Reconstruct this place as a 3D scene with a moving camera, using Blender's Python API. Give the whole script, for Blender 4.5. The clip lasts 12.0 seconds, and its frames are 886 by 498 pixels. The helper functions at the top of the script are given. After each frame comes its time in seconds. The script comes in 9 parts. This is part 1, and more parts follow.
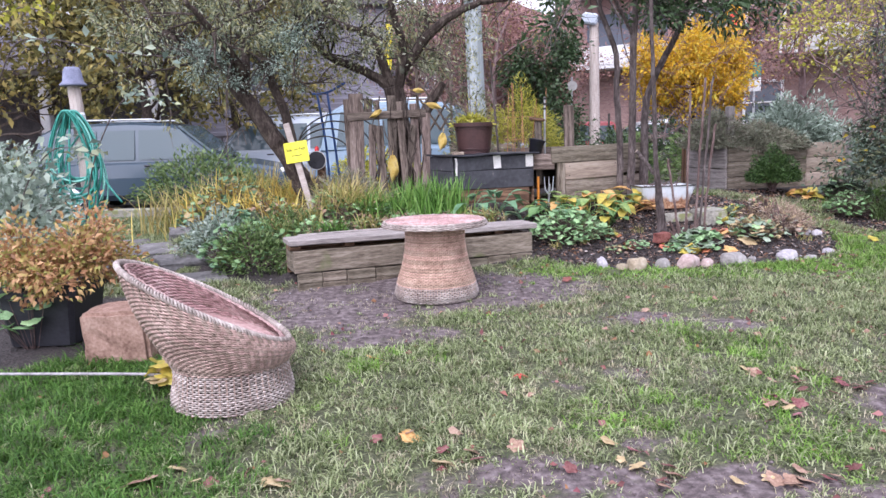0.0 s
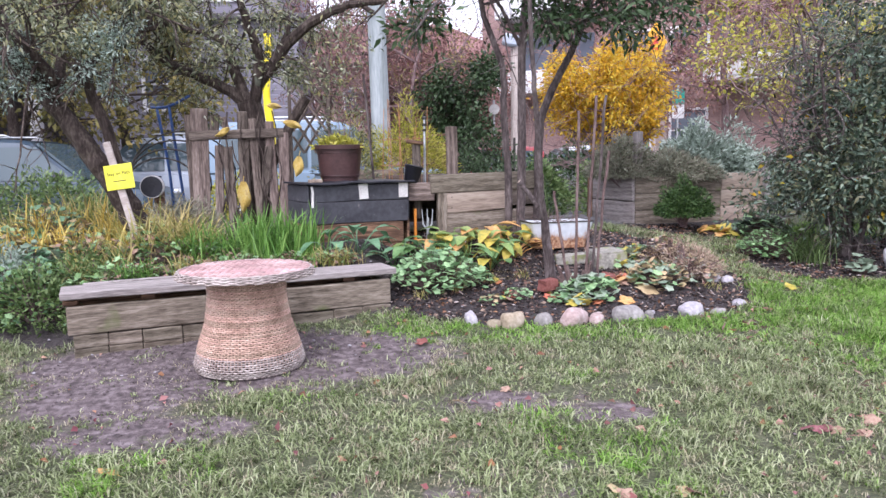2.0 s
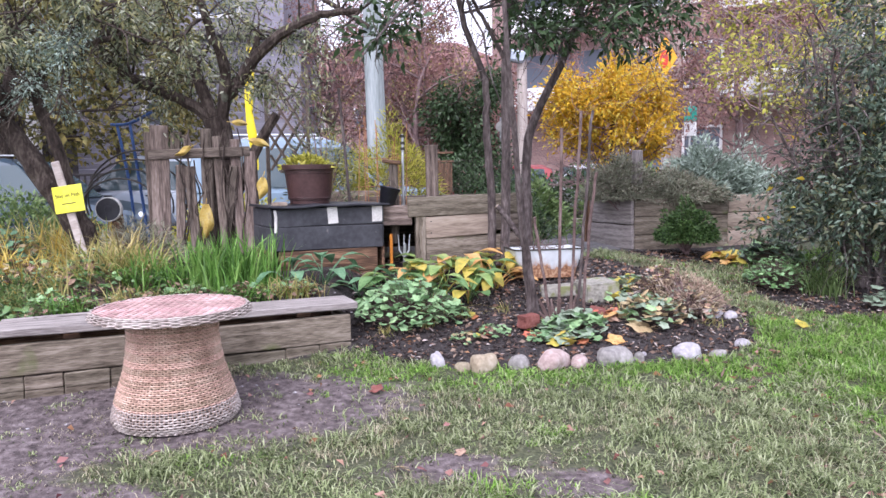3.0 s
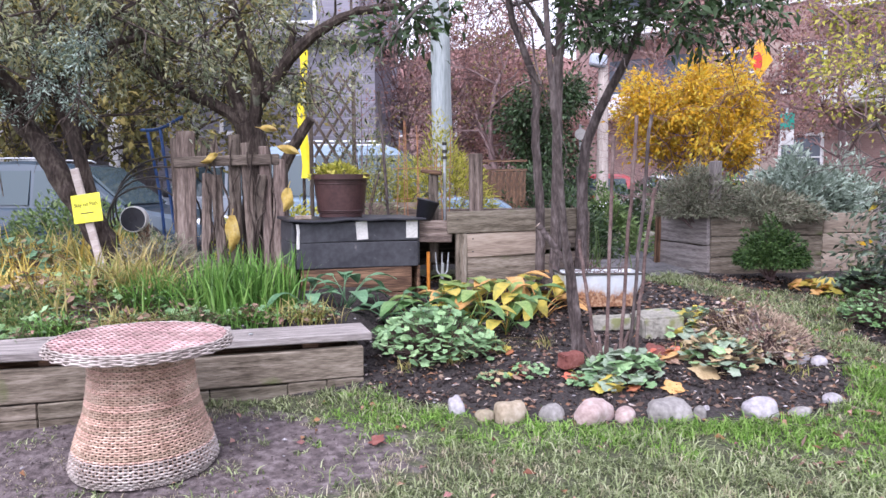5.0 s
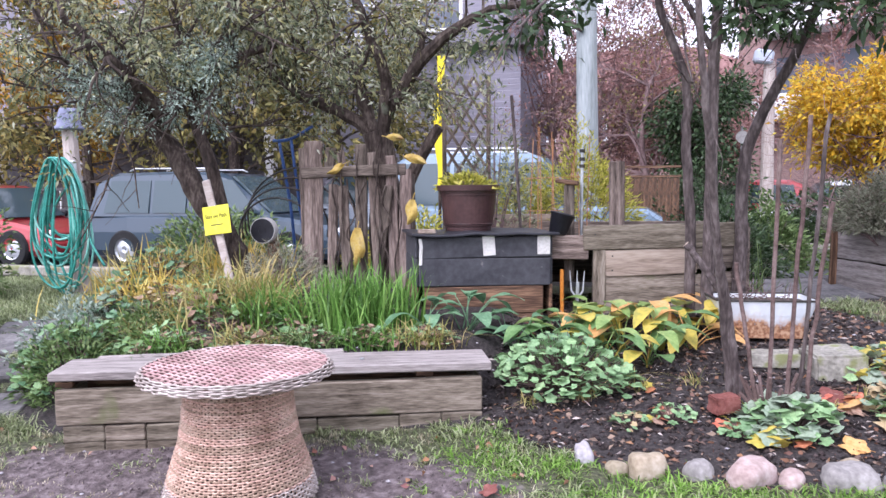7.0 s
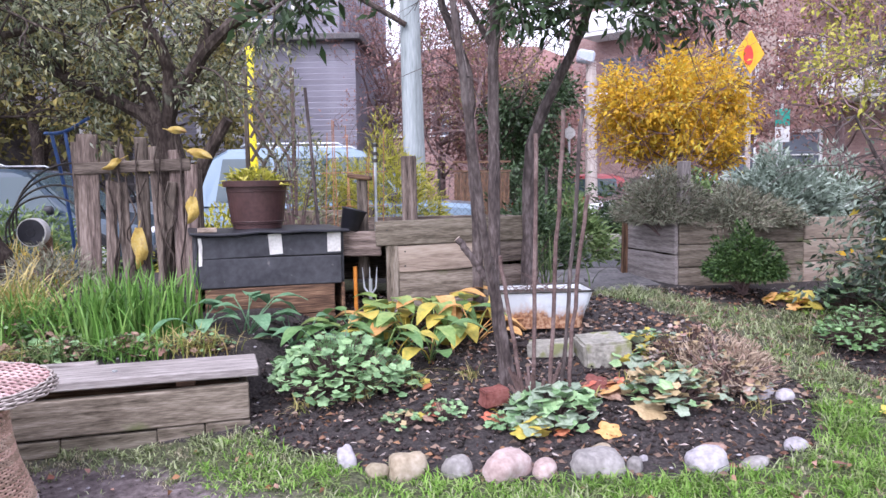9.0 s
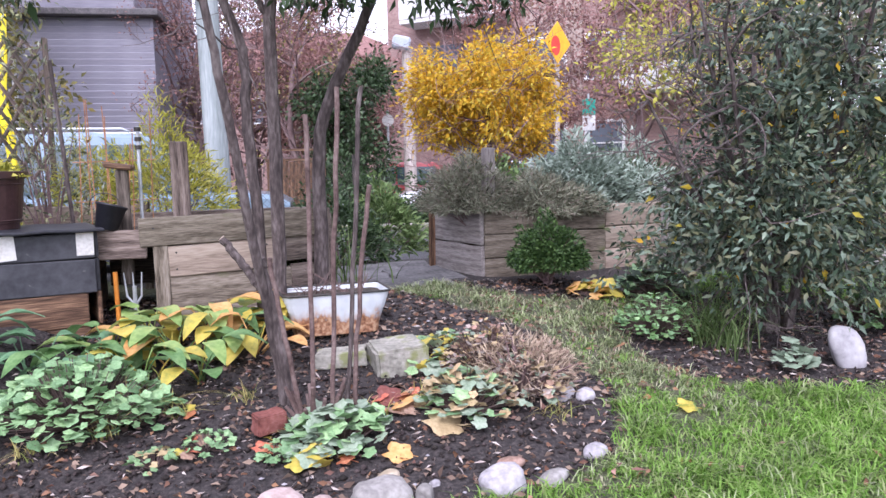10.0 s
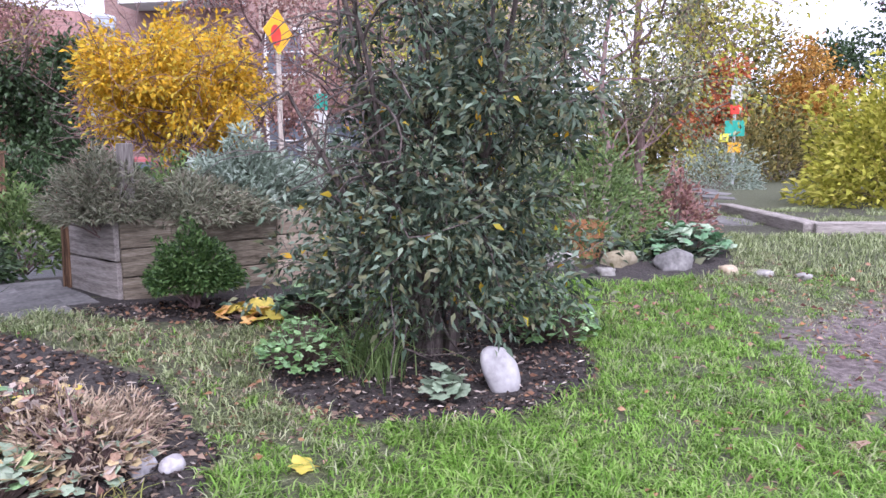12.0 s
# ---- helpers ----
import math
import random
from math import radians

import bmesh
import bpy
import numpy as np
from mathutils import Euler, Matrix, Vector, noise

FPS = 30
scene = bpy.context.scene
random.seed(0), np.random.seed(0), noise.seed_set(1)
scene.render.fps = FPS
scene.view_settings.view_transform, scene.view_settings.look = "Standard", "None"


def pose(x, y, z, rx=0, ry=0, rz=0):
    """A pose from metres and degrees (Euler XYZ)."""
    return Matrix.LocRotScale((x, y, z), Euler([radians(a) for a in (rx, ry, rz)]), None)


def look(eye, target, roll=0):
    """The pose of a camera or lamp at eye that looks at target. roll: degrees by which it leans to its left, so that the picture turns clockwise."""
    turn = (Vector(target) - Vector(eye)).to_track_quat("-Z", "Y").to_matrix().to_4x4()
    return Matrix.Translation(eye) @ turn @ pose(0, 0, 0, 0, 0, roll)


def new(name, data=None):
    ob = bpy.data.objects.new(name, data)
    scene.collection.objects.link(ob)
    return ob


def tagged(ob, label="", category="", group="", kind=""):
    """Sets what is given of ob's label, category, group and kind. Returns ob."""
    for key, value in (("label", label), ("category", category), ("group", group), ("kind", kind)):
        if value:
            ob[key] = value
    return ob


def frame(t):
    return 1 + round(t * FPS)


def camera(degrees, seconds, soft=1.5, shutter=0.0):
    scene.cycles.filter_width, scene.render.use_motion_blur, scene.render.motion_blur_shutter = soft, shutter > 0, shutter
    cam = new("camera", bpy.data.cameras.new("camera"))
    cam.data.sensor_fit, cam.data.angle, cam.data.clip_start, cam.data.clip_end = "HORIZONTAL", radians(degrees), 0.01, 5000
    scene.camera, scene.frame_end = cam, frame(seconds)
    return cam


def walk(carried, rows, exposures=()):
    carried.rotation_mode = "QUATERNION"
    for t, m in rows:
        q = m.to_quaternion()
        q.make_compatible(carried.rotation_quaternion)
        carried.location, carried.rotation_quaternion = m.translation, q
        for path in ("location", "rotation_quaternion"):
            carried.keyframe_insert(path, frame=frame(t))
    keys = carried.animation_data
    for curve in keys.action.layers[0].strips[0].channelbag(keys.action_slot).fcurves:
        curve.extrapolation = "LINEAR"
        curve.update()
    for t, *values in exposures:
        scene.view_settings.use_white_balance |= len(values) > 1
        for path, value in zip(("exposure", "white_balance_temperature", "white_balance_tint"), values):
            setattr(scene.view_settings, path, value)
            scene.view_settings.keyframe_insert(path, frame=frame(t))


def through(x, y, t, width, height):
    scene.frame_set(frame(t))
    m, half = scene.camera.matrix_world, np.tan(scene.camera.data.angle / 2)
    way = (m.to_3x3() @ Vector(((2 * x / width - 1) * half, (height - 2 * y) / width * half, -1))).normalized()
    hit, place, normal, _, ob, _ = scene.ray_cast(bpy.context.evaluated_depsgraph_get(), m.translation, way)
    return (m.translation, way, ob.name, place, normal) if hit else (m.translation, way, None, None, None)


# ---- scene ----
# ---------------------------------------------------------------- camera
cam = camera(61.1, 12.0, 1.5)
METRES, EYE, TILT, LEAN, TURN = 5.5, 1.26, -8.5, 1.8, 0.0
ROWS = [
    (0.0, 0.0, 0.0, 0.0, 0.0, 0.0, -0.0),
    (0.5, 0.0289, 0.0514, 0.0093, -2.81, -0.09, 0.78),
    (1.0, 0.082, 0.0991, 0.0193, -4.44, 0.13, 0.95),
    (1.5, 0.1204, 0.1463, 0.0297, -5.03, 0.28, 0.4),
    (2.0, 0.1353, 0.2171, 0.0369, -4.53, 1.74, -0.18),
    (2.5, 0.1736, 0.2683, 0.0446, -3.71, 1.7, -0.51),
    (3.0, 0.2019, 0.3138, 0.0585, -3.32, 3.03, -0.45),
    (5.0, 0.2679, 0.4312, 0.0848, 3.1, 3.42, -2.07),
    (5.5, 0.2686, 0.4575, 0.0864, 7.48, 2.54, -2.81),
    (6.0, 0.2628, 0.4937, 0.099, 11.28, 2.67, -3.23),
    (6.5, 0.2686, 0.5063, 0.1027, 14.46, 3.06, -3.53),
    (8.5, 0.336, 0.5353, 0.1119, 9.3, 4.1, -2.58),
    (9.0, 0.3565, 0.55, 0.1114, 3.5, 3.45, -1.55),
    (9.5, 0.3776, 0.5879, 0.1153, -2.83, 2.92, -0.35),
    (10.0, 0.4034, 0.6365, 0.1254, -9.3, 2.66, 0.84),
    (10.5, 0.4332, 0.6549, 0.1287, -14.0, 2.32, 1.48),
    (11.0, 0.4883, 0.661, 0.1367, -18.63, 2.16, 1.93),
    (11.5, 0.5264, 0.6808, 0.139, -23.21, 1.84, 2.37),
    (12.0, 0.5643, 0.7245, 0.1479, -27.32, 1.77, 2.9),
]
walk(cam, [(t, pose(0, 0, EYE, TILT, LEAN, TURN) @ pose(METRES * x, METRES * y, METRES * z, 90 + pitch, roll, yaw)) for t, x, y, z, yaw, pitch, roll in ROWS],
     [(0.0, 0.91, 5950, 20), (12.0, 1.04, 5850, 22)])

# ---------------------------------------------------------------- light
world = bpy.data.worlds.new("overcast_sky")
scene.world = world
world.use_nodes = True
wn, wl = world.node_tree.nodes, world.node_tree.links
sky = wn.new("ShaderNodeTexSky")
sky.sky_type, sky.sun_disc = "NISHITA", False
sky.sun_elevation, sky.sun_rotation = radians(38), radians(200)
sky.dust_density, sky.air_density = 6.0, 1.0
grey = wn.new("ShaderNodeHueSaturation")
grey.inputs["Saturation"].default_value = 0.12
grey.inputs["Value"].default_value = 1.0
wl.new(sky.outputs[0], grey.inputs["Color"])
cloud = wn.new("ShaderNodeMix")
cloud.data_type = "RGBA"
cloud.inputs[0].default_value = 0.62
cloud.inputs[7].default_value = (10.6, 10.8, 11.9, 1)
wl.new(grey.outputs[0], cloud.inputs[6])
wl.new(cloud.outputs[2], wn["Background"].inputs["Color"])
wn["Background"].inputs["Strength"].default_value = 0.125
sun = new("sun", bpy.data.lights.new("sun", "SUN"))
sun.data.energy, sun.data.angle, sun.data.color = 1.5, radians(25), (1.0, 0.97, 0.93)
sun.matrix_world = look((0, 0, 20), (3.2, 8.7, 7.2))

# ---------------------------------------------------------------- geometry helpers
RNG = np.random.default_rng(7)


class Geo:
    """Vertices and faces gathered for one mesh."""

    def __init__(self):
        self.v, self.f, self.n = [], [], 0

    def add(self, verts, faces):
        verts = np.asarray(verts, float)
        self.v.append(verts)
        n = self.n
        self.f.extend(tuple(i + n for i in f) for f in faces)
        self.n += len(verts)

    def tube(self, pts, radii, sides=7, cap=True):
        pts = [Vector(p) for p in pts]
        rings, faces = [], []
        side = None
        for i, p in enumerate(pts):
            d = (pts[min(i + 1, len(pts) - 1)] - pts[max(i - 1, 0)])
            d = d.normalized() if d.length > 1e-9 else Vector((0, 0, 1))
            if side is None:
                side = d.orthogonal().normalized()
            side = side - d * side.dot(d)
            side = side.normalized() if side.length > 1e-6 else d.orthogonal().normalized()
            up = d.cross(side)
            r = radii[i] if hasattr(radii, "__len__") else radii
            rings += [p + (side * math.cos(a) + up * math.sin(a)) * r for a in (2 * math.pi * k / sides for k in range(sides))]
        for i in range(len(pts) - 1):
            for k in range(sides):
                a, b = i * sides + k, i * sides + (k + 1) % sides
                faces.append((a, b, b + sides, a + sides))
        if cap:
            faces.append(tuple(range(sides - 1, -1, -1)))
            faces.append(tuple((len(pts) - 1) * sides + k for k in range(sides)))
        self.add([tuple(q) for q in rings], faces)

    def ring(self, pts, radius, sides=5):
        """A closed tube through pts."""
        pts = np.asarray(pts, float)
        n = len(pts)
        d = np.roll(pts, -1, 0) - np.roll(pts, 1, 0)
        d /= np.linalg.norm(d, axis=1)[:, None] + 1e-12
        c = pts.mean(0)
        s = pts - c
        s -= (s * d).sum(1)[:, None] * d
        s /= np.linalg.norm(s, axis=1)[:, None] + 1e-12
        u = np.cross(d, s)
        rr = np.asarray(radius) * np.ones(n)
        verts = np.concatenate([pts + (s * math.cos(a) + u * math.sin(a)) * rr[:, None] for a in (2 * math.pi * k / sides for k in range(sides))])
        faces = [(k * n + i, k * n + (i + 1) % n, ((k + 1) % sides) * n + (i + 1) % n, ((k + 1) % sides) * n + i) for k in range(sides) for i in range(n)]
        self.add(verts, faces)

    def lathe(self, profile, centre=(0, 0, 0), sides=32, cap=True):
        verts, faces = [], []
        for r, z in profile:
            verts += [(centre[0] + r * math.cos(2 * math.pi * k / sides), centre[1] + r * math.sin(2 * math.pi * k / sides), centre[2] + z) for k in range(sides)]
        for i in range(len(profile) - 1):
            for k in range(sides):
                a, b = i * sides + k, i * sides + (k + 1) % sides
                faces.append((a, b, b + sides, a + sides))
        if cap:
            faces.append(tuple(range(sides - 1, -1, -1)))
            faces.append(tuple((len(profile) - 1) * sides + k for k in range(sides)))
        self.add(verts, faces)

    def box(self, size, m=None, bevel=0.006, wobble=0.0, cuts=0):
        """A chamfered box centred on m; x is its length, which may be cut and bent a little."""
        sx, sy, sz = (s / 2 for s in size)
        b = min(bevel, sx * 0.8, sy * 0.8, sz * 0.8)
        sec = [(-sy + b, -sz), (sy - b, -sz), (sy, -sz + b), (sy, sz - b), (sy - b, sz), (-sy + b, sz), (-sy, sz - b), (-sy, -sz + b)]
        small = [(y * (1 - b / sy), z * (1 - b / sz)) for y, z in sec]
        xs = [(-sx, small), (-sx + b, sec)] + [(-sx + (2 * sx) * (i + 1) / (cuts + 1), sec) for i in range(cuts)] + [(sx - b, sec), (sx, small)]
        verts, faces = [], []
        for x, s in xs:
            dy, dz = (RNG.normal(0, wobble), RNG.normal(0, wobble)) if wobble else (0, 0)
            verts += [(x, y + dy, z + dz) for y, z in s]
        for i in range(len(xs) - 1):
            for k in range(8):
                a, c = i * 8 + k, i * 8 + (k + 1) % 8
                faces.append((a, c, c + 8, a + 8))
        faces.append(tuple(range(7, -1, -1)))
        faces.append(tuple((len(xs) - 1) * 8 + k for k in range(8)))
        verts = np.array(verts)
        if m is not None:
            r = np.array(m.to_3x3())
            verts = verts @ r.T + np.array(m.translation)
        self.add(verts, faces)

    def mesh(self, name):
        me = bpy.data.meshes.new(name)
        v = np.concatenate(self.v) if self.v else np.zeros((0, 3))
        me.from_pydata([tuple(p) for p in v.tolist()], [], self.f)
        return me


def obj(name, g, mat, parent=None, label="", category="", group="", kind="", smooth=False, at=None):
    """One mesh object out of a Geo or a mesh in world coordinates, or at the pose 'at'."""
    me = g.mesh(name) if isinstance(g, Geo) else g
    if not me.materials:
        me.materials.append(mat)
    if smooth:
        me.polygons.foreach_set("use_smooth", [True] * len(me.polygons))
    ob = new(name, me)
    if parent is not None:
        ob.parent = parent
        ob.matrix_parent_inverse = world_of(parent).inverted()
    if at is not None:
        ob.matrix_basis = at
    return tagged(ob, label, category, group, kind)


def world_of(ob):
    """Every part undoes its parent's pose, so that its own is its pose in the world."""
    return ob.matrix_basis.copy()


def thing(name, x, y, z, label, category, group="", kind=""):
    ob = new(name)
    ob.empty_display_size = 0.1
    ob.matrix_basis = Matrix.Translation((x, y, z))
    return tagged(ob, label, category, group, kind)


def fast_mesh(name, verts, faces3=None, faces4=None):
    """A mesh out of numpy arrays."""
    me = bpy.data.meshes.new(name)
    n3 = 0 if faces3 is None else len(faces3)
    n4 = 0 if faces4 is None else len(faces4)
    me.vertices.add(len(verts))
    me.vertices.foreach_set("co", np.asarray(verts, np.float32).ravel())
    idx = ([np.asarray(faces3).ravel()] if n3 else []) + ([np.asarray(faces4).ravel()] if n4 else [])
    me.loops.add(3 * n3 + 4 * n4)
    me.loops.foreach_set("vertex_index", np.concatenate(idx).astype(np.int32))
    me.polygons.add(n3 + n4)
    starts = np.concatenate([np.arange(n3) * 3, 3 * n3 + np.arange(n4) * 4]).astype(np.int32)
    me.polygons.foreach_set("loop_start", starts)
    me.update(calc_edges=True)
    me.validate()
    return me


def unit(v):
    return v / (np.linalg.norm(v, axis=-1, keepdims=True) + 1e-9)


def leaf_mesh(name, base, way, size, width=0.4, fold=0.25, droop=0.15, rng=RNG):
    """Pointed, folded leaves: base points, directions, lengths; each has six triangles' worth of blade."""
    n = len(base)
    way = unit(way)
    size = (np.ones(n) * size)[:, None]
    side = unit(np.cross(way, rng.normal(0, 1, (n, 3))))
    up = np.cross(side, way)
    up *= np.where(up[:, 2:] < 0, -1, 1)
    w = size * width / 2
    a = base
    m = base + way * size * 0.5 + up * size * droop * 0.4
    t = base + way * size - up * size * droop
    l1 = base + way * size * 0.42 + side * w + up * size * fold * width
    r1 = base + way * size * 0.42 - side * w + up * size * fold * width
    v = np.stack([a, l1, m, r1, t], 1).reshape(-1, 3)
    o = np.arange(n)[:, None] * 5
    f = np.concatenate([o + [0, 2, 1], o + [0, 3, 2], o + [1, 2, 4], o + [2, 3, 4]])
    return fast_mesh(name, v, f)


def blade_mesh(name, base, height, width, lean, rng=RNG, bend=0.5):
    """Grass blades: a quad and a tip each, bent over in a chance direction."""
    n = len(base)
    h = (np.ones(n) * height)[:, None]
    w = (np.ones(n) * width)[:, None]
    a = rng.uniform(0, 2 * math.pi, n)
    d = np.stack([np.cos(a), np.sin(a), np.zeros(n)], 1)
    b = a + rng.uniform(0.8, 2.3, n)
    s = np.stack([np.cos(b), np.sin(b), np.zeros(n)], 1)
    ln = (np.ones(n) * lean)[:, None] * rng.uniform(0.3, 1.3, (n, 1))
    z = np.array([0, 0, 1.0])
    p0 = base
    p1 = base + z * h * 0.6 + d * h * ln * 0.35
    p2 = base + z * h * (1 - bend * np.clip(ln, 0, 1.2) * 0.6) + d * h * ln
    v = np.stack([p0 - s * w, p0 + s * w, p1 + s * w * 0.8, p1 - s * w * 0.8, p2], 1).reshape(-1, 3)
    o = np.arange(n)[:, None] * 5
    f3 = np.concatenate([o + [3, 2, 4]])
    f4 = o + [0, 1, 2, 3]
    return fast_mesh(name, v, f3, f4)


def grow(rng, g, p, d, length, r, depth, tips, spread=0.7, up=0.1, kids=3, sides=6):
    """A limb that wanders, with twigs on it; gathers the twigs' points."""
    p, d = np.array(p, float), np.array(d, float)
    pts, n = [p.copy()], 4
    for i in range(n):
        d = d + rng.normal(0, 0.18, 3) + np.array([0, 0, up])
        d /= np.linalg.norm(d)
        p = p + d * length / n
        pts.append(p.copy())
    g.tube(pts, [r * (1 - 0.55 * i / n) for i in range(n + 1)], sides, cap=False)
    if depth == 0:
        tips.extend((q, d.copy()) for q in pts[1:])
        return
    if depth == 1:
        tips.extend((q, d.copy()) for q in pts[3:])
    for k in range(kids):
        i = rng.integers(2, n + 1)
        e = d + rng.normal(0, spread, 3)
        e /= np.linalg.norm(e)
        grow(rng, g, pts[i], e, length * rng.uniform(0.5, 0.75), r * 0.5, depth - 1, tips, spread, up, kids, max(3, sides - 1))


def scatter_leaves(rng, tips, per, reach):
    """Leaf bases and directions about the twigs."""
    c = np.array([t[0] for t in tips])
    d = np.array([t[1] for t in tips])
    c, d = np.repeat(c, per, 0), np.repeat(d, per, 0)
    off = rng.normal(0, reach, c.shape)
    way = unit(off) * 0.8 + d * 0.5 + rng.normal(0, 0.4, c.shape)
    return c + off, way


def smooth_line(pts, n=20):
    """A soft curve through a few points."""
    pts = np.array(pts, float)
    m = len(pts)
    out = []
    for u in np.linspace(0, m - 1 - 1e-6, n):
        i = int(u)
        t = u - i
        p0, p1, p2, p3 = pts[max(i - 1, 0)], pts[i], pts[i + 1], pts[min(i + 2, m - 1)]
        out.append(0.5 * (2 * p1 + (p2 - p0) * t + (2 * p0 - 5 * p1 + 4 * p2 - p3) * t * t + (3 * p1 - p0 - 3 * p2 + p3) * t ** 3))
    return np.array(out)


def stone_mesh(name, sx, sy, sz, seed, rough=0.16, detail=3, angular=0.0):
    """A rounded, uneven stone."""
    bm = bmesh.new()
    bmesh.ops.create_icosphere(bm, subdivisions=detail, radius=1)
    for v in bm.verts:
        p = v.co.copy()
        k = 1 + rough * noise.noise(p * 0.9 + Vector((seed * 3.1, 0, 0))) * 2 + rough * 0.4 * noise.noise(p * 2.5 + Vector((0, seed * 1.7, 0)))
        q = p * k
        if angular:
            mx = max(abs(p.x), abs(p.y), abs(p.z))
            q = q.lerp(p / mx, angular)
        v.co = Vector((q.x * sx, q.y * sy, q.z * sz))
    me = bpy.data.meshes.new(name)
    bm.to_mesh(me)
    bm.free()
    me.polygons.foreach_set("use_smooth", [True] * len(me.polygons))
    return me


def plank(name, parent, p0, p1, width, thick, mat, face=(0, -1, 0), label="", bevel=0.006, wobble=0.002, cuts=2):
    """A board from p0 to p1 whose broad face looks along 'face'."""
    a, b = Vector(p0), Vector(p1)
    x = (b - a).normalized()
    y = (Vector(face) - x * Vector(face).dot(x)).normalized()
    z = x.cross(y)
    m = Matrix((x, y, z)).transposed().to_4x4()
    m.translation = (a + b) / 2
    g = Geo()
    g.box(((b - a).length, thick, width), None, bevel, wobble, cuts)
    return obj(name, g, mat, parent, label, at=m)


# ---------------------------------------------------------------- materials
def shader(name):
    m = bpy.data.materials.new(name)
    m.use_nodes = True
    return m, m.node_tree.nodes, m.node_tree.links, m.node_tree.nodes["Principled BSDF"]


def surface(name, colours, scale=8.0, rough=0.8, bump=0.3, stretch=(1, 1, 1), fine=6.0, metal=0.0, vary=0.0, island=0.0, through=0.0, spots=None, grain=0.0, rough_var=0.1):
    """A mottled surface: colours mixed by noise at two scales, relief, and a change from piece to piece."""
    m, n, l, b = shader(name)
    tc = n.new("ShaderNodeTexCoord")
    mp = n.new("ShaderNodeMapping")
    mp.inputs["Scale"].default_value = stretch
    l.new(tc.outputs["Object"], mp.inputs["Vector"])
    big, small = n.new("ShaderNodeTexNoise"), n.new("ShaderNodeTexNoise")
    big.inputs["Scale"].default_value, small.inputs["Scale"].default_value = scale, scale * fine
    big.inputs["Detail"].default_value, small.inputs["Detail"].default_value = 5, 4
    for t in (big, small):
        l.new(mp.outputs[0], t.inputs["Vector"])
    mixf = n.new("ShaderNodeMath")
    mixf.operation = "MULTIPLY_ADD"
    mixf.inputs[1].default_value, mixf.inputs[2].default_value = 0.45, 0.0
    l.new(small.outputs["Fac"], mixf.inputs[0])
    add = n.new("ShaderNodeMath")
    add.operation = "MULTIPLY_ADD"
    add.inputs[1].default_value = 0.55
    l.new(big.outputs["Fac"], add.inputs[0])
    l.new(mixf.outputs[0], add.inputs[2])
    ramp = n.new("ShaderNodeValToRGB")
    cr = ramp.color_ramp
    k = len(colours)
    while len(cr.elements) < k:
        cr.elements.new(0.5)
    for i, c in enumerate(colours):
        cr.elements[i].position = 0.34 + 0.32 * i / max(1, k - 1)
        cr.elements[i].color = (*c, 1)
    l.new(add.outputs[0], ramp.inputs[0])
    col = ramp.outputs[0]
    if vary or island:
        hs = n.new("ShaderNodeHueSaturation")
        src = n.new("ShaderNodeObjectInfo").outputs["Random"] if vary else n.new("ShaderNodeNewGeometry").outputs["Random Per Island"]
        amt = vary or island
        mr = n.new("ShaderNodeMapRange")
        mr.inputs["To Min"].default_value, mr.inputs["To Max"].default_value = 1 - amt, 1 + amt
        l.new(src, mr.inputs["Value"])
        l.new(mr.outputs[0], hs.inputs["Value"])
        mh = n.new("ShaderNodeMapRange")
        mh.inputs["To Min"].default_value, mh.inputs["To Max"].default_value = 0.5 + 0.05 * amt, 0.5 - 0.05 * amt
        l.new(src, mh.inputs["Value"])
        l.new(mh.outputs[0], hs.inputs["Hue"])
        l.new(col, hs.inputs["Color"])
        col = hs.outputs[0]
    if spots:
        sc, lo, colour = spots
        t = n.new("ShaderNodeTexNoise")
        t.inputs["Scale"].default_value, t.inputs["Detail"].default_value = sc, 6
        l.new(tc.outputs["Object"], t.inputs["Vector"])
        mr = n.new("ShaderNodeMapRange")
        mr.inputs["From Min"].default_value, mr.inputs["From Max"].default_value = lo, lo + 0.08
        l.new(t.outputs["Fac"], mr.inputs["Value"])
        mx = n.new("ShaderNodeMix")
        mx.data_type = "RGBA"
        l.new(mr.outputs[0], mx.inputs[0])
        l.new(col, mx.inputs[6])
        mx.inputs[7].default_value = (*colour, 1)
        col = mx.outputs[2]
    l.new(col, b.inputs["Base Color"])
    rr = n.new("ShaderNodeMapRange")
    rr.inputs["To Min"].default_value, rr.inputs["To Max"].default_value = max(0.02, rough - rough_var), min(1, rough + rough_var)
    l.new(big.outputs["Fac"], rr.inputs["Value"])
    l.new(rr.outputs[0], b.inputs["Roughness"])
    b.inputs["Metallic"].default_value = metal
    b.inputs["Specular IOR Level"].default_value = 0.25 if rough > 0.6 else 0.45
    if bump:
        bp = n.new("ShaderNodeBump")
        bp.inputs["Strength"].default_value, bp.inputs["Distance"].default_value = bump, 0.01
        l.new(add.outputs[0], bp.inputs["Height"])
        l.new(bp.outputs[0], b.inputs["Normal"])
    if through:
        b.inputs["Transmission Weight"].default_value = 0.0
        tr = n.new("ShaderNodeBsdfTranslucent")
        l.new(col, tr.inputs["Color"])
        ms = n.new("ShaderNodeMixShader")
        ms.inputs[0].default_value = through
        out = n["Material Output"]
        l.new(b.outputs[0], ms.inputs[1])
        l.new(tr.outputs[0], ms.inputs[2])
        l.new(ms.outputs[0], out.inputs["Surface"])
    return m


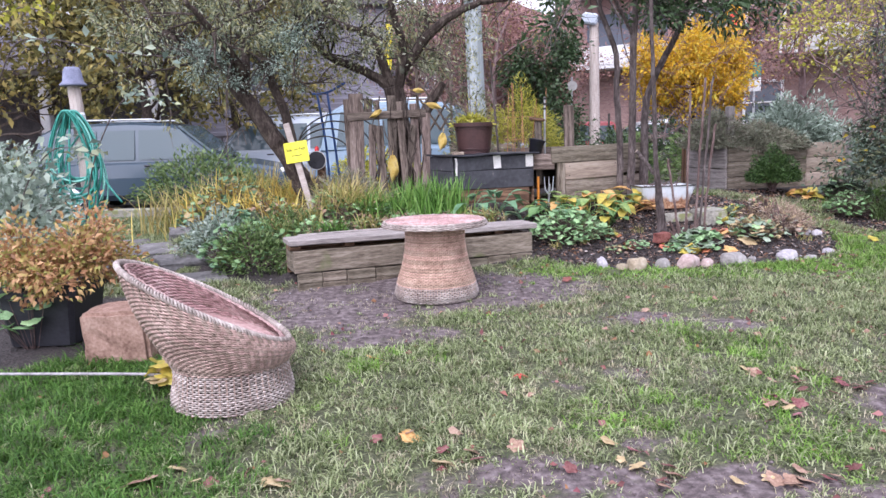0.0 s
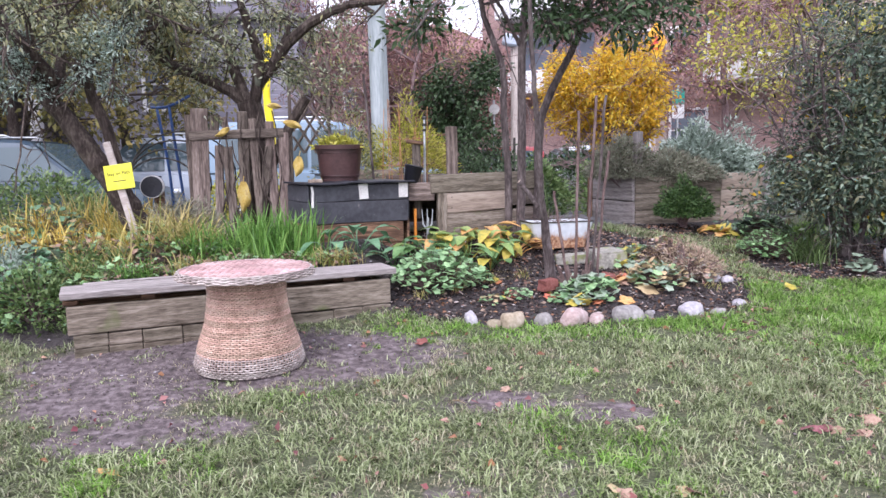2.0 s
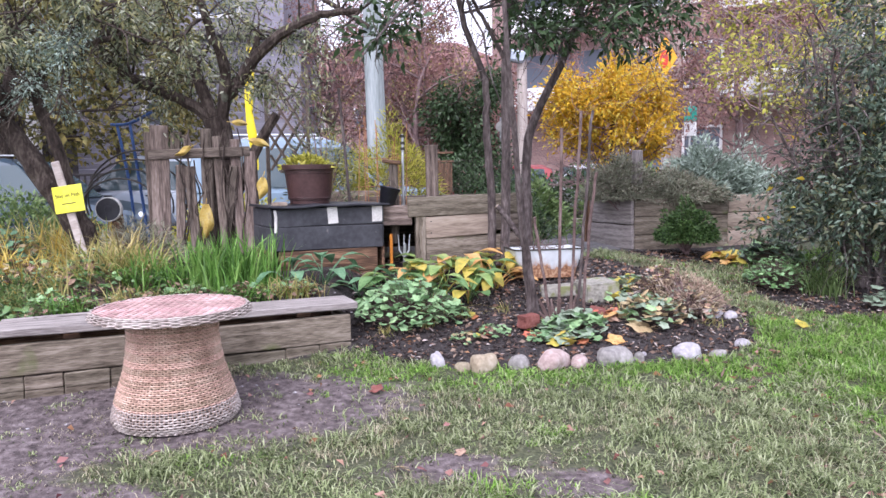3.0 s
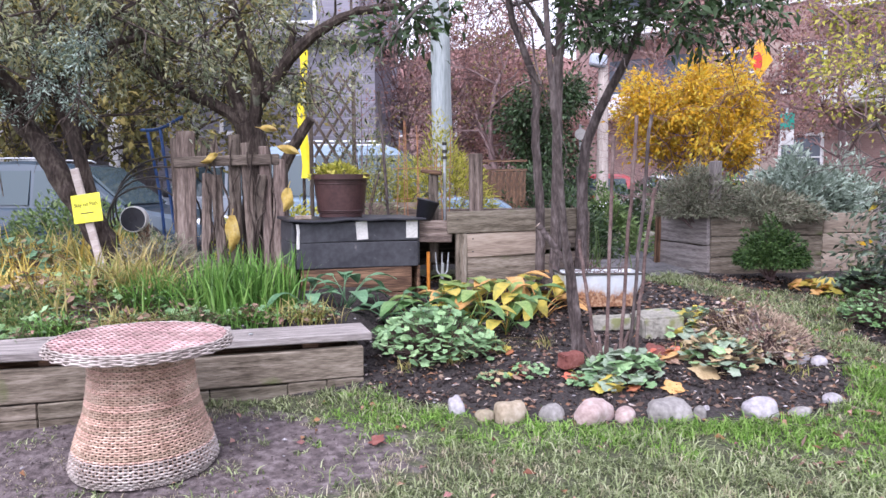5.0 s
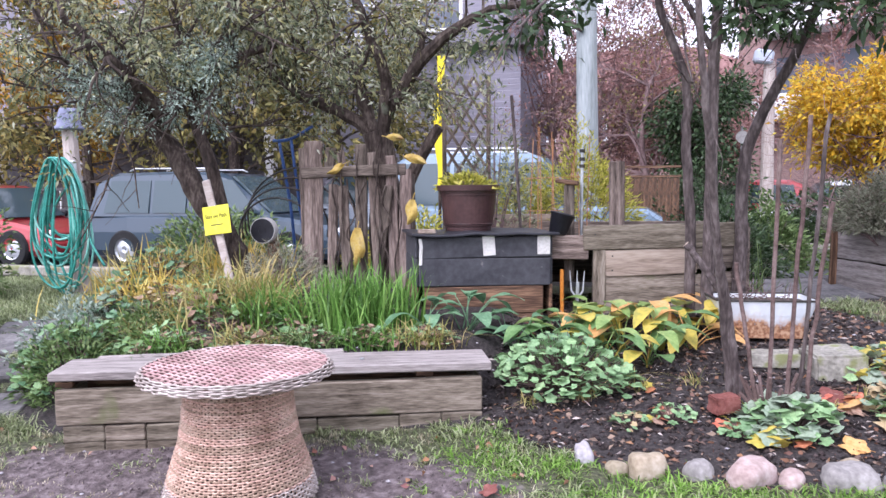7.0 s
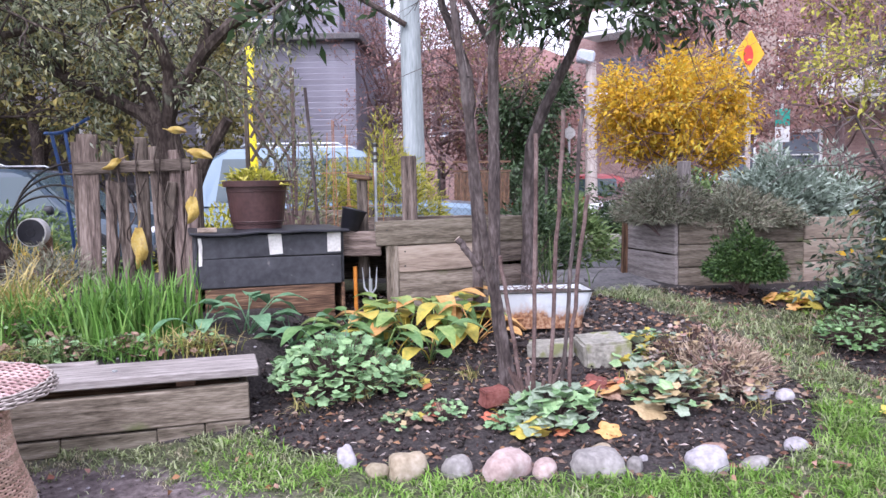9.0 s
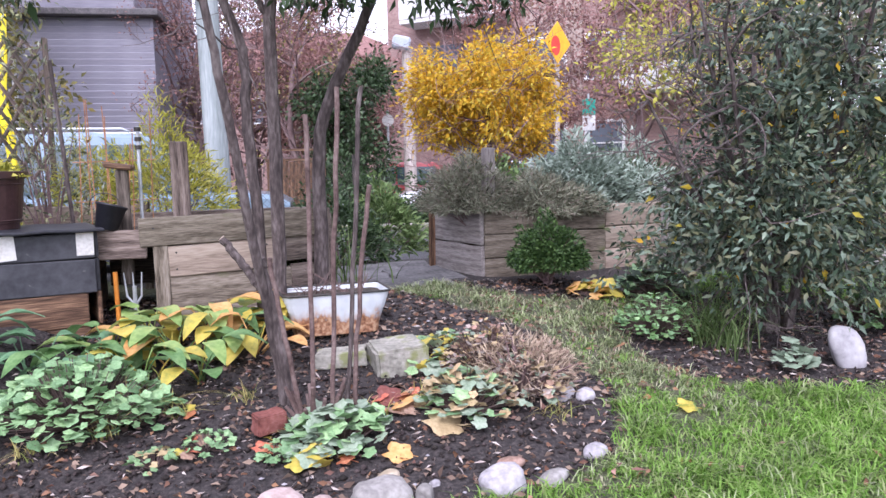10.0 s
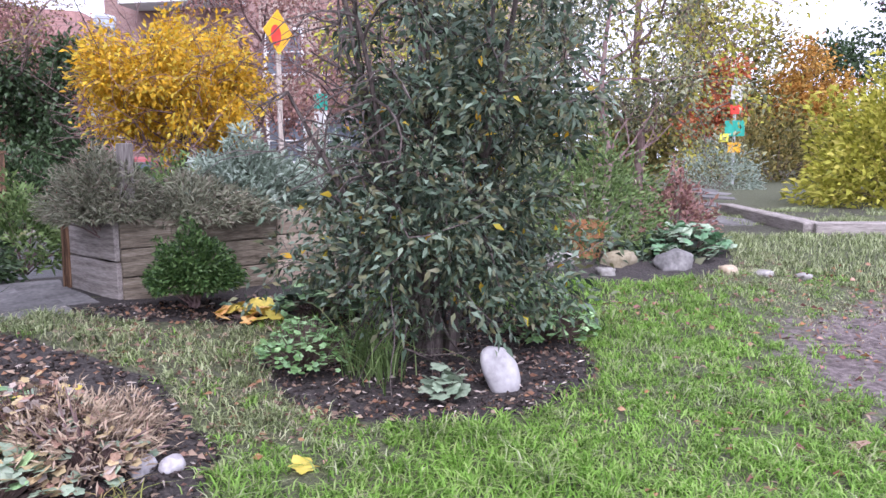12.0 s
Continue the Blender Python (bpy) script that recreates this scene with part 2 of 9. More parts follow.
def foliage(name, colours, rough=0.5, island=0.35, through=0.3):
    """Leaves: each takes a colour of its own between those given."""
    m, n, l, b = shader(name)
    geo = n.new("ShaderNodeNewGeometry")
    ramp = n.new("ShaderNodeValToRGB")
    cr = ramp.color_ramp
    while len(cr.elements) < len(colours):
        cr.elements.new(0.5)
    for i, c in enumerate(colours):
        cr.elements[i].position = i / max(1, len(colours) - 1)
        deep = 0.6 if i == 0 else 1.0
        cr.elements[i].color = (c[0] * deep, c[1] * deep, c[2] * deep, 1)
    l.new(geo.outputs["Random Per Island"], ramp.inputs[0])
    tc, t = n.new("ShaderNodeTexCoord"), n.new("ShaderNodeTexNoise")
    t.inputs["Scale"].default_value, t.inputs["Detail"].default_value = 3.0, 3
    l.new(tc.outputs["Object"], t.inputs["Vector"])
    mr = n.new("ShaderNodeMapRange")
    mr.inputs["To Min"].default_value, mr.inputs["To Max"].default_value = 1 - island, 1 + island
    l.new(t.outputs["Fac"], mr.inputs["Value"])
    hs = n.new("ShaderNodeHueSaturation")
    l.new(mr.outputs[0], hs.inputs["Value"])
    l.new(ramp.outputs[0], hs.inputs["Color"])
    l.new(hs.outputs[0], b.inputs["Base Color"])
    b.inputs["Roughness"].default_value = rough
    b.inputs["Specular IOR Level"].default_value = 0.28
    tr = n.new("ShaderNodeBsdfTranslucent")
    l.new(hs.outputs[0], tr.inputs["Color"])
    ms = n.new("ShaderNodeMixShader")
    ms.inputs[0].default_value = through
    l.new(b.outputs[0], ms.inputs[1])
    l.new(tr.outputs[0], ms.inputs[2])
    l.new(ms.outputs[0], n["Material Output"].inputs["Surface"])
    return m


def glass_pane(name, tint=(0.5, 0.55, 0.6)):
    m, n, l, b = shader(name)
    b.inputs["Base Color"].default_value = (*tint, 1)
    b.inputs["Transmission Weight"].default_value = 0.6
    b.inputs["Roughness"].default_value = 0.05
    b.inputs["IOR"].default_value = 1.45
    return m


WOOD_GREY = surface("weathered_grey_wood", [(0.035, 0.026, 0.021), (0.13, 0.10, 0.084), (0.26, 0.212, 0.18)], 5, 0.85, 0.6, (0.6, 6, 6), 5, vary=0.30)
WOOD_BENCH = surface("old_timber", [(0.05, 0.04, 0.028), (0.155, 0.128, 0.098), (0.28, 0.24, 0.195)], 5, 0.85, 0.55, (0.7, 6, 6), 5, vary=0.14, spots=(3.0, 0.62, (0.12, 0.125, 0.06)))
WOOD_CAP = surface("silvered_board", [(0.11, 0.095, 0.09), (0.25, 0.22, 0.21), (0.38, 0.345, 0.33)], 5, 0.8, 0.5, (0.6, 7, 7), 5, vary=0.1)
WOOD_TAN = surface("pale_board", [(0.15, 0.115, 0.088), (0.28, 0.22, 0.175), (0.39, 0.325, 0.265)], 4, 0.8, 0.4, (0.6, 6, 6), 5, vary=0.15)
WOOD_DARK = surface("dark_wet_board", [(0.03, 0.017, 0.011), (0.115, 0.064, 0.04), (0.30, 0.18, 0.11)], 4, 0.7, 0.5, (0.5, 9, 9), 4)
PAINT_SLATE = surface("slate_grey_paint", [(0.03, 0.03, 0.036), (0.05, 0.05, 0.058), (0.07, 0.07, 0.08)], 5, 0.65, 0.15, vary=0.1, spots=(14, 0.70, (0.2, 0.19, 0.18)))
WICKER = surface("brown_wicker", [(0.29, 0.18, 0.13), (0.48, 0.325, 0.25), (0.62, 0.465, 0.375)], 6, 0.55, 0.2, (1, 1, 1), 6, island=0.28)
WICKER_PALE = surface("bleached_wicker", [(0.18, 0.14, 0.125), (0.34, 0.285, 0.26), (0.52, 0.46, 0.43)], 6, 0.6, 0.2, (1, 1, 1), 6, island=0.22)
WICKER_CHAIR = surface("grey_brown_wicker", [(0.15, 0.098, 0.078), (0.27, 0.19, 0.158), (0.40, 0.31, 0.265)], 6, 0.6, 0.2, (1, 1, 1), 6, island=0.3)
WICKER_RED = surface("red_brown_wicker", [(0.20, 0.11, 0.105), (0.33, 0.205, 0.195), (0.46, 0.325, 0.31)], 5, 0.55, 0.2, (1, 1, 1), 6, island=0.25)
# dark brown standing in for the shade between the canes
WICKER_GAP = surface("weave_gap_shade", [(0.03, 0.014, 0.010), (0.05, 0.026, 0.019), (0.075, 0.04, 0.03)], 10, 0.8, 0.3)
STONE = surface("fieldstone", [(0.15, 0.14, 0.135), (0.27, 0.25, 0.24), (0.40, 0.38, 0.37)], 7, 0.8, 0.4, vary=0.3, spots=(16, 0.64, (0.2, 0.18, 0.15)))
STONE_WHITE = surface("pale_stone", [(0.19, 0.175, 0.185), (0.31, 0.29, 0.31), (0.43, 0.41, 0.43)], 8, 0.8, 0.45, vary=0.06)
STONE_TAN = surface("tan_stone", [(0.19, 0.15, 0.10), (0.30, 0.25, 0.18), (0.42, 0.36, 0.29)], 7, 0.8, 0.35, vary=0.2)
SANDSTONE = surface("pink_sandstone", [(0.14, 0.08, 0.06), (0.26, 0.165, 0.13), (0.36, 0.25, 0.205)], 9, 0.85, 0.6)
CONCRETE = surface("mossy_concrete", [(0.15, 0.145, 0.12), (0.27, 0.255, 0.22), (0.39, 0.37, 0.33)], 8, 0.9, 0.6, spots=(7, 0.54, (0.20, 0.21, 0.10)))
SLAB = surface("grey_flagstone", [(0.06, 0.057, 0.058), (0.125, 0.118, 0.12), (0.21, 0.20, 0.20)], 5, 0.75, 0.4, vary=0.2)
BARK = surface("brown_grey_bark", [(0.018, 0.013, 0.011), (0.052, 0.038, 0.032), (0.12, 0.098, 0.083)], 9, 0.9, 1.0, (1.6, 1.6, 0.5), 4, spots=(6, 0.66, (0.20, 0.215, 0.165)))
BARK_SMOOTH = surface("smooth_stem_bark", [(0.035, 0.027, 0.026), (0.08, 0.062, 0.06), (0.165, 0.138, 0.132)], 8, 0.8, 0.6, (2, 2, 0.6), 4)
BARK_RED = surface("reddish_cane", [(0.06, 0.037, 0.034), (0.125, 0.083, 0.076), (0.20, 0.148, 0.137)], 9, 0.75, 0.3)
TWIG = surface("bare_twig", [(0.10, 0.06, 0.06), (0.18, 0.12, 0.12), (0.26, 0.19, 0.18)], 9, 0.9, 0.2)
RUST = surface("rust", [(0.18, 0.075, 0.035), (0.34, 0.16, 0.08), (0.48, 0.27, 0.15)], 10, 0.9, 0.4)
PLASTIC_BROWN = surface("brown_plastic", [(0.035, 0.017, 0.016), (0.055, 0.026, 0.025), (0.075, 0.037, 0.035)], 8, 0.4, 0.05)
PLASTIC_BLACK = surface("black_plastic", [(0.010, 0.010, 0.014), (0.016, 0.016, 0.022), (0.026, 0.026, 0.034)], 8, 0.5, 0.05)
HOSE = surface("green_hose", [(0.015, 0.13, 0.11), (0.03, 0.22, 0.18), (0.06, 0.32, 0.26)], 6, 0.4, 0.05, island=0.2)
HOSE_PALE = surface("pale_green_hose", [(0.10, 0.33, 0.28), (0.16, 0.42, 0.36), (0.26, 0.5, 0.44)], 6, 0.45, 0.05, island=0.2)
YELLOW = surface("yellow_sign_paint", [(0.72, 0.66, 0.04), (0.80, 0.75, 0.06), (0.86, 0.82, 0.12)], 6, 0.5, 0.04)
YELLOW_BAND = surface("yellow_ribbon", [(0.78, 0.62, 0.01), (0.86, 0.70, 0.02), (0.90, 0.76, 0.05)], 6, 0.6, 0.1)
INK = surface("black_ink", [(0.02, 0.02, 0.02), (0.03, 0.03, 0.025), (0.05, 0.05, 0.04)], 6, 0.6, 0)
STAKE = surface("grey_stake", [(0.30, 0.25, 0.22), (0.42, 0.36, 0.33), (0.52, 0.46, 0.43)], 5, 0.8, 0.3, (5, 5, 0.8))
METAL_DARK = surface("dark_iron", [(0.03, 0.03, 0.03), (0.06, 0.055, 0.05), (0.10, 0.08, 0.07)], 8, 0.6, 0.1, metal=0.6)
STEEL = surface("galvanised_steel", [(0.40, 0.42, 0.44), (0.52, 0.54, 0.56), (0.62, 0.64, 0.66)], 8, 0.45, 0.05, metal=0.7)
BLUE_METAL = surface("blue_painted_steel", [(0.02, 0.05, 0.16), (0.03, 0.08, 0.24), (0.05, 0.11, 0.30)], 8, 0.4, 0.05)
POLE = surface("pale_green_grey_pole", [(0.19, 0.215, 0.215), (0.28, 0.31, 0.31), (0.37, 0.395, 0.395)], 2, 0.8, 0.3, (3, 3, 0.4))
TAPE = surface("silver_tape", [(0.42, 0.40, 0.38), (0.56, 0.54, 0.52), (0.66, 0.64, 0.62)], 12, 0.5, 0.2)
BRICK_RED = surface("red_brick_piece", [(0.10, 0.035, 0.03), (0.17, 0.06, 0.05), (0.23, 0.10, 0.085)], 12, 0.9, 0.4)
RUBBER = surface("tyre_rubber", [(0.012, 0.012, 0.013), (0.02, 0.02, 0.021), (0.03, 0.03, 0.03)], 9, 0.85, 0.1)
CAP_BLUE = surface("blue_grey_felt", [(0.12, 0.13, 0.19), (0.18, 0.19, 0.27), (0.24, 0.25, 0.34)], 12, 0.9, 0.3)

# ---------------------------------------------------------------- ground
def step(a, b, x):
    t = np.clip((np.asarray(x, float) - a) / (b - a), 0, 1)
    return t * t * (3 - 2 * t)


BX, BY, BA = 0.769, 6.626, math.atan2(0.744, 1.964)      # bench: near right foot and heading


def behind_bench(x, y):
    """Metres behind the bench's front."""
    return (np.asarray(y, float) - BY) * math.cos(BA) - (np.asarray(x, float) - BX) * math.sin(BA)


def height(x, y):
    x, y = np.asarray(x, float), np.asarray(y, float)
    lawn = np.where(y > -6, 0.091 * np.minimum(y, 6.5) - 0.455, -1.0) + 0.007 * np.clip(x, -8, 12)
    bed = np.interp(y, [6.45, 7.0, 7.75, 8.3, 9.0, 10.8, 12.2, 13], [0, 0.13, 0.28, 0.36, 0.37, 0.36, 0.0, -0.02])
    bed = bed * (0.12 + 0.88 * step(-3.3, -2.3, x))
    side = np.interp(y, [6.5, 7.4, 8.2, 9.0, 10.8, 12.2, 13], [0, 0.07, 0.2, 0.34, 0.34, 0.0, -0.02])
    k, far = step(3.0, 4.2, x), step(8.6, 10.0, x)
    side = side * (1 - far) + far * np.interp(y, [5.5, 9.0, 40], [0, 0.34, 0.34])
    z = lawn + bed * (1 - k) + side * k
    b = behind_bench(x, y)
    raised = step(0.30, 0.42, b) * (1 - step(0.55, 0.85, x)) * step(-1.45, -1.1, x)
    z = z + raised * np.maximum(0, 0.44 + 0.17 * np.clip((b - 0.4) / 1.2, 0, 1) - z) * (1 - step(2.3, 3.6, b))
    return z


def cover(x, y):
    """How far the ground is trodden mud, garden soil and far asphalt."""
    x, y = np.asarray(x, float), np.asarray(y, float)

    def blob(cx, cy, rx, ry, soft=0.5):
        return 1 - step(1 - soft, 1 + soft, np.hypot((x - cx) / rx, (y - cy) / ry))
    mud = np.maximum.reduce([blob(-0.15, 5.75, 1.35, 0.55), blob(-0.75, 5.35, 0.55, 0.5), blob(-0.4, 4.75, 0.55, 0.22),
                             0.85 * blob(1.3, 4.95, 0.5, 0.18), 0.85 * blob(0.45, 2.92, 0.7, 0.28), 0.95 * blob(1.2, 2.78, 0.8, 0.28), 0.95 * blob(2.35, 3.55, 0.6, 0.3), 0.8 * blob(0.75, 3.25, 0.3, 0.12),
                             0.8 * blob(1.85, 4.75, 0.3, 0.16), 0.5 * blob(2.9, 4.4, 0.3, 0.25), 0.38 * blob(3.75, 7.9, 0.45, 0.8), blob(8.4, 6.3, 1.9, 1.3), 0.6 * blob(7.2, 5.4, 1.2, 0.7), 0.3 * blob(0.6, 1.2, 2.0, 0.8)])
    ang = np.array([(0.78, 6.54), (1.3, 6.27), (2.0, 6.11), (2.9, 6.15), (3.4, 6.42), (3.64, 7.0), (3.5, 7.7), (3.05, 8.15), (2.7, 8.7), (0.5, 8.9), (-2.4, 8.9), (-2.2, 6.3), (-1.4, 6.1)])
    soil = np.clip(0.5 + inside(x, y, ang) * 14, 0, 1)
    soil = np.maximum(soil, blob(4.95, 7.75, 0.95, 0.85, 0.08))
    soil = np.maximum(soil, blob(4.1, 9.05, 1.0, 0.55, 0.15))
    soil = np.maximum(soil, blob(7.5, 9.4, 1.3, 0.95, 0.15))
    soil = np.maximum(soil, step(9.2, 9.7, y) * (1 - step(12.0, 12.4, y)) * (1 - 0.5 * step(4.5, 6, x)))
    soil = soil * (1 - step(9.0, 9.2, y) * (1 - step(-4.1, -3.3, x)))
    soil = np.maximum(soil, blob(-3.0, 5.2, 0.9, 0.8, 0.3))
    road = step(12.3, 12.6, y) * (1 - step(8.8, 9.4, x - 0.8 * np.maximum(0, y - 17))) * (1 - 0.85 * step(19.3, 19.6, y))
    ragged = 0.16 * blotch(x * 2.3, y * 2.3) + 0.10 * blotch(x * 7.1, y * 7.1)
    soil = np.clip(soil + ragged * 2.2 * (soil > 0.02) * (soil < 0.999), 0, 1)
    worn = step(0.10, 0.34, 0.62 * blotch(x * 1.7 + 3, y * 1.7) + 0.38 * blotch(x * 5.3, y * 5.3 + 7) + 0.18 * (1 - step(3.2, 5.2, y)) - 0.45 * step(3.0, 4.0, x) * step(4.4, 5.4, y) * (1 - step(7.0, 8.4, x)) - 0.4 * (1 - step(-1.9, -1.2, x)))
    table_patch = np.maximum(blob(-0.15, 5.6, 1.5, 0.8), blob(8.4, 6.3, 2.0, 1.4))
    tufts = step(-0.16, 0.2, 0.6 * blotch(x * 4.6 + 1, y * 4.6) + 0.4 * blotch(x * 9.7, y * 9.7))
    worn = worn * (0.25 + 0.75 * tufts)
    mud = mud * (0.5 + 0.5 * np.maximum(tufts, table_patch))
    mud = np.clip(np.maximum(mud * (0.75 + 0.8 * (0.5 + blotch(x * 4.1, y * 4.1))), worn * 0.66), 0, 1)
    return mud, soil * (1 - step(12.0, 12.3, y)), road


def blotch(x, y):
    """Smooth value noise between about -0.5 and 0.5, two octaves."""
    def lattice(i, j):
        h = np.sin(i * 127.1 + j * 311.7) * 43758.5453
        return h - np.floor(h)

    def one(x, y):
        i, j = np.floor(x), np.floor(y)
        u, v = x - i, y - j
        u, v = u * u * (3 - 2 * u), v * v * (3 - 2 * v)
        return (lattice(i, j) * (1 - u) + lattice(i + 1, j) * u) * (1 - v) + (lattice(i, j + 1) * (1 - u) + lattice(i + 1, j + 1) * u) * v - 0.5
    x, y = np.asarray(x, float), np.asarray(y, float)
    return 0.7 * one(x, y) + 0.3 * one(x * 2.1 + 5.2, y * 2.1 + 1.3)


def inside(x, y, poly):
    """Signed distance to a polygon's edge, positive inside."""
    x, y = np.asarray(x, float), np.asarray(y, float)
    d, ins = np.full(x.shape, 1e9), np.zeros(x.shape, bool)
    for (ax, ay), (bx, by) in zip(poly, np.roll(poly, -1, 0)):
        ex, ey = bx - ax, by - ay
        t = np.clip(((x - ax) * ex + (y - ay) * ey) / (ex * ex + ey * ey), 0, 1)
        d = np.minimum(d, np.hypot(x - ax - t * ex, y - ay - t * ey))
        cross = ((ay > y) != (by > y)) & (x < (bx - ax) * (y - ay) / (by - ay + 1e-12) + ax)
        ins ^= cross
    return np.where(ins, d, -d)


def roughness_of_ground(x, y):
    """Small lumps, tufts and footmarks."""
    q = np.sin(x * 7.3 + 1.7 * np.sin(y * 5.1)) * np.sin(y * 6.1 + 1.3 * np.sin(x * 4.7)) * 0.010
    q += np.sin(x * 23 + 2 * np.sin(y * 17)) * np.sin(y * 27 + 2 * np.sin(x * 19)) * 0.006
    return q


def ground_material():
    m, n, l, b = shader("lawn_and_soil")
    at = n.new("ShaderNodeAttribute")
    at.attribute_name = "cover"
    sep = n.new("ShaderNodeSeparateColor")
    l.new(at.outputs["Color"], sep.inputs[0])
    tc = n.new("ShaderNodeTexCoord")

    def tex(scale, detail=6):
        t = n.new("ShaderNodeTexNoise")
        t.inputs["Scale"].default_value, t.inputs["Detail"].default_value = scale, detail
        l.new(tc.outputs["Object"], t.inputs["Vector"])
        return t.outputs["Fac"]

    def ramp(src, cols):
        r = n.new("ShaderNodeValToRGB")
        while len(r.color_ramp.elements) < len(cols):
            r.color_ramp.elements.new(0.5)
        for i, c in enumerate(cols):
            r.color_ramp.elements[i].position, r.color_ramp.elements[i].color = 0.3 + 0.4 * i / (len(cols) - 1), (*c, 1)
        l.new(src, r.inputs[0])
        return r.outputs[0]

    def mix(f, a, c):
        k = n.new("ShaderNodeMix")
        k.data_type = "RGBA"
        l.new(f, k.inputs[0]), l.new(a, k.inputs[6]), l.new(c, k.inputs[7])
        return k.outputs[2]

    def edge(src, noise_out, spread=0.6):
        a = n.new("ShaderNodeMath")
        a.operation = "MULTIPLY_ADD"
        l.new(noise_out, a.inputs[0])
        a.inputs[1].default_value = spread
        l.new(src, a.inputs[2])
        r = n.new("ShaderNodeMapRange")
        r.inputs["From Min"].default_value, r.inputs["From Max"].default_value = 0.5 + spread * 0.42, 0.62 + spread * 0.58
        l.new(a.outputs[0], r.inputs["Value"])
        return r.outputs[0]
    fine, mid, lumpy = tex(60), tex(14), tex(22, 9)
    turf = ramp(fine, [(0.022, 0.025, 0.012), (0.06, 0.066, 0.032), (0.12, 0.12, 0.065)])
    dirt = ramp(lumpy, [(0.038, 0.028, 0.028), (0.105, 0.08, 0.082), (0.195, 0.16, 0.164)])
    soil = ramp(fine, [(0.010, 0.008, 0.008), (0.026, 0.020, 0.020), (0.065, 0.052, 0.05)])
    road = ramp(mid, [(0.045, 0.045, 0.05), (0.06, 0.06, 0.066), (0.08, 0.08, 0.085)])
    col = mix(edge(sep.outputs[0], mid, 0.8), turf, dirt)
    col = mix(edge(sep.outputs[1], mid, 0.3), col, soil)
    col = mix(sep.outputs[2], col, road)
    l.new(col, b.inputs["Base Color"])
    b.inputs["Roughness"].default_value = 0.9
    bp = n.new("ShaderNodeBump")
    bp.inputs["Strength"].default_value, bp.inputs["Distance"].default_value = 0.7, 0.025
    l.new(fine, bp.inputs["Height"])
    bp2 = n.new("ShaderNodeBump")
    bp2.inputs["Strength"].default_value, bp2.inputs["Distance"].default_value = 0.6, 0.04
    l.new(mid, bp2.inputs["Height"])
    l.new(bp.outputs[0], bp2.inputs["Normal"])
    l.new(bp2.outputs[0], b.inputs["Normal"])
    return m


def build_ground():
    xs = np.concatenate([[-400, -120, -40, -15, -9, -6.5, -5.2], np.arange(-4.4, 9.01, 0.07), [9.5, 10.5, 12, 15, 20, 40, 120, 400]])
    ys = np.concatenate([[-300, -80, -20, -7, -3, -1], np.arange(0.0, 9.6, 0.07), [9.8, 10.2, 10.6, 11, 11.5, 12, 12.2, 12.4, 12.6, 13, 16, 20, 30, 60, 150, 400]])
    X, Y = np.meshgrid(xs, ys)
    Z = height(X, Y)
    near = (1 - step(8.5, 9.2, X)) * step(-5, -4.2, X) * step(-0.5, 0.3, Y) * (1 - step(9, 9.8, Y))
    Z = Z + roughness_of_ground(X, Y) * near
    nx, ny = len(xs), len(ys)
    v = np.stack([X, Y, Z], -1).reshape(-1, 3)
    i = np.arange(ny - 1)[:, None] * nx + np.arange(nx - 1)
    f = np.stack([i, i + 1, i + nx + 1, i + nx], -1).reshape(-1, 4)
    me = fast_mesh("ground", v, None, f)
    mud, soil, road = cover(v[:, 0], v[:, 1])
    ca = me.color_attributes.new("cover", "FLOAT_COLOR", "POINT")
    ca.data.foreach_set("color", np.stack([mud, soil, road, np.ones(len(v))], 1).astype(np.float32).ravel())
    return obj("ground", me, ground_material(), label="uneven lawn with trodden mud, dark garden soil and street", category="ground", kind="structure", smooth=True)


build_ground()


def rand_ground(rng, n, x0, x1, y0, y1):
    x, y = rng.uniform(x0, x1, n), rng.uniform(y0, y1, n)
    return x, y, height(x, y) + roughness_of_ground(x, y)


GRASS = foliage("lawn_grass", [(0.075, 0.10, 0.042), (0.18, 0.225, 0.095), (0.31, 0.36, 0.175), (0.46, 0.485, 0.31)], 0.55, 0.5, 0.35)
GRASS_DEEP = foliage("deep_green_grass", [(0.03, 0.075, 0.014), (0.06, 0.145, 0.025), (0.10, 0.22, 0.04), (0.17, 0.28, 0.07)], 0.55, 0.5, 0.35)
GRASS_DRY = foliage("dead_grass", [(0.22, 0.19, 0.12), (0.40, 0.35, 0.24), (0.55, 0.50, 0.37), (0.30, 0.30, 0.15)], 0.7, 0.35, 0.3)
GRASS_LUSH = foliage("lush_grass", [(0.07, 0.145, 0.022), (0.145, 0.29, 0.04), (0.22, 0.395, 0.068), (0.29, 0.445, 0.115), (0.34, 0.39, 0.17)], 0.55, 0.5, 0.4)


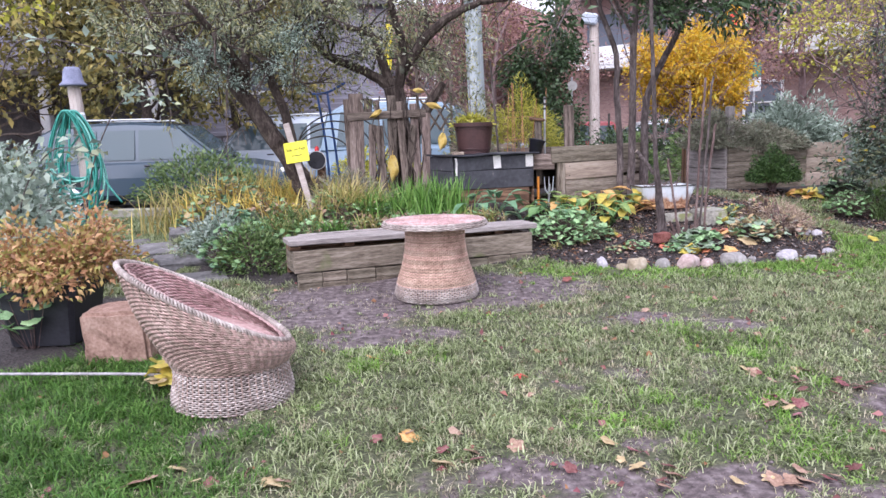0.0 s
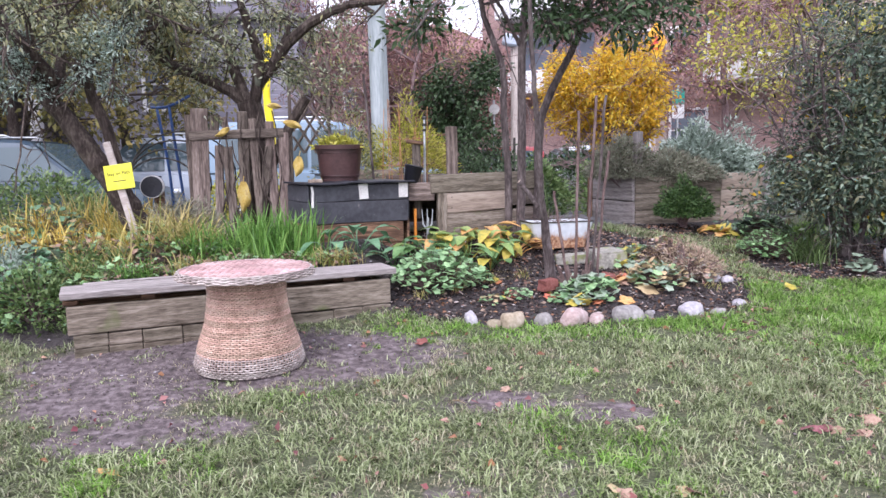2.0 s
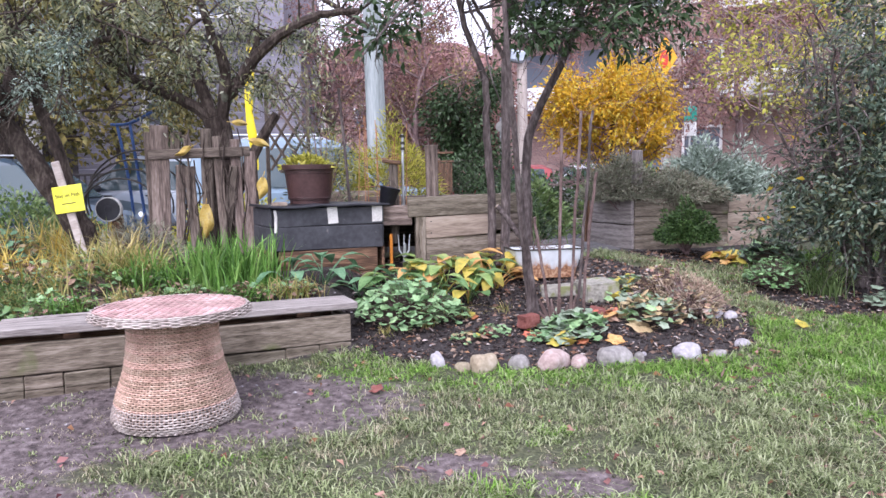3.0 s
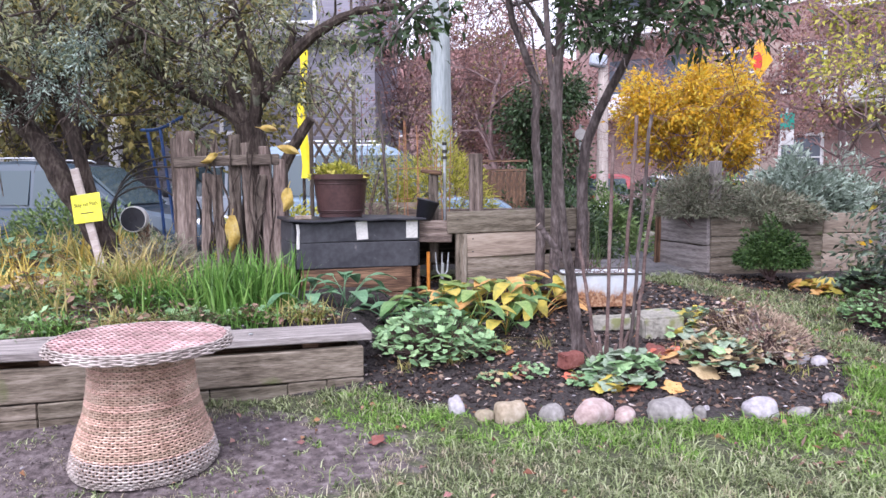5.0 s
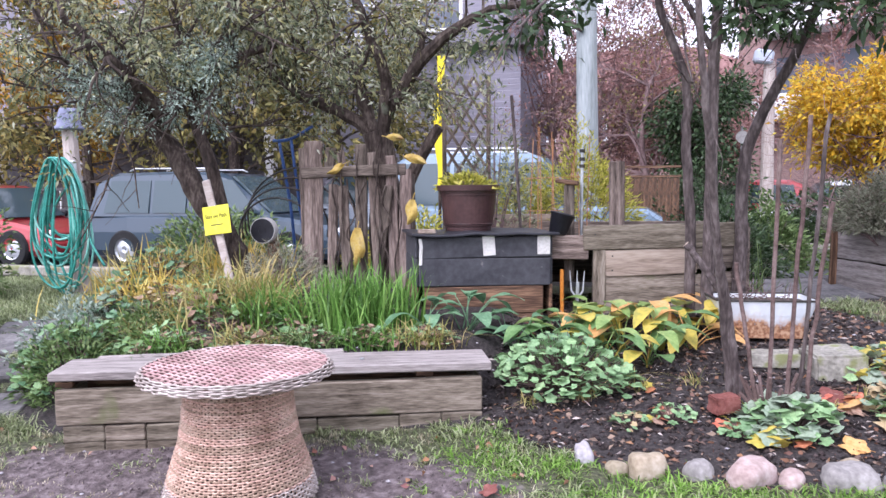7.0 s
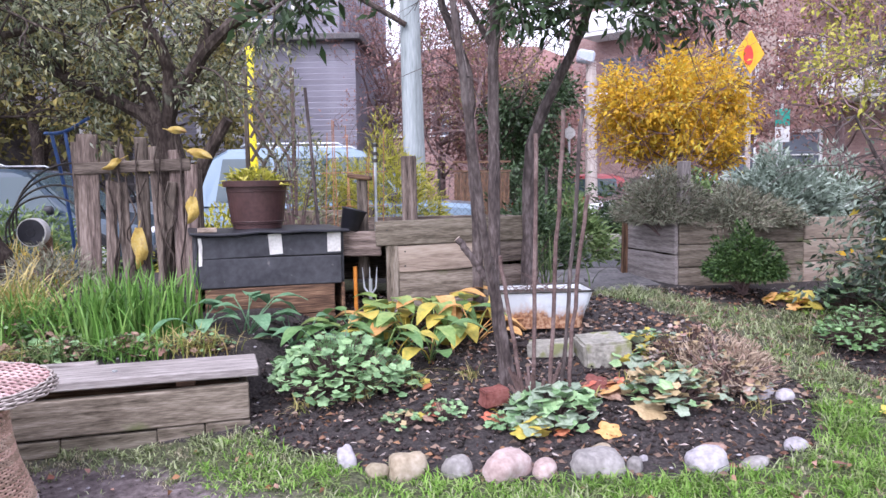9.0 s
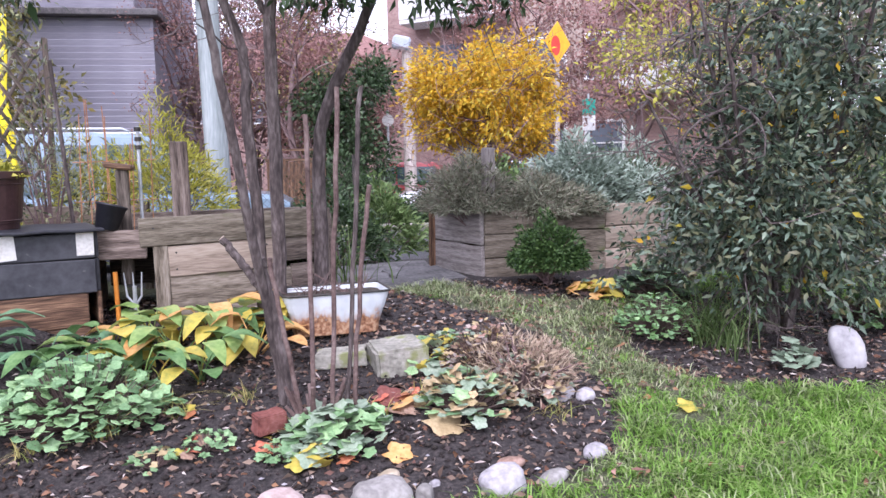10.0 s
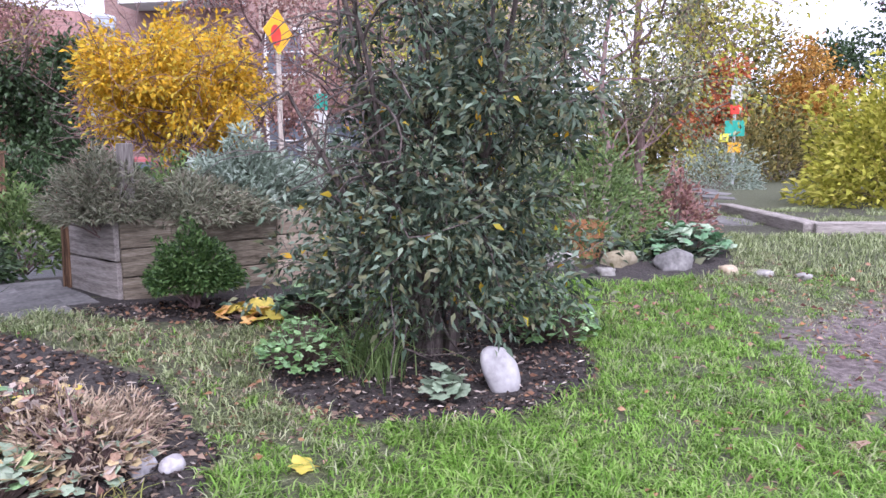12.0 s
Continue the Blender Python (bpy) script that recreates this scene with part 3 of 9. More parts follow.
def build_grass():
    """Tufts of blades, thin where the lawn is trodden, longer along the beds."""
    rng = np.random.default_rng(3)
    x, y, _ = rand_ground(rng, 36000, -4.2, 9.0, 1.2, 8.9)
    near = np.clip(1.35 - 0.085 * np.hypot(x - 2, y - 2.5), 0.4, 1)
    mud, soil, road = cover(x, y)
    keep = (rng.random(len(x)) < near * np.clip(1.1 - 1.0 * mud, 0.10, 1)) & (soil < 0.45)
    x, y, mud = x[keep], y[keep], mud[keep]
    lush = np.maximum(step(2.9, 3.7, x) * step(4.6, 5.6, y) * (1 - step(7.2, 8.4, x)) * (1 - 0.85 * step(6.6, 7.5, y) * (1 - step(3.9, 4.6, x))), np.maximum(1 - step(0.0, 0.45, np.abs(y - 6.2 + 0.05 * x) + np.where((x > 0.6) & (x < 4), 0, 9)), 0.0 * x))
    lush = np.maximum(lush, 0.55 * step(0.10, 0.30, blotch(x * 1.15 + 6, y * 1.15 + 2) + 0.3 * blotch(x * 4.1, y * 4.1)) * (1 - mud) * step(-0.9, -0.2, x))
    per = 20
    tall = (0.028 + 0.05 * np.clip(0.5 + blotch(x * 2.1, y * 2.1 + 9), 0, 1) ** 1.5) * rng.uniform(0.6, 1.4, len(x)) * (1 - 0.45 * mud) * (1 + 0.35 * lush)
    spread = rng.uniform(0.014, 0.05, len(x))
    tx, ty = np.repeat(x, per), np.repeat(y, per)
    bx, by = tx + rng.normal(0, 1, len(tx)) * np.repeat(spread, per), ty + rng.normal(0, 1, len(tx)) * np.repeat(spread, per)
    b = np.stack([bx, by, height(bx, by) + roughness_of_ground(bx, by) - 0.004], 1)
    hgt = np.repeat(tall, per) * rng.uniform(0.45, 1.15, len(tx))
    is_l = np.repeat(rng.random(len(x)) < lush * 0.92, per)
    deep = np.repeat(rng.random(len(x)) < 0.9 * (1 - step(-1.5, -0.6, x + 0.3 * (y - 3.3))) * (1 - step(4.2, 5.2, y)), per) & ~is_l
    obj("deep_grass", blade_mesh("deep_grass", b[deep], hgt[deep] * 1.5, 0.0031, 1.35, rng), GRASS_DEEP, label="longer dark green grass beside the wicker chair", category="grass", kind="stuff")
    dry = ~is_l & ~deep & np.repeat(rng.random(len(x)) < (0.26 + 0.35 * mud) * (1 - 0.55 * lush), per)
    fresh = ~is_l & ~dry & ~deep
    obj("lawn_grass", blade_mesh("lawn_grass", b[fresh], hgt[fresh] * 1.1, 0.0034, 1.4, rng), GRASS, label="short worn lawn grass in tufts, thin over mud", category="grass", kind="stuff")
    obj("dry_grass", blade_mesh("dry_grass", b[dry], hgt[dry] * 0.8, 0.0022, 1.1, rng), GRASS_DRY, label="pale dead blades among the lawn grass", category="grass", kind="stuff")
    obj("lush_grass", blade_mesh("lush_grass", b[is_l], hgt[is_l] * 0.9, 0.0036, 1.35, rng), GRASS_LUSH, label="brighter longer grass along the bed edges", category="grass", kind="stuff")
    x, y = np.concatenate([rng.uniform(5.5, 14.5, 9000), rng.uniform(-7.5, -3.2, 3500)]), np.concatenate([rng.uniform(5.0, 12.2, 9000), rng.uniform(8.4, 12.0, 3500)])
    mud, soil, road = cover(x, y)
    keep = (rng.random(len(x)) < 1.05 - mud) & (soil < 0.45) & ((x > 8.8) | (y > 8.7) | (x < -4.1))
    x, y = np.repeat(x[keep], 12), np.repeat(y[keep], 12)
    x, y = x + rng.normal(0, 0.05, len(x)), y + rng.normal(0, 0.05, len(x))
    b = np.stack([x, y, height(x, y) - 0.004], 1)
    obj("far_grass", blade_mesh("far_grass", b, rng.uniform(0.03, 0.09, len(x)), 0.004, 1.1, rng), GRASS, label="rough lawn grass further off", category="grass", kind="stuff")

    # the lawn behind and beside the walk
    x, y = rng.uniform(-8.0, 9.0, 9000), rng.uniform(-4.0, 7.0, 9000)
    mud, soil, road = cover(x, y)
    keep = ((y < 1.25) | (x < -4.15)) & (soil < 0.45) & (rng.random(len(x)) < 1.05 - mud)
    x, y = np.repeat(x[keep], 10), np.repeat(y[keep], 10)
    x, y = x + rng.normal(0, 0.06, len(x)), y + rng.normal(0, 0.06, len(x))
    b = np.stack([x, y, height(x, y) - 0.004], 1)
    obj("outer_grass", blade_mesh("outer_grass", b, rng.uniform(0.03, 0.09, len(x)), 0.005, 1.2, rng), GRASS, label="worn lawn grass round the clearing", category="grass", kind="stuff")


build_grass()

# ---------------------------------------------------------------- wicker table and chair
def woven_wall(g, ring_at, rows, stakes, amp, r):
    """Rows of cane that pass before and behind upright stakes. ring_at(u, angles) gives points."""
    n = stakes * 4
    a = np.linspace(0, 2 * math.pi, n, endpoint=False)
    for i in range(rows):
        u = (i + 0.5) / rows
        p = ring_at(u, a)
        c = p.mean(0)
        out = p - c
        out[:, 2] = 0
        out = unit(out)
        w = np.cos(a * stakes / 2 * 1.0 + math.pi * (i % 2)) * amp
        g.ring(p + out * w[:, None] + RNG.normal(0, r * 0.15, (n, 3)), r * (1 + 0.15 * math.sin(i * 2.3)), 4)


def table_radius(u):
    return np.interp(u, [0, 0.06, 0.25, 0.5, 0.66, 0.8, 0.92, 1.0], [0.298, 0.318, 0.292, 0.246, 0.230, 0.222, 0.224, 0.24])


def braid(g, ring_at, r, loops, rad):
    """A rim of cane wound over and over."""
    n = loops * 8
    a = np.linspace(0, 2 * math.pi, n, endpoint=False)
    c = ring_at(a)
    o = unit(c - c.mean(0))
    up = unit(np.cross(np.roll(c, -1, 0) - np.roll(c, 1, 0), o))
    for ph in (0, math.pi * 2 / 3, math.pi * 4 / 3):
        t = a * loops + ph
        g.ring(c + o * (np.cos(t) * rad)[:, None] + up * (np.sin(t) * rad)[:, None], r, 4)


def wicker_table():
    cx, cy, hgt = -0.085, 5.665, 0.585
    z0 = float(height(cx, cy)) - 0.01
    t = thing("wicker_table", cx, cy, z0, "round hourglass wicker table, tan cane with bleached foot and rim", "table")

    def at(u, a):
        r = table_radius(u) * (1 + 0.01 * np.sin(a * 3))
        return np.stack([cx + r * np.cos(a), cy + r * np.sin(a), z0 + np.full(len(a), u * (hgt - 0.03))], 1)
    lower, upper, core = Geo(), Geo(), Geo()
    woven_wall(lower, lambda u, a: at(u * 0.20, a), 9, 96, 0.0055, 0.0050)
    woven_wall(upper, lambda u, a: at(0.20 + u * 0.80, a), 44, 96, 0.0042, 0.0048)
    obj("foot_weave", lower, WICKER_PALE, t, "bleached cane foot", smooth=True)
    obj("body_weave", upper, WICKER, t, "tan woven cane", smooth=True)
    # added inner shell, coloured dark to put shade into the weave's gaps
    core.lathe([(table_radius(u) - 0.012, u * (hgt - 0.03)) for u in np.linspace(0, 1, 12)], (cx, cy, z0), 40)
    obj("core", core, WICKER_GAP, t)
    for k in range(96):
        a = 2 * math.pi * (k + 0.5) / 96
        s = Geo()
        s.tube([at(u, np.array([a]))[0] for u in np.linspace(0, 1, 9)], 0.0026, 5, cap=False)
        obj("stake", s, WICKER, t)
    ztop = z0 + hgt
    top, rim = Geo(), Geo()
    R = 0.375
    for i, y in enumerate(np.arange(-R + 0.012, R, 0.0165)):
        w = math.sqrt(R * R - y * y)
        n = max(6, int(2 * w / 0.011))
        x = np.linspace(-w, w, n)
        z = np.cos(x / 0.042 * math.pi + math.pi * (i % 2)) * 0.0065
        p = np.stack([cx + x, cy + np.full(n, y) + RNG.normal(0, 0.0006, n), ztop + z], 1)
        top.tube(p, 0.0054, 5)
    for x in np.arange(-R + 0.021, R, 0.042):
        w = math.sqrt(R * R - x * x)
        top.tube([(cx + x, cy - w, ztop - 0.001), (cx + x, cy + w, ztop - 0.001)], 0.004, 4)
    obj("tabletop", top, WICKER_RED, t, "red-brown woven cane top", kind="stuff", smooth=True)
    # added dark disc under the top; its colour shades the gaps
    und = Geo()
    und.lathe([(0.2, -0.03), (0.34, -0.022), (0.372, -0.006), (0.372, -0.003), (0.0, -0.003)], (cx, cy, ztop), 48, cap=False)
    obj("top_board", und, WICKER_GAP, t)
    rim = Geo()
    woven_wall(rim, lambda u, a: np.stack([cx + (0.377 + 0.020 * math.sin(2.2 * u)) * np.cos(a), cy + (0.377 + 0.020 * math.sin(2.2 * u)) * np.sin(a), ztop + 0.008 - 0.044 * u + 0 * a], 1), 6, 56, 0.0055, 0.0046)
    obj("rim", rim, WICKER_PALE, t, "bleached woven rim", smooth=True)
    # dark band added behind the rim, painting shade between its strands
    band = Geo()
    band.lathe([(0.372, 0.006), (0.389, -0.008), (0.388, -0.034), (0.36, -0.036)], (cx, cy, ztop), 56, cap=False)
    obj("rim_core", band, WICKER_GAP, t)
    foot = Geo()
    braid(foot, lambda a: np.stack([cx + 0.300 * np.cos(a), cy + 0.300 * np.sin(a), z0 + 0.012 + 0 * a], 1), 0.006, 40, 0.008)
    obj("foot_rim", foot, WICKER_PALE, t, smooth=True)


def wicker_chair():
    cx, cy = -1.19, 3.96
    z0 = float(height(cx, cy)) - 0.01
    t = thing("wicker_chair", cx, cy, z0, "round wicker tub chair with a low slanted rim, standing on grass", "chair")
    hi, lo = np.array([-1.765, 4.0, 0.645]), np.array([-0.875, 3.95, 0.205])
    mid, ax = (hi + lo) / 2, (hi - lo) / 2
    bx = np.array([0.0, 0.31, -0.03])

    def rim_at(a, k=1.0):
        return mid + k * (ax[None] * np.cos(a)[:, None] + bx[None] * np.sin(a)[:, None])

    def foot_at(u, a):
        r = np.interp(u, [0, 0.3, 0.75, 1], [0.325, 0.32, 0.30, 0.30])
        b = np.stack([cx - r * np.cos(a), cy + r * np.sin(a), z0 + np.full(len(a), u * 0.20)], 1)
        return b

    def wall_at(u, a, inner=0.0):
        b = foot_at(1.0, a)
        top = rim_at(a, 1.0 - inner)
        s = u ** 0.9
        bulge = math.sin(math.pi * u) * 0.035
        p = b * (1 - s) + top * s
        o = p - p.mean(0)
        o[:, 2] = 0
        return p + unit(o) * bulge
    foot, body, inside_w, core = Geo(), Geo(), Geo(), Geo()
    woven_wall(foot, foot_at, 18, 96, 0.0055, 0.0048)
    woven_wall(body, wall_at, 46, 96, 0.0050, 0.0052)
    obj("foot_weave", foot, WICKER_PALE, t, "bleached cane foot", smooth=True)
    obj("body_weave", body, WICKER_CHAIR, t, "grey-brown woven cane body", smooth=True)

    def inner_at(u, a):
        p = wall_at(0.45 + 0.55 * u, a, 0.03 * u)
        o = p - p.mean(0)
        o[:, 2] = 0
        return p - unit(o) * 0.03
    woven_wall(inside_w, inner_at, 26, 70, 0.005, 0.0062)
    obj("seat_weave", inside_w, WICKER_RED, t, "faded red-brown inner weave", smooth=True)
    # added dark shell and seat disc, shade painted behind the chair's weave
    a = np.linspace(0, 2 * math.pi, 48, endpoint=False)
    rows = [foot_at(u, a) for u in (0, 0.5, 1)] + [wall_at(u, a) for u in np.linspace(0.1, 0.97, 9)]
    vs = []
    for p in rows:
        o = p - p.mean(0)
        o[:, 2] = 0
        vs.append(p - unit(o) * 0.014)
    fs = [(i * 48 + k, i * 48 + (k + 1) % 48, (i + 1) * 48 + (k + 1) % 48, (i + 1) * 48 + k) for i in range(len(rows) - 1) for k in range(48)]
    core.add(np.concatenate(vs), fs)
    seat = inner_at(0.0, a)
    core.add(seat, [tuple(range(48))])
    obj("core", core, WICKER_GAP, t)
    sd = Geo()
    c0 = seat.mean(0)
    for i in range(1, 16):
        sd.ring(c0 + (seat - c0) * i / 15 + np.array([0, 0, 0.012]), 0.0075, 4)
    obj("seat", sd, WICKER_RED, t, kind="stuff", smooth=True)
    rim = Geo()
    braid(rim, lambda q: rim_at(q, 1.0), 0.0075, 52, 0.012)
    obj("rim", rim, WICKER_PALE, t, "bleached braided rim", smooth=True)
    for k in range(52):
        s = Geo()
        q = np.array([2 * math.pi * (k + 0.5) / 52])
        pts = [foot_at(u, q)[0] for u in (0, 0.5)]
        b1 = foot_at(1.0, q)[0]
        tp = rim_at(q)[0]
        cen = np.array([cx, cy, 0])
        for u in np.linspace(0, 1, 6):
            p = b1 * (1 - u ** 0.9) + tp * u ** 0.9
            ctr = cen * (1 - u ** 0.9) + np.array([mid[0], mid[1], 0]) * u ** 0.9
            o = p - ctr
            o[2] = 0
            pts.append(p + unit(o) * math.sin(math.pi * u) * 0.035)
        s.tube(pts, 0.0045, 5, cap=False)
        obj("stake", s, WICKER_CHAIR, t)


wicker_table()
wicker_chair()

# ---------------------------------------------------------------- timber bench
def bench_point(along, back, z):
    """A place on the bench: metres left of its right foot, metres behind its front, height."""
    c, s = math.cos(BA), math.sin(BA)
    return (BX - along * c - back * s, BY - along * s + back * c, z)


def timber_bench():
    t = thing("timber_bench", *bench_point(1.05, 0.2, 0.1), "low weathered timber bench edging a raised bed", "bench")
    front = (math.sin(BA), -math.cos(BA), 0)
    L = 2.12
    # main timber and the short blocks under it, butted end to end
    plank("front_timber", t, bench_point(L, 0.03, 0.305), bench_point(-0.0, 0.03, 0.305), 0.175, 0.06, WOOD_BENCH, front, cuts=6)
    x = 0.0
    for w, h, zc, bk in [(0.215, 0.085, 0.172, 0.035), (0.22, 0.085, 0.17, 0.035), (0.42, 0.08, 0.165, 0.04), (0.36, 0.08, 0.163, 0.035), (0.24, 0.085, 0.165, 0.04), (0.24, 0.085, 0.166, 0.03), (0.20, 0.08, 0.17, 0.035), (0.20, 0.085, 0.17, 0.04)]:
        plank("lower_block", t, bench_point(x + w - 0.004, bk, zc), bench_point(x, bk, zc), h, 0.06, WOOD_BENCH, front)
        plank("footing", t, bench_point(x + w - 0.004, bk + 0.006, 0.085), bench_point(x, bk + 0.006, 0.085), 0.09, 0.06, WOOD_BENCH, front)
        x += w
    # cap boards: silvered plank lying on packers, a gap below it
    plank("seat_board", t, bench_point(L + 0.03, 0.16, 0.458), bench_point(-0.05, 0.16, 0.452), 0.32, 0.045, WOOD_CAP, (0, 0, 1), "silvered seat plank", cuts=8)
    plank("back_board", t, bench_point(L - 0.1, 0.345, 0.47), bench_point(0.72, 0.345, 0.47), 0.05, 0.04, WOOD_CAP, (0, 0, 1), cuts=4)
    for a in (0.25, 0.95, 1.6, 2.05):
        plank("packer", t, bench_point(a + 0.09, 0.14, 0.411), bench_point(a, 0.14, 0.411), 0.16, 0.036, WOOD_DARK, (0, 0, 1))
    plank("end_timber", t, bench_point(0.02, 0.062, 0.305), bench_point(0.02, 0.34, 0.305), 0.17, 0.04, WOOD_BENCH, (math.cos(BA), math.sin(BA), 0))
    plank("end_timber", t, bench_point(L - 0.02, 0.062, 0.305), bench_point(L - 0.02, 0.34, 0.305), 0.17, 0.04, WOOD_BENCH, (math.cos(BA), math.sin(BA), 0))
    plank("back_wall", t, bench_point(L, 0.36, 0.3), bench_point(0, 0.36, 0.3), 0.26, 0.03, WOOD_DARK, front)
    bolt = Geo()
    bolt.lathe([(0.0, 0.0), (0.012, 0.0), (0.012, 0.006), (0.0, 0.008)], bench_point(0.62, 0.13, 0.479), 10, cap=False)
    obj("bolt", bolt, STEEL, t, "small pale bolt head")


timber_bench()

# ---------------------------------------------------------------- fence, box, planks, tub, planter
def ground_z(x, y):
    return float(height(x, y))


def text_mesh(body, size, m, thick=0.001):
    cu = bpy.data.curves.new("lettering", "FONT")
    cu.body, cu.size, cu.extrude, cu.align_x, cu.align_y = body, size, thick, "CENTER", "CENTER"
    ob = bpy.data.objects.new("lettering", cu)
    me = bpy.data.meshes.new_from_object(ob)
    bpy.data.objects.remove(ob)
    me.transform(m)
    return me


def paling_fence():
    t = thing("paling_fence", -0.6, 8.36, ground_z(-0.6, 8.36), "grey weathered paling fence with uneven boards and dry vines", "fence")

    def x(px):
        return -1.066 + (px - 403) * 0.00468

    def z(py):
        return 1.359 - (py - 300) * 0.0044
    for px, w, top, bot, dy in [(427, 44, 210, 470, 0.0), (462, 22, 287, 470, -0.012), (456, 26, 222, 262, 0.03), (486, 24, 290, 470, -0.008), (478, 18, 228, 262, 0.035),
                                (511, 27, 217, 465, 0.03), (536, 22, 232, 462, 0.032), (549, 20, 290, 462, -0.01), (567, 24, 238, 465, 0.03), (590, 27, 262, 478, -0.004)]:
        lean = RNG.normal(0.0, 0.018)
        plank("paling", t, (x(px) + lean, 8.36 + dy, z(bot)), (x(px) - lean * 1.5, 8.36 + dy, z(top)), w * 0.0036, 0.022, WOOD_GREY, (0, -1, 0))
    plank("rail", t, (x(408), 8.352, z(268)), (x(592), 8.352, z(262)), 0.085, 0.03, WOOD_GREY, (0, -1, 0))
    plank("post", t, (x(415), 8.42, 0.3), (x(408), 8.42, z(222)), 0.09, 0.08, WOOD_GREY, (0, -1, 0))
    plank("post", t, (x(592), 8.42, 0.3), (x(592), 8.42, z(270)), 0.09, 0.08, WOOD_GREY, (0, -1, 0))
    rng = np.random.default_rng(11)
    for k in range(9):
        px = rng.uniform(450, 590)
        v = Geo()
        pts = [(x(px) + rng.normal(0, 0.03), 8.322 - rng.uniform(0, 0.02), zz) for zz in np.linspace(z(rng.uniform(215, 300)), z(470), 7)]
        v.tube(smooth_line(pts, 16), rng.uniform(0.004, 0.009), 5)
        obj("dry_vine", v, BARK, t)


paling_fence()


def hang_leaf(x, y, z, length, width, tilt, mat, label):
    """One large limp leaf on a stalk, pointing down or sideways."""
    n, m = 7, 4
    vs, fs = [], []
    for i in range(n + 1):
        u = i / n
        w = width * math.sin(math.pi * min(1, 0.08 + u * 0.92)) ** 0.8 * (1 - 0.15 * u) / 2
        for j in range(m + 1):
            s = j / m * 2 - 1
            vs.append((s * w * (1 + 0.07 * math.sin(9 * u + 2 * s)) + 0.12 * length * math.sin(2.6 * u) * (width / length), -0.03 * (1 - s * s) + 0.016 * math.sin(6 * u + 3 * s), -u * length))
    for i in range(n):
        for j in range(m):
            a = i * (m + 1) + j
            fs.append((a, a + 1, a + m + 2, a + m + 1))
    g = Geo()
    mt = pose(x, y, z, 0, tilt, 0)
    r = np.array(mt.to_3x3())
    g.add(np.array(vs) @ r.T + np.array(mt.translation), fs)
    g.tube([mt @ Vector((0, 0.02, 0.05)), mt @ Vector((0, 0, 0)), mt @ Vector((0, -0.021, -length * 0.9))], 0.003, 5)
    return obj("withered_leaf", g, mat, None, label, "leaf", "withered leaves on the fence", smooth=True)


LEAF_YELLOW = surface("yellow_leaf", [(0.36, 0.23, 0.05), (0.54, 0.38, 0.09), (0.56, 0.46, 0.2)], 9, 0.6, 0.2, through=0.25, spots=(9, 0.62, (0.35, 0.22, 0.08)))
for hx, hy, hz, hl, hw, ht in [(-0.56, 8.30, 1.08, 0.33, 0.18, 4), (-0.66, 8.29, 1.57, 0.17, 0.09, 62), (-0.17, 8.30, 1.62, 0.20, 0.10, -70), (-0.31, 8.3, 1.77, 0.15, 0.08, -80), (0.0, 7.93, 1.30, 0.2, 0.14, 12)]:
    hang_leaf(hx, hy, hz, hl * 0.9, hw * 0.72, ht, LEAF_YELLOW, "large limp yellow leaf hanging on the fence")


def stay_sign():
    t = thing("garden_sign", -1.46, 7.9, ground_z(-1.46, 7.9), "small yellow sign on a leaning grey wooden stake", "sign")
    plank("stake", t, (-1.38, 7.93, ground_z(-1.38, 7.93) - 0.06), (-1.63, 7.93, 1.45), 0.065, 0.02, STAKE, (0, -1, 0))
    m = Matrix.Translation((-1.535, 7.905, 1.15)) @ pose(0, 0, 0, 0, -7.0, -12.0)
    g = Geo()
    g.box((0.262, 0.008, 0.215), m, 0.003)
    board = obj("board", g, YELLOW, t, "yellow painted board")
    up = m @ Matrix.Translation((0, -0.0045, 0.03)) @ pose(0, 0, 0, 90, 0, 0)
    obj("lettering", text_mesh("Stay on Path", 0.043, up, 0.0015), INK, board, "black hand lettering")
    g = Geo()
    g.box((0.12, 0.002, 0.008), m @ Matrix.Translation((0, -0.0048, -0.035)), 0.0005)
    obj("small_line", g, INK, board)


stay_sign()


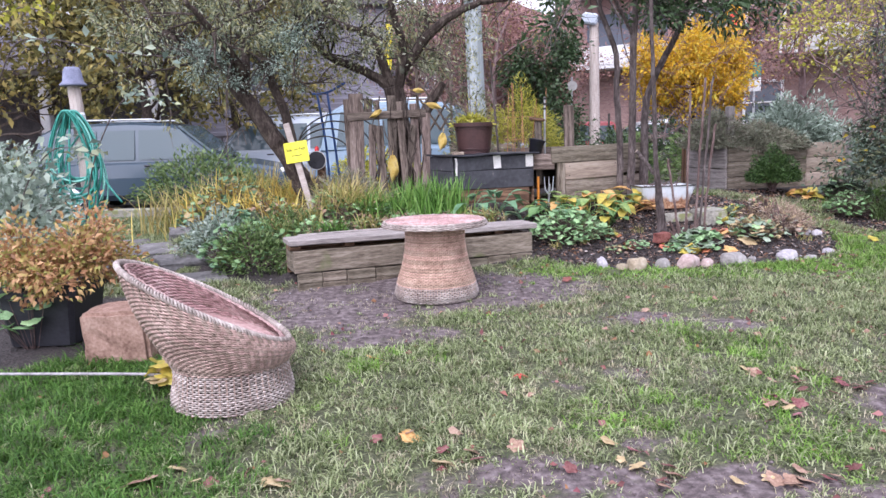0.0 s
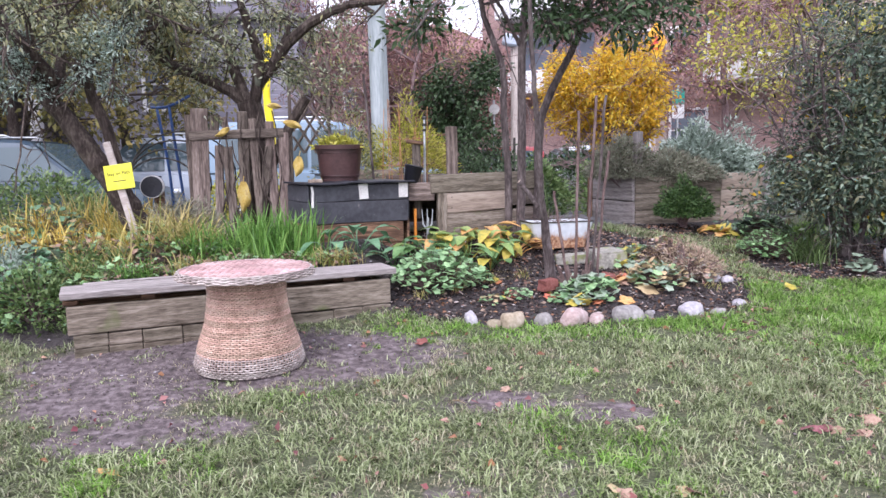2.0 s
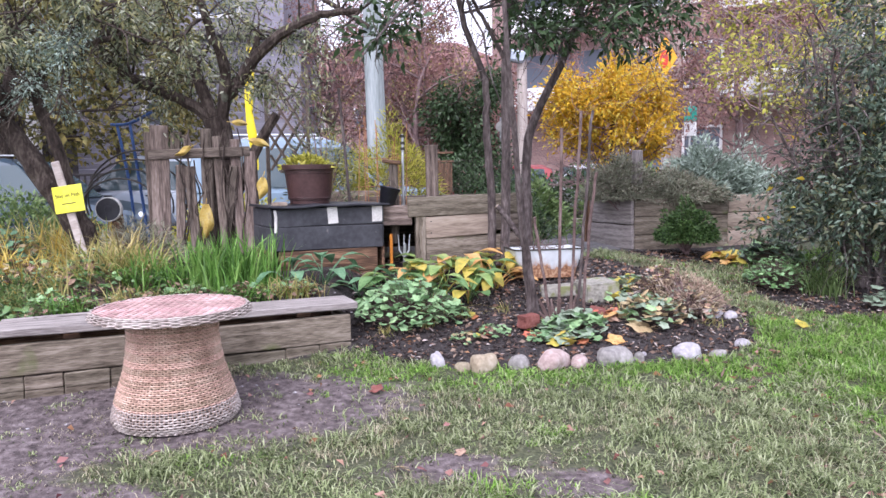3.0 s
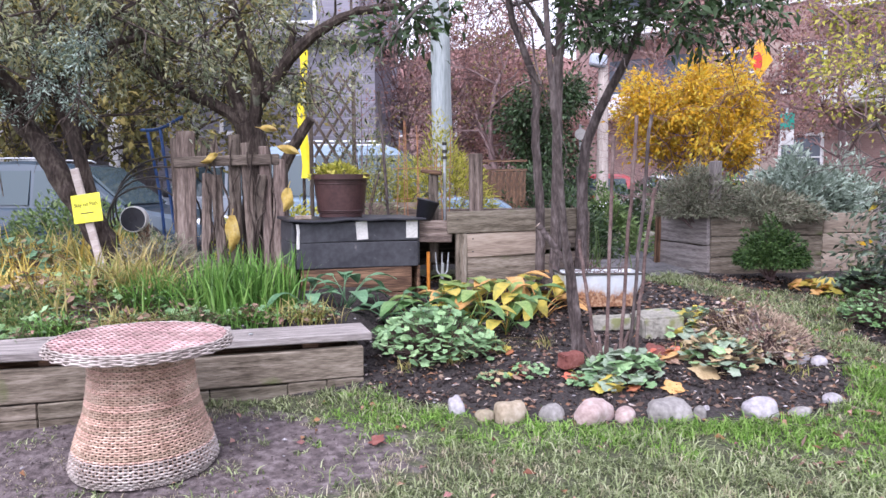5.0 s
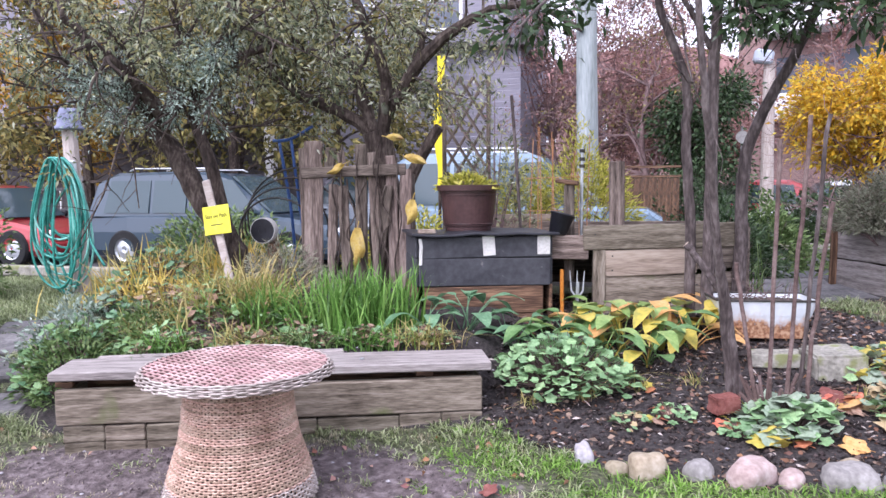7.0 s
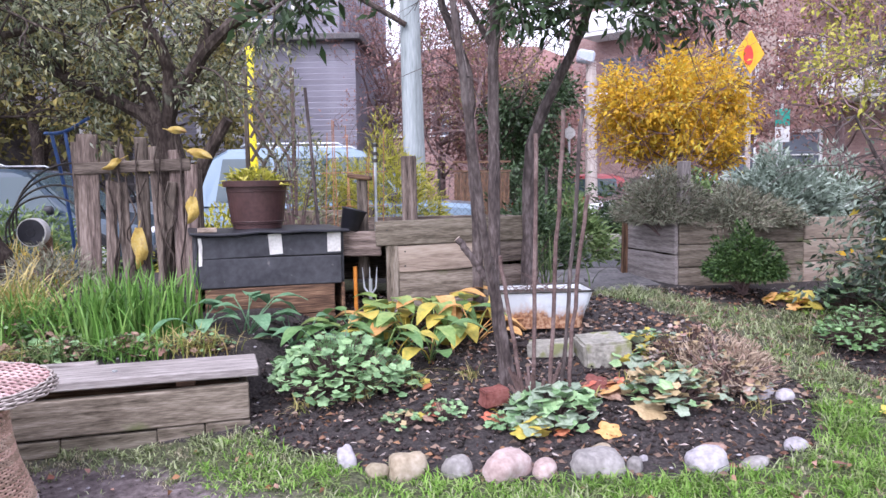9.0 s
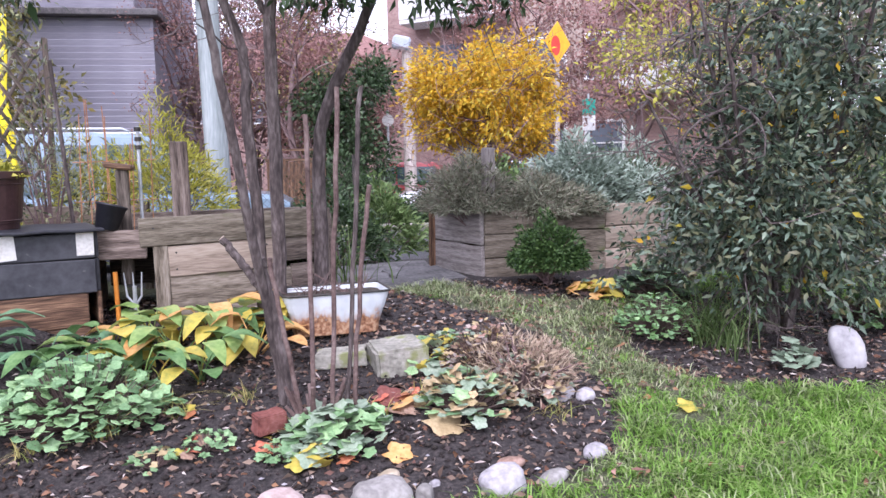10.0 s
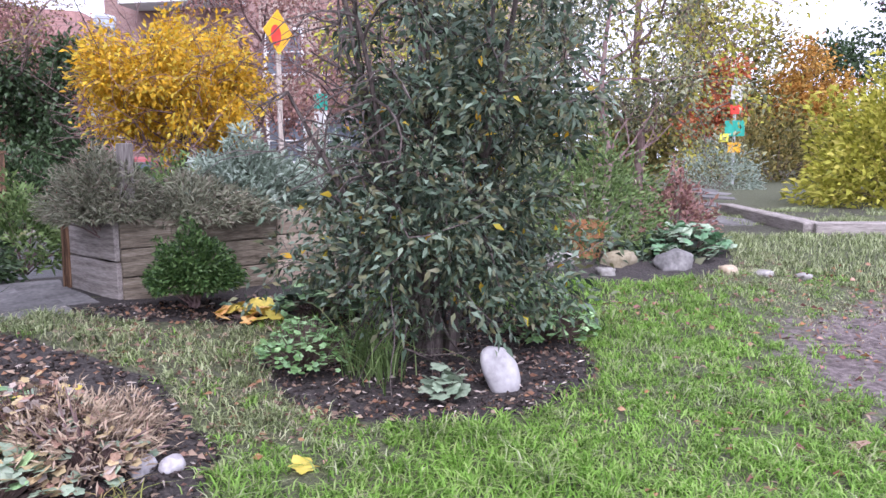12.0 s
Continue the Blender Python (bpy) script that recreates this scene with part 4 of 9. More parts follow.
def slate_box():
    a = math.atan2(0.36, 0.83)
    c, s = math.cos(a), math.sin(a)
    ox, oy = 0.115, 7.69

    def p(u, v, z):
        return (ox + u * c - v * s, oy + u * s + v * c, z)
    t = thing("storage_box", *p(0.45, 0.3, 0.4), "slate grey painted plank storage box with felted lid", "box")
    f = (s, -c, 0)
    sd = (-c, -s, 0)
    L, D = 0.915, 0.62
    plank("front_board", t, p(0, 0.012, 0.975), p(L, 0.012, 0.975), 0.145, 0.024, PAINT_SLATE, f)
    plank("front_board", t, p(0, 0.012, 0.805), p(L, 0.012, 0.805), 0.19, 0.024, PAINT_SLATE, f)
    plank("lower_board", t, p(0.03, 0.016, 0.61), p(L - 0.05, 0.016, 0.61), 0.19, 0.03, WOOD_DARK, f, "dark wavy-grained bare board", cuts=6)
    plank("lower_board", t, p(0.03, 0.02, 0.43), p(L - 0.05, 0.02, 0.43), 0.165, 0.03, WOOD_DARK, f)
    for z, w, mat in ((0.975, 0.145, PAINT_SLATE), (0.805, 0.19, PAINT_SLATE), (0.61, 0.19, WOOD_DARK), (0.43, 0.165, WOOD_DARK)):
        plank("side_board", t, p(-0.012, 0.028, z), p(-0.012, D, z), w, 0.024, mat, sd)
        plank("side_board", t, p(L + 0.012, 0.028, z), p(L + 0.012, D, z), w, 0.024, mat, sd)
    plank("back_board", t, p(0, D, 0.72), p(L, D, 0.72), 0.66, 0.024, PAINT_SLATE, f)
    g = Geo()
    m = Matrix.Translation(p(L / 2, D / 2 - 0.01, 1.062)) @ pose(0, 0, 0, 0, 0, math.degrees(a))
    g.box((L + 0.1, D + 0.08, 0.018), m, 0.005, 0.004, 6)
    obj("lid", g, PLASTIC_BLACK, t, "black roofing felt lid")
    for u, w, h, z in ((0.48, 0.085, 0.135, 0.985), (0.865, 0.09, 0.13, 0.985)):
        g = Geo()
        g.box((w, 0.004, h), Matrix.Translation(p(u, -0.003, z)) @ pose(0, 0, 0, 0, RNG.uniform(-4, 4), math.degrees(a)), 0.001)
        obj("tape_patch", g, TAPE, t, "torn silver tape")
    g = Geo()
    g.box((0.12, 0.05, 0.03), Matrix.Translation(p(0.06, 0.05, 1.086)) @ pose(0, 0, 0, 0, 0, math.degrees(a)), 0.005)
    obj("wood_scrap", g, WOOD_TAN, None, "pale scrap of wood lying on the box lid", "wood")
    plank("corner_strip", t, p(0.012, -0.002, 0.86), p(0.012, -0.002, 1.04), 0.022, 0.006, TAPE, f)


slate_box()
POT_Z = 1.073


def brown_pot():
    t = thing("flower_pot", 0.335, 8.22, POT_Z, "square-rimmed dark brown plastic flower pot on the box", "flower pot")
    g = Geo()
    prof = [(0.0, 0.0), (0.165, 0.0), (0.168, 0.03), (0.178, 0.034), (0.205, 0.285), (0.226, 0.287), (0.229, 0.325), (0.215, 0.327), (0.196, 0.28), (0.19, 0.255), (0.0, 0.255)]
    g.lathe(prof, (0.335, 8.22, POT_Z), 40, cap=False)
    obj("pot", g, PLASTIC_BROWN, t, smooth=False)
    for z, r in ((0.05, 0.183), (0.255, 0.204)):
        b = Geo()
        b.ring([(0.335 + r * math.cos(q), 8.22 + r * math.sin(q), POT_Z + z) for q in np.linspace(0, 2 * math.pi, 40, endpoint=False)], 0.004, 5)
        obj("band", b, PLASTIC_BROWN, t, smooth=True)
    e = Geo()
    e.lathe([(0.0, 0.0), (0.195, 0.0), (0.19, 0.02), (0.0, 0.03)], (0.335, 8.22, POT_Z + 0.25), 24, cap=False)
    obj("potting_soil", e, surface("potting_soil", [(0.02, 0.015, 0.012), (0.05, 0.04, 0.03), (0.09, 0.07, 0.06)], 30, 0.95, 0.8), t)


brown_pot()


def plank_wall():
    x0, y0, a = 0.95, 8.14, math.atan2(0.26, 1.26)
    c, s = math.cos(a), math.sin(a)

    def p(u, v, z):
        return (x0 + u * c - v * s, y0 + u * s + v * c, z)
    t = thing("plank_raised_bed", *p(0.7, 0, 0.5), "raised bed of stacked weathered planks on posts", "raised bed")
    f = (s, -c, 0)
    plank("rail_board", t, p(0.22, 0.0, 1.025), p(1.34, 0.0, 1.05), 0.17, 0.04, WOOD_BENCH, f, cuts=5)
    plank("rail_board", t, p(-0.02, 0.03, 0.96), p(0.26, 0.025, 0.955), 0.17, 0.05, WOOD_GREY, f)
    plank("front_board", t, p(0.375, 0.01, 0.845), p(1.0, 0.01, 0.87), 0.185, 0.035, WOOD_TAN, f, "paler newer board", cuts=4)
    plank("front_board", t, p(0.375, 0.02, 0.66), p(1.1, 0.02, 0.67), 0.20, 0.035, WOOD_BENCH, f, cuts=4)
    plank("front_board", t, p(0.375, 0.02, 0.48), p(1.1, 0.02, 0.48), 0.17, 0.035, WOOD_BENCH, f, cuts=4)
    plank("front_board", t, p(1.0, 0.02, 0.88), p(1.34, 0.02, 0.90), 0.16, 0.035, WOOD_GREY, f)
    plank("front_board", t, p(1.1, 0.02, 0.69), p(1.34, 0.02, 0.70), 0.19, 0.035, WOOD_GREY, f)
    plank("front_board", t, p(1.1, 0.02, 0.49), p(1.34, 0.02, 0.49), 0.19, 0.035, WOOD_GREY, f)
    plank("corner_post", t, p(0.335, 0.035, 0.38), p(0.335, 0.035, 0.95), 0.085, 0.085, WOOD_BENCH, f)
    plank("corner_post", t, p(1.32, 0.07, 0.38), p(1.32, 0.07, 1.13), 0.085, 0.085, WOOD_GREY, f)
    plank("back_board", t, p(0.0, 0.95, 0.85), p(1.34, 0.95, 0.85), 0.5, 0.035, WOOD_GREY, f)
    plank("side_board", t, p(1.36, 0.03, 0.85), p(1.36, 0.95, 0.85), 0.5, 0.035, WOOD_GREY, (c, s, 0))
    plank("side_board", t, p(-0.04, 0.12, 0.75), p(-0.04, 0.95, 0.75), 0.6, 0.035, WOOD_DARK, (c, s, 0))
    g = Geo()
    g.box((1.36, 0.86, 0.05), Matrix.Translation(p(0.66, 0.5, 0.98)) @ pose(0, 0, 0, 0, 0, math.degrees(a)), 0.01)
    obj("soil_fill", g, bpy.data.materials["potting_soil"], t)
    plank("tall_post", t, (1.385, 8.35, 0.7), (1.385, 8.36, 1.56), 0.105, 0.05, WOOD_GREY, f)
    plank("capped_post", t, (1.05, 8.36, 0.7), (1.05, 8.37, 1.40), 0.075, 0.05, WOOD_GREY, f)
    g = Geo()
    g.box((0.17, 0.09, 0.035), Matrix.Translation((1.035, 8.365, 1.418)) @ pose(0, 0, 0, 0, 8, 0), 0.01)
    obj("post_cap", g, WOOD_DARK, t)
    for u, z in ((0.42, 0.9), (0.95, 0.92), (0.42, 0.80), (0.3, 1.05), (1.0, 0.7)):
        g = Geo()
        g.lathe([(0, 0), (0.006, 0), (0.006, 0.003), (0, 0.004)], (0, 0, 0), 8, cap=False)
        obj("screw", g, METAL_DARK, t, at=Matrix.Translation(p(u, -0.022, z)) @ pose(0, 0, 0, 90, 0, math.degrees(a)))


plank_wall()


def tools():
    t = thing("garden_fork", 1.10, 8.22, 0.4, "garden fork with silver tines leaning in a gap", "tool")
    g = Geo()
    g.tube([(1.13, 8.17, 0.42), (1.13, 8.15, 0.60), (1.135, 8.13, 0.72)], 0.012, 7)
    obj("shaft", g, STEEL, t)
    for dx in (-0.05, 0, 0.05):
        g = Geo()
        g.tube([(1.13, 8.15, 0.60), (1.13 + dx * 0.8, 8.14, 0.66), (1.13 + dx, 8.13, 0.80)], [0.008, 0.007, 0.003], 6)
        obj("tine", g, STEEL, t)
    h = Geo()
    h.tube([(1.02, 8.2, 0.42), (1.02, 8.18, 0.80)], 0.014, 8)
    obj("tool_handle", h, surface("orange_handle", [(0.5, 0.16, 0.02), (0.62, 0.22, 0.03), (0.7, 0.28, 0.05)], 8, 0.5, 0.1), None, "worn orange tool handle standing upright", "tool")
    r = thing("watering_rod", 1.14, 8.45, 0.95, "thin steel watering rod with a screw collar", "rod")
    g = Geo()
    g.tube([(1.13, 8.45, 0.9), (1.135, 8.45, 1.66)], 0.011, 8)
    obj("rod", g, STEEL, r)
    for z in (1.52, 1.57, 1.63):
        g = Geo()
        g.lathe([(0.0, 0), (0.02, 0), (0.02, 0.025), (0, 0.025)], (1.134, 8.45, z), 12, cap=False)
        obj("collar", g, METAL_DARK, r)
    bk = thing("bucket", 0.985, 8.19, 1.035, "small black plastic bucket hanging by the box corner", "bucket")
    b = Geo()
    b.lathe([(0.0, 0.0), (0.062, 0.0), (0.082, 0.135), (0.089, 0.137), (0.089, 0.15), (0.08, 0.15), (0.06, 0.02), (0.0, 0.02)], (0, 0, 0), 24, cap=False)
    obj("pail", b, PLASTIC_BLACK, bk, at=pose(0.985, 8.19, 1.05, -8, 14, 0), smooth=True)
    b = Geo()
    q = np.linspace(0, math.pi, 14)
    b.tube(np.stack([0.99 + 0.085 * np.cos(q), 8.18 - 0.02 * np.sin(q), 1.19 + 0.075 * np.sin(q)], 1), 0.003, 5)
    obj("bail_handle", b, METAL_DARK, bk)
    w = thing("seedling_planter", 0.5, 9.45, 0.9, "pale pinkish board planter behind the flower pot", "planter")
    for z in (0.93, 1.08):
        plank("board", w, (0.1, 9.4, z), (0.95, 9.5, z), 0.14, 0.03, WOOD_TAN, (0, -1, 0))
        plank("end_board", w, (0.1, 9.42, z), (0.1, 9.8, z), 0.14, 0.03, WOOD_TAN, (-1, 0, 0))
    for px in (0.12, 0.93):
        plank("post", w, (px, 9.46, 0.4), (px, 9.46, 1.17), 0.06, 0.05, WOOD_GREY, (0, -1, 0))
    rng = np.random.default_rng(21)
    w = thing("wire_trellis", 0.9, 8.7, 0.95, "rusty thin wire trellis rods in the bed", "trellis")
    for k in range(9):
        g = Geo()
        x = 0.72 + 0.055 * k + rng.normal(0, 0.01)
        g.tube([(x, 8.62, 0.95), (x + rng.normal(0, 0.02), 8.62, rng.uniform(1.5, 1.85))], 0.0035, 5)
        obj("rod", g, RUST, w)
    for z in (1.2, 1.45):
        g = Geo()
        g.tube([(0.70, 8.615, z), (1.2, 8.615, z + 0.01)], 0.003, 5)
        obj("cross_wire", g, RUST, w)
    s = thing("bamboo_stake", 0.68, 8.75, 0.45, "dark bamboo stake standing behind the pot", "stake")
    g = Geo()
    g.tube([(0.68, 8.75, 0.4), (0.60, 8.76, 1.6), (0.56, 8.77, 2.1)], 0.013, 7)
    obj("cane", g, BARK_SMOOTH, s)


tools()


def rusty_enamel():
    """White enamel that flakes to rust towards its foot in runs and chips."""
    m, n, l, b = shader("rusty_enamel")
    tc = n.new("ShaderNodeTexCoord")
    sep = n.new("ShaderNodeSeparateXYZ")
    l.new(tc.outputs["Generated"], sep.inputs[0])

    def tex(scale, stretch):
        mp = n.new("ShaderNodeMapping")
        mp.inputs["Scale"].default_value = stretch
        l.new(tc.outputs["Object"], mp.inputs["Vector"])
        t = n.new("ShaderNodeTexNoise")
        t.inputs["Scale"].default_value, t.inputs["Detail"].default_value = scale, 8
        l.new(mp.outputs[0], t.inputs["Vector"])
        return t.outputs["Fac"]

    def calc(op, a, c):
        k = n.new("ShaderNodeMath")
        k.operation = op
        for i, q in enumerate((a, c)):
            if isinstance(q, (int, float)):
                k.inputs[i].default_value = q
            else:
                l.new(q, k.inputs[i])
        return k.outputs[0]

    def ramp(src, stops):
        r = n.new("ShaderNodeValToRGB")
        while len(r.color_ramp.elements) < len(stops):
            r.color_ramp.elements.new(0.5)
        for e, (p, c) in zip(r.color_ramp.elements, stops):
            e.position, e.color = p, (*c, 1)
        l.new(src, r.inputs[0])
        return r.outputs[0]
    runs, chips = tex(14, (1, 1, 0.35)), tex(46, (1, 1, 1))
    level = calc("ADD", calc("ADD", sep.outputs[2], calc("MULTIPLY", runs, -0.75)), calc("MULTIPLY", chips, -0.35))
    white = ramp(tex(7, (1, 1, 1)), [(0.35, (0.46, 0.49, 0.52)), (0.6, (0.62, 0.65, 0.68))])
    rust = ramp(chips, [(0.35, (0.13, 0.05, 0.025)), (0.5, (0.30, 0.15, 0.08)), (0.65, (0.46, 0.30, 0.19))])
    lift = calc("ADD", level, 0.18)
    mask = ramp(lift, [(0.0, (1, 1, 1)), (0.10, (0.35, 0.35, 0.35)), (0.26, (0, 0, 0))])
    k = n.new("ShaderNodeMix")
    k.data_type = "RGBA"
    l.new(mask, k.inputs[0]), l.new(white, k.inputs[6]), l.new(rust, k.inputs[7])
    l.new(k.outputs[2], b.inputs["Base Color"])
    b.inputs["Roughness"].default_value = 0.5
    return m


def enamel_tub():
    """A tapered rectangular tub with a rolled rim, chipped and rusty."""
    c = np.array([2.275, 7.86])
    a = math.atan2(0.081, 0.548)
    t = thing("enamel_tub", c[0], c[1], 0.46, "white enamel tub with rusty foot used as a planter", "tub")
    t_len, t_wid, h = 0.60, 0.36, 0.235

    def ringp(k, z, n=10):
        L, W, r = t_len * k / 2, t_wid * k / 2, 0.05 * k
        pts = []
        for cx, cy, q in ((L - r, W - r, 0), (-L + r, W - r, 90), (-L + r, -W + r, 180), (L - r, -W + r, 270)):
            pts += [(cx + r * math.cos(radians(q + d)), cy + r * math.sin(radians(q + d)), z) for d in np.linspace(0, 90, n // 2)]
        ca, sa = math.cos(a), math.sin(a)
        return [(c[0] + x * ca - y * sa, c[1] + x * sa + y * ca, z0) for x, y, z0 in pts]
    base = 0.455

    def shell(levels):
        g = Geo()
        rings = [ringp(k, base + z) for k, z in levels]
        n = len(rings[0])
        v = [p for r in rings for p in r]
        f = [(i * n + j, i * n + (j + 1) % n, (i + 1) * n + (j + 1) % n, (i + 1) * n + j) for i in range(len(rings) - 1) for j in range(n)]
        return g, v, f, n, len(rings)
    g, v, f, n, m = shell([(0.775, 0.0), (0.78, 0.006), (0.79, 0.03), (0.82, 0.07), (0.86, 0.11), (0.90, 0.15), (0.95, 0.19), (1.0, h), (0.985, h), (0.93, 0.17), (0.9, 0.14)])
    g.add(v, f + [tuple(range(n - 1, -1, -1))])
    obj("tub_wall", g, rusty_enamel(), t, "chipped white enamel, rusted towards the bottom")
    g = Geo()
    g.ring(ringp(1.005, base + h), 0.007, 6)
    obj("tub_rim", g, METAL_DARK, t, smooth=True)
    g = Geo()
    g.add(ringp(0.95, base + 0.205), [tuple(range(n))])
    obj("tub_soil", g, bpy.data.materials["potting_soil"], t)
    dead = Geo()
    rng = np.random.default_rng(17)
    for k in range(26):
        px, py = c[0] + rng.uniform(-0.22, 0.2), c[1] + rng.uniform(-0.1, 0.1)
        d = rng.normal(0, 0.09, 2)
        dead.tube([(px, py, base + 0.20), (px + d[0] * 0.5, py + d[1] * 0.4, base + 0.24), (px + d[0] * 1.4, py + d[1], base + rng.uniform(0.24, 0.36))], [0.004, 0.003, 0.002], 4)
    obj("dead_stems", dead, BARK_RED, None, "dead reddish stems standing in the tub", "plant", kind="stuff")


enamel_tub()


def rough_block(name, sx, sy, sz, seed, chip=0.012):
    """A squared block with worn arrises and a pitted face."""
    bm = bmesh.new()
    bmesh.ops.create_cube(bm, size=1)
    bmesh.ops.scale(bm, vec=(sx, sy, sz), verts=bm.verts)
    bmesh.ops.bevel(bm, geom=bm.edges[:], offset=min(sx, sy, sz) * 0.07, segments=2, affect="EDGES")
    bmesh.ops.subdivide_edges(bm, edges=bm.edges[:], cuts=4, use_grid_fill=True)
    o = Vector((seed * 3.7, seed * 1.3, 0))
    for v in bm.verts:
        p = v.co
        v.co = p + p.normalized() * (noise.noise(p * 9 + o) * chip * 1.3 + noise.noise(p * 34 + o) * chip * 0.45)
    me = bpy.data.meshes.new(name)
    bm.to_mesh(me)
    bm.free()
    return me


def block(name, x, y, z, sx, sy, sz, rz, mat, label, seed):
    return obj(name, rough_block(name, sx, sy, sz, seed), mat, None, label, "block", at=pose(x, y, z, 2, -3, rz))


block("concrete_block", 2.585, 7.36, 0.375, 0.27, 0.27, 0.20, 8, CONCRETE, "mossy rough concrete block lying on soil", 5)
block("paving_brick", 2.30, 7.42, 0.40, 0.26, 0.16, 0.07, -4, CONCRETE, "pale flat paving brick under the tub", 8)
block("paving_brick", 2.36, 7.45, 0.33, 0.26, 0.17, 0.075, 6, SLAB, "grey paving brick sunk in dark soil", 9)
block("brick", 1.965, 6.80, 0.29, 0.13, 0.10, 0.085, 25, BRICK_RED, "broken red brick among the dry leaves", 3)
block("sandstone_block", -2.03, 4.62, 0.10, 0.44, 0.32, 0.34, -8, SANDSTONE, "squared pinkish sandstone block on the grass", 6)


def timber_planter():
    """The raised planter: short end of two boards, long front of stacked boards."""
    fx, fy = 3.46, 9.24
    bx, by = 3.20, 9.97
    rx, ry = 5.12, 9.62
    t = thing("timber_planter", fx, fy, 0.5, "large raised planter box of brown boards", "planter")
    end_f = (-(fy - by), (fx - bx), 0)
    end_f = (-0.94, -0.33, 0)
    frontd = (0.22, -0.97, 0)
    for z, w in ((0.895, 0.26), (0.625, 0.26)):
        plank("end_board", t, (bx, by, z), (fx - 0.005, fy + 0.0, z), w, 0.035, WOOD_CAP, end_f, cuts=3)
    for z, w in ((0.935, 0.18), (0.75, 0.18), (0.565, 0.18)):
        plank("front_board", t, (fx + 0.01, fy + 0.01, z), (rx - 0.58, ry - 0.135, z), w, 0.035, WOOD_BENCH, frontd, cuts=4)
        plank("front_board", t, (rx - 0.575, ry - 0.13, z + 0.015), (rx, ry, z + 0.02), w, 0.035, WOOD_TAN, frontd, cuts=2)
    plank("corner_post", t, (3.53, 9.36, 0.45), (3.54, 9.38, 1.52), 0.085, 0.085, WOOD_CAP, frontd)
    plank("corner_post", t, (3.16, 9.96, 0.35), (3.17, 9.97, 1.06), 0.05, 0.05, WOOD_DARK, frontd)
    plank("corner_post", t, (5.13, 9.63, 0.45), (5.13, 9.63, 1.17), 0.09, 0.09, WOOD_CAP, frontd)
    plank("end_board", t, (5.09, 9.66, 0.8), (4.95, 10.35, 0.8), 0.52, 0.035, WOOD_TAN, (1, 0.2, 0))
    plank("back_board", t, (bx, by, 0.8), (4.95, 10.35, 0.8), 0.52, 0.035, WOOD_BENCH, frontd)
    g = Geo()
    q = [(fx + 0.03, fy + 0.05), (rx - 0.03, ry + 0.03), (4.92, 10.32), (bx + 0.03, by + 0.02)]
    g.add([(x, y, 0.97) for x, y in q], [(0, 1, 2, 3)])
    obj("soil_fill", g, bpy.data.materials["potting_soil"], t)


timber_planter()


def slab(x, y, sx, sy, rz, name="paving_slab", lift=0.025, mat=SLAB, label="worn grey stone paving slab set in the ground", group="paving slabs"):
    me = rough_block(name, sx, sy, 0.07, int(abs(x * 91 + y * 37)), 0.02)
    sl = math.degrees(math.atan(0.09))
    obj(name, me, mat, None, label, "paving slab", group, at=pose(x, y, ground_z(x, y) + lift - 0.036, sl, 0, rz))


for sx_, sy_, a_, b_, r_ in [(2.55, 9.75, 0.62, 0.42, 8), (3.0, 9.35, 0.5, 0.5, 20), (2.9, 9.9, 0.45, 0.4, 4), (2.45, 9.25, 0.55, 0.42, -6), (2.85, 8.95, 0.6, 0.36, 12), (2.2, 9.75, 0.5, 0.45, 0)]:
    slab(sx_, sy_, a_, b_, r_)
for sx_, sy_, a_, b_, r_ in [(-2.35, 6.85, 0.62, 0.42, 30), (-2.75, 7.35, 0.55, 0.5, 12), (-3.15, 7.85, 0.6, 0.45, 40), (-2.15, 6.35, 0.5, 0.4, 22), (-3.05, 6.9, 0.45, 0.5, 5), (-3.6, 8.3, 0.6, 0.5, 30), (-2.7, 8.0, 0.5, 0.4, 18)]:
    slab(sx_, sy_, a_, b_, r_)

STONE_PINK = surface("pinkish_stone", [(0.24, 0.17, 0.155), (0.36, 0.275, 0.26), (0.48, 0.40, 0.385)], 7, 0.8, 0.35, vary=0.15)
# stones round the bed: x, y, width, depth, height, material
EDGE = [(1.315, 6.50, 0.10, 0.09, 0.17, STONE_WHITE), (1.47, 6.42, 0.12, 0.10, 0.09, STONE_TAN), (1.59, 6.43, 0.20, 0.15, 0.17, STONE_TAN), (1.81, 6.43, 0.17, 0.13, 0.14, STONE), (2.02, 6.42, 0.26, 0.18, 0.19, STONE_PINK),
        (2.185, 6.43, 0.14, 0.12, 0.11, STONE_PINK), (2.40, 6.44, 0.30, 0.20, 0.21, STONE), (2.87, 6.47, 0.22, 0.17, 0.17, STONE_WHITE), (1.645, 6.55, 0.08, 0.06, 0.05, STONE_TAN), (2.44, 6.62, 0.11, 0.09, 0.08, STONE_TAN), (2.57, 6.47, 0.09, 0.08, 0.10, STONE), (3.32, 6.68, 0.17, 0.12, 0.07, STONE_WHITE), (2.95, 6.66, 0.15, 0.10, 0.06, SANDSTONE),
        (3.33, 7.15, 0.14, 0.12, 0.12, STONE_WHITE), (3.44, 7.14, 0.12, 0.10, 0.10, STONE_WHITE), (3.08, 6.52, 0.18, 0.12, 0.06, STONE), (2.62, 6.55, 0.06, 0.05, 0.05, STONE_WHITE)]
SHIFT = 0.22
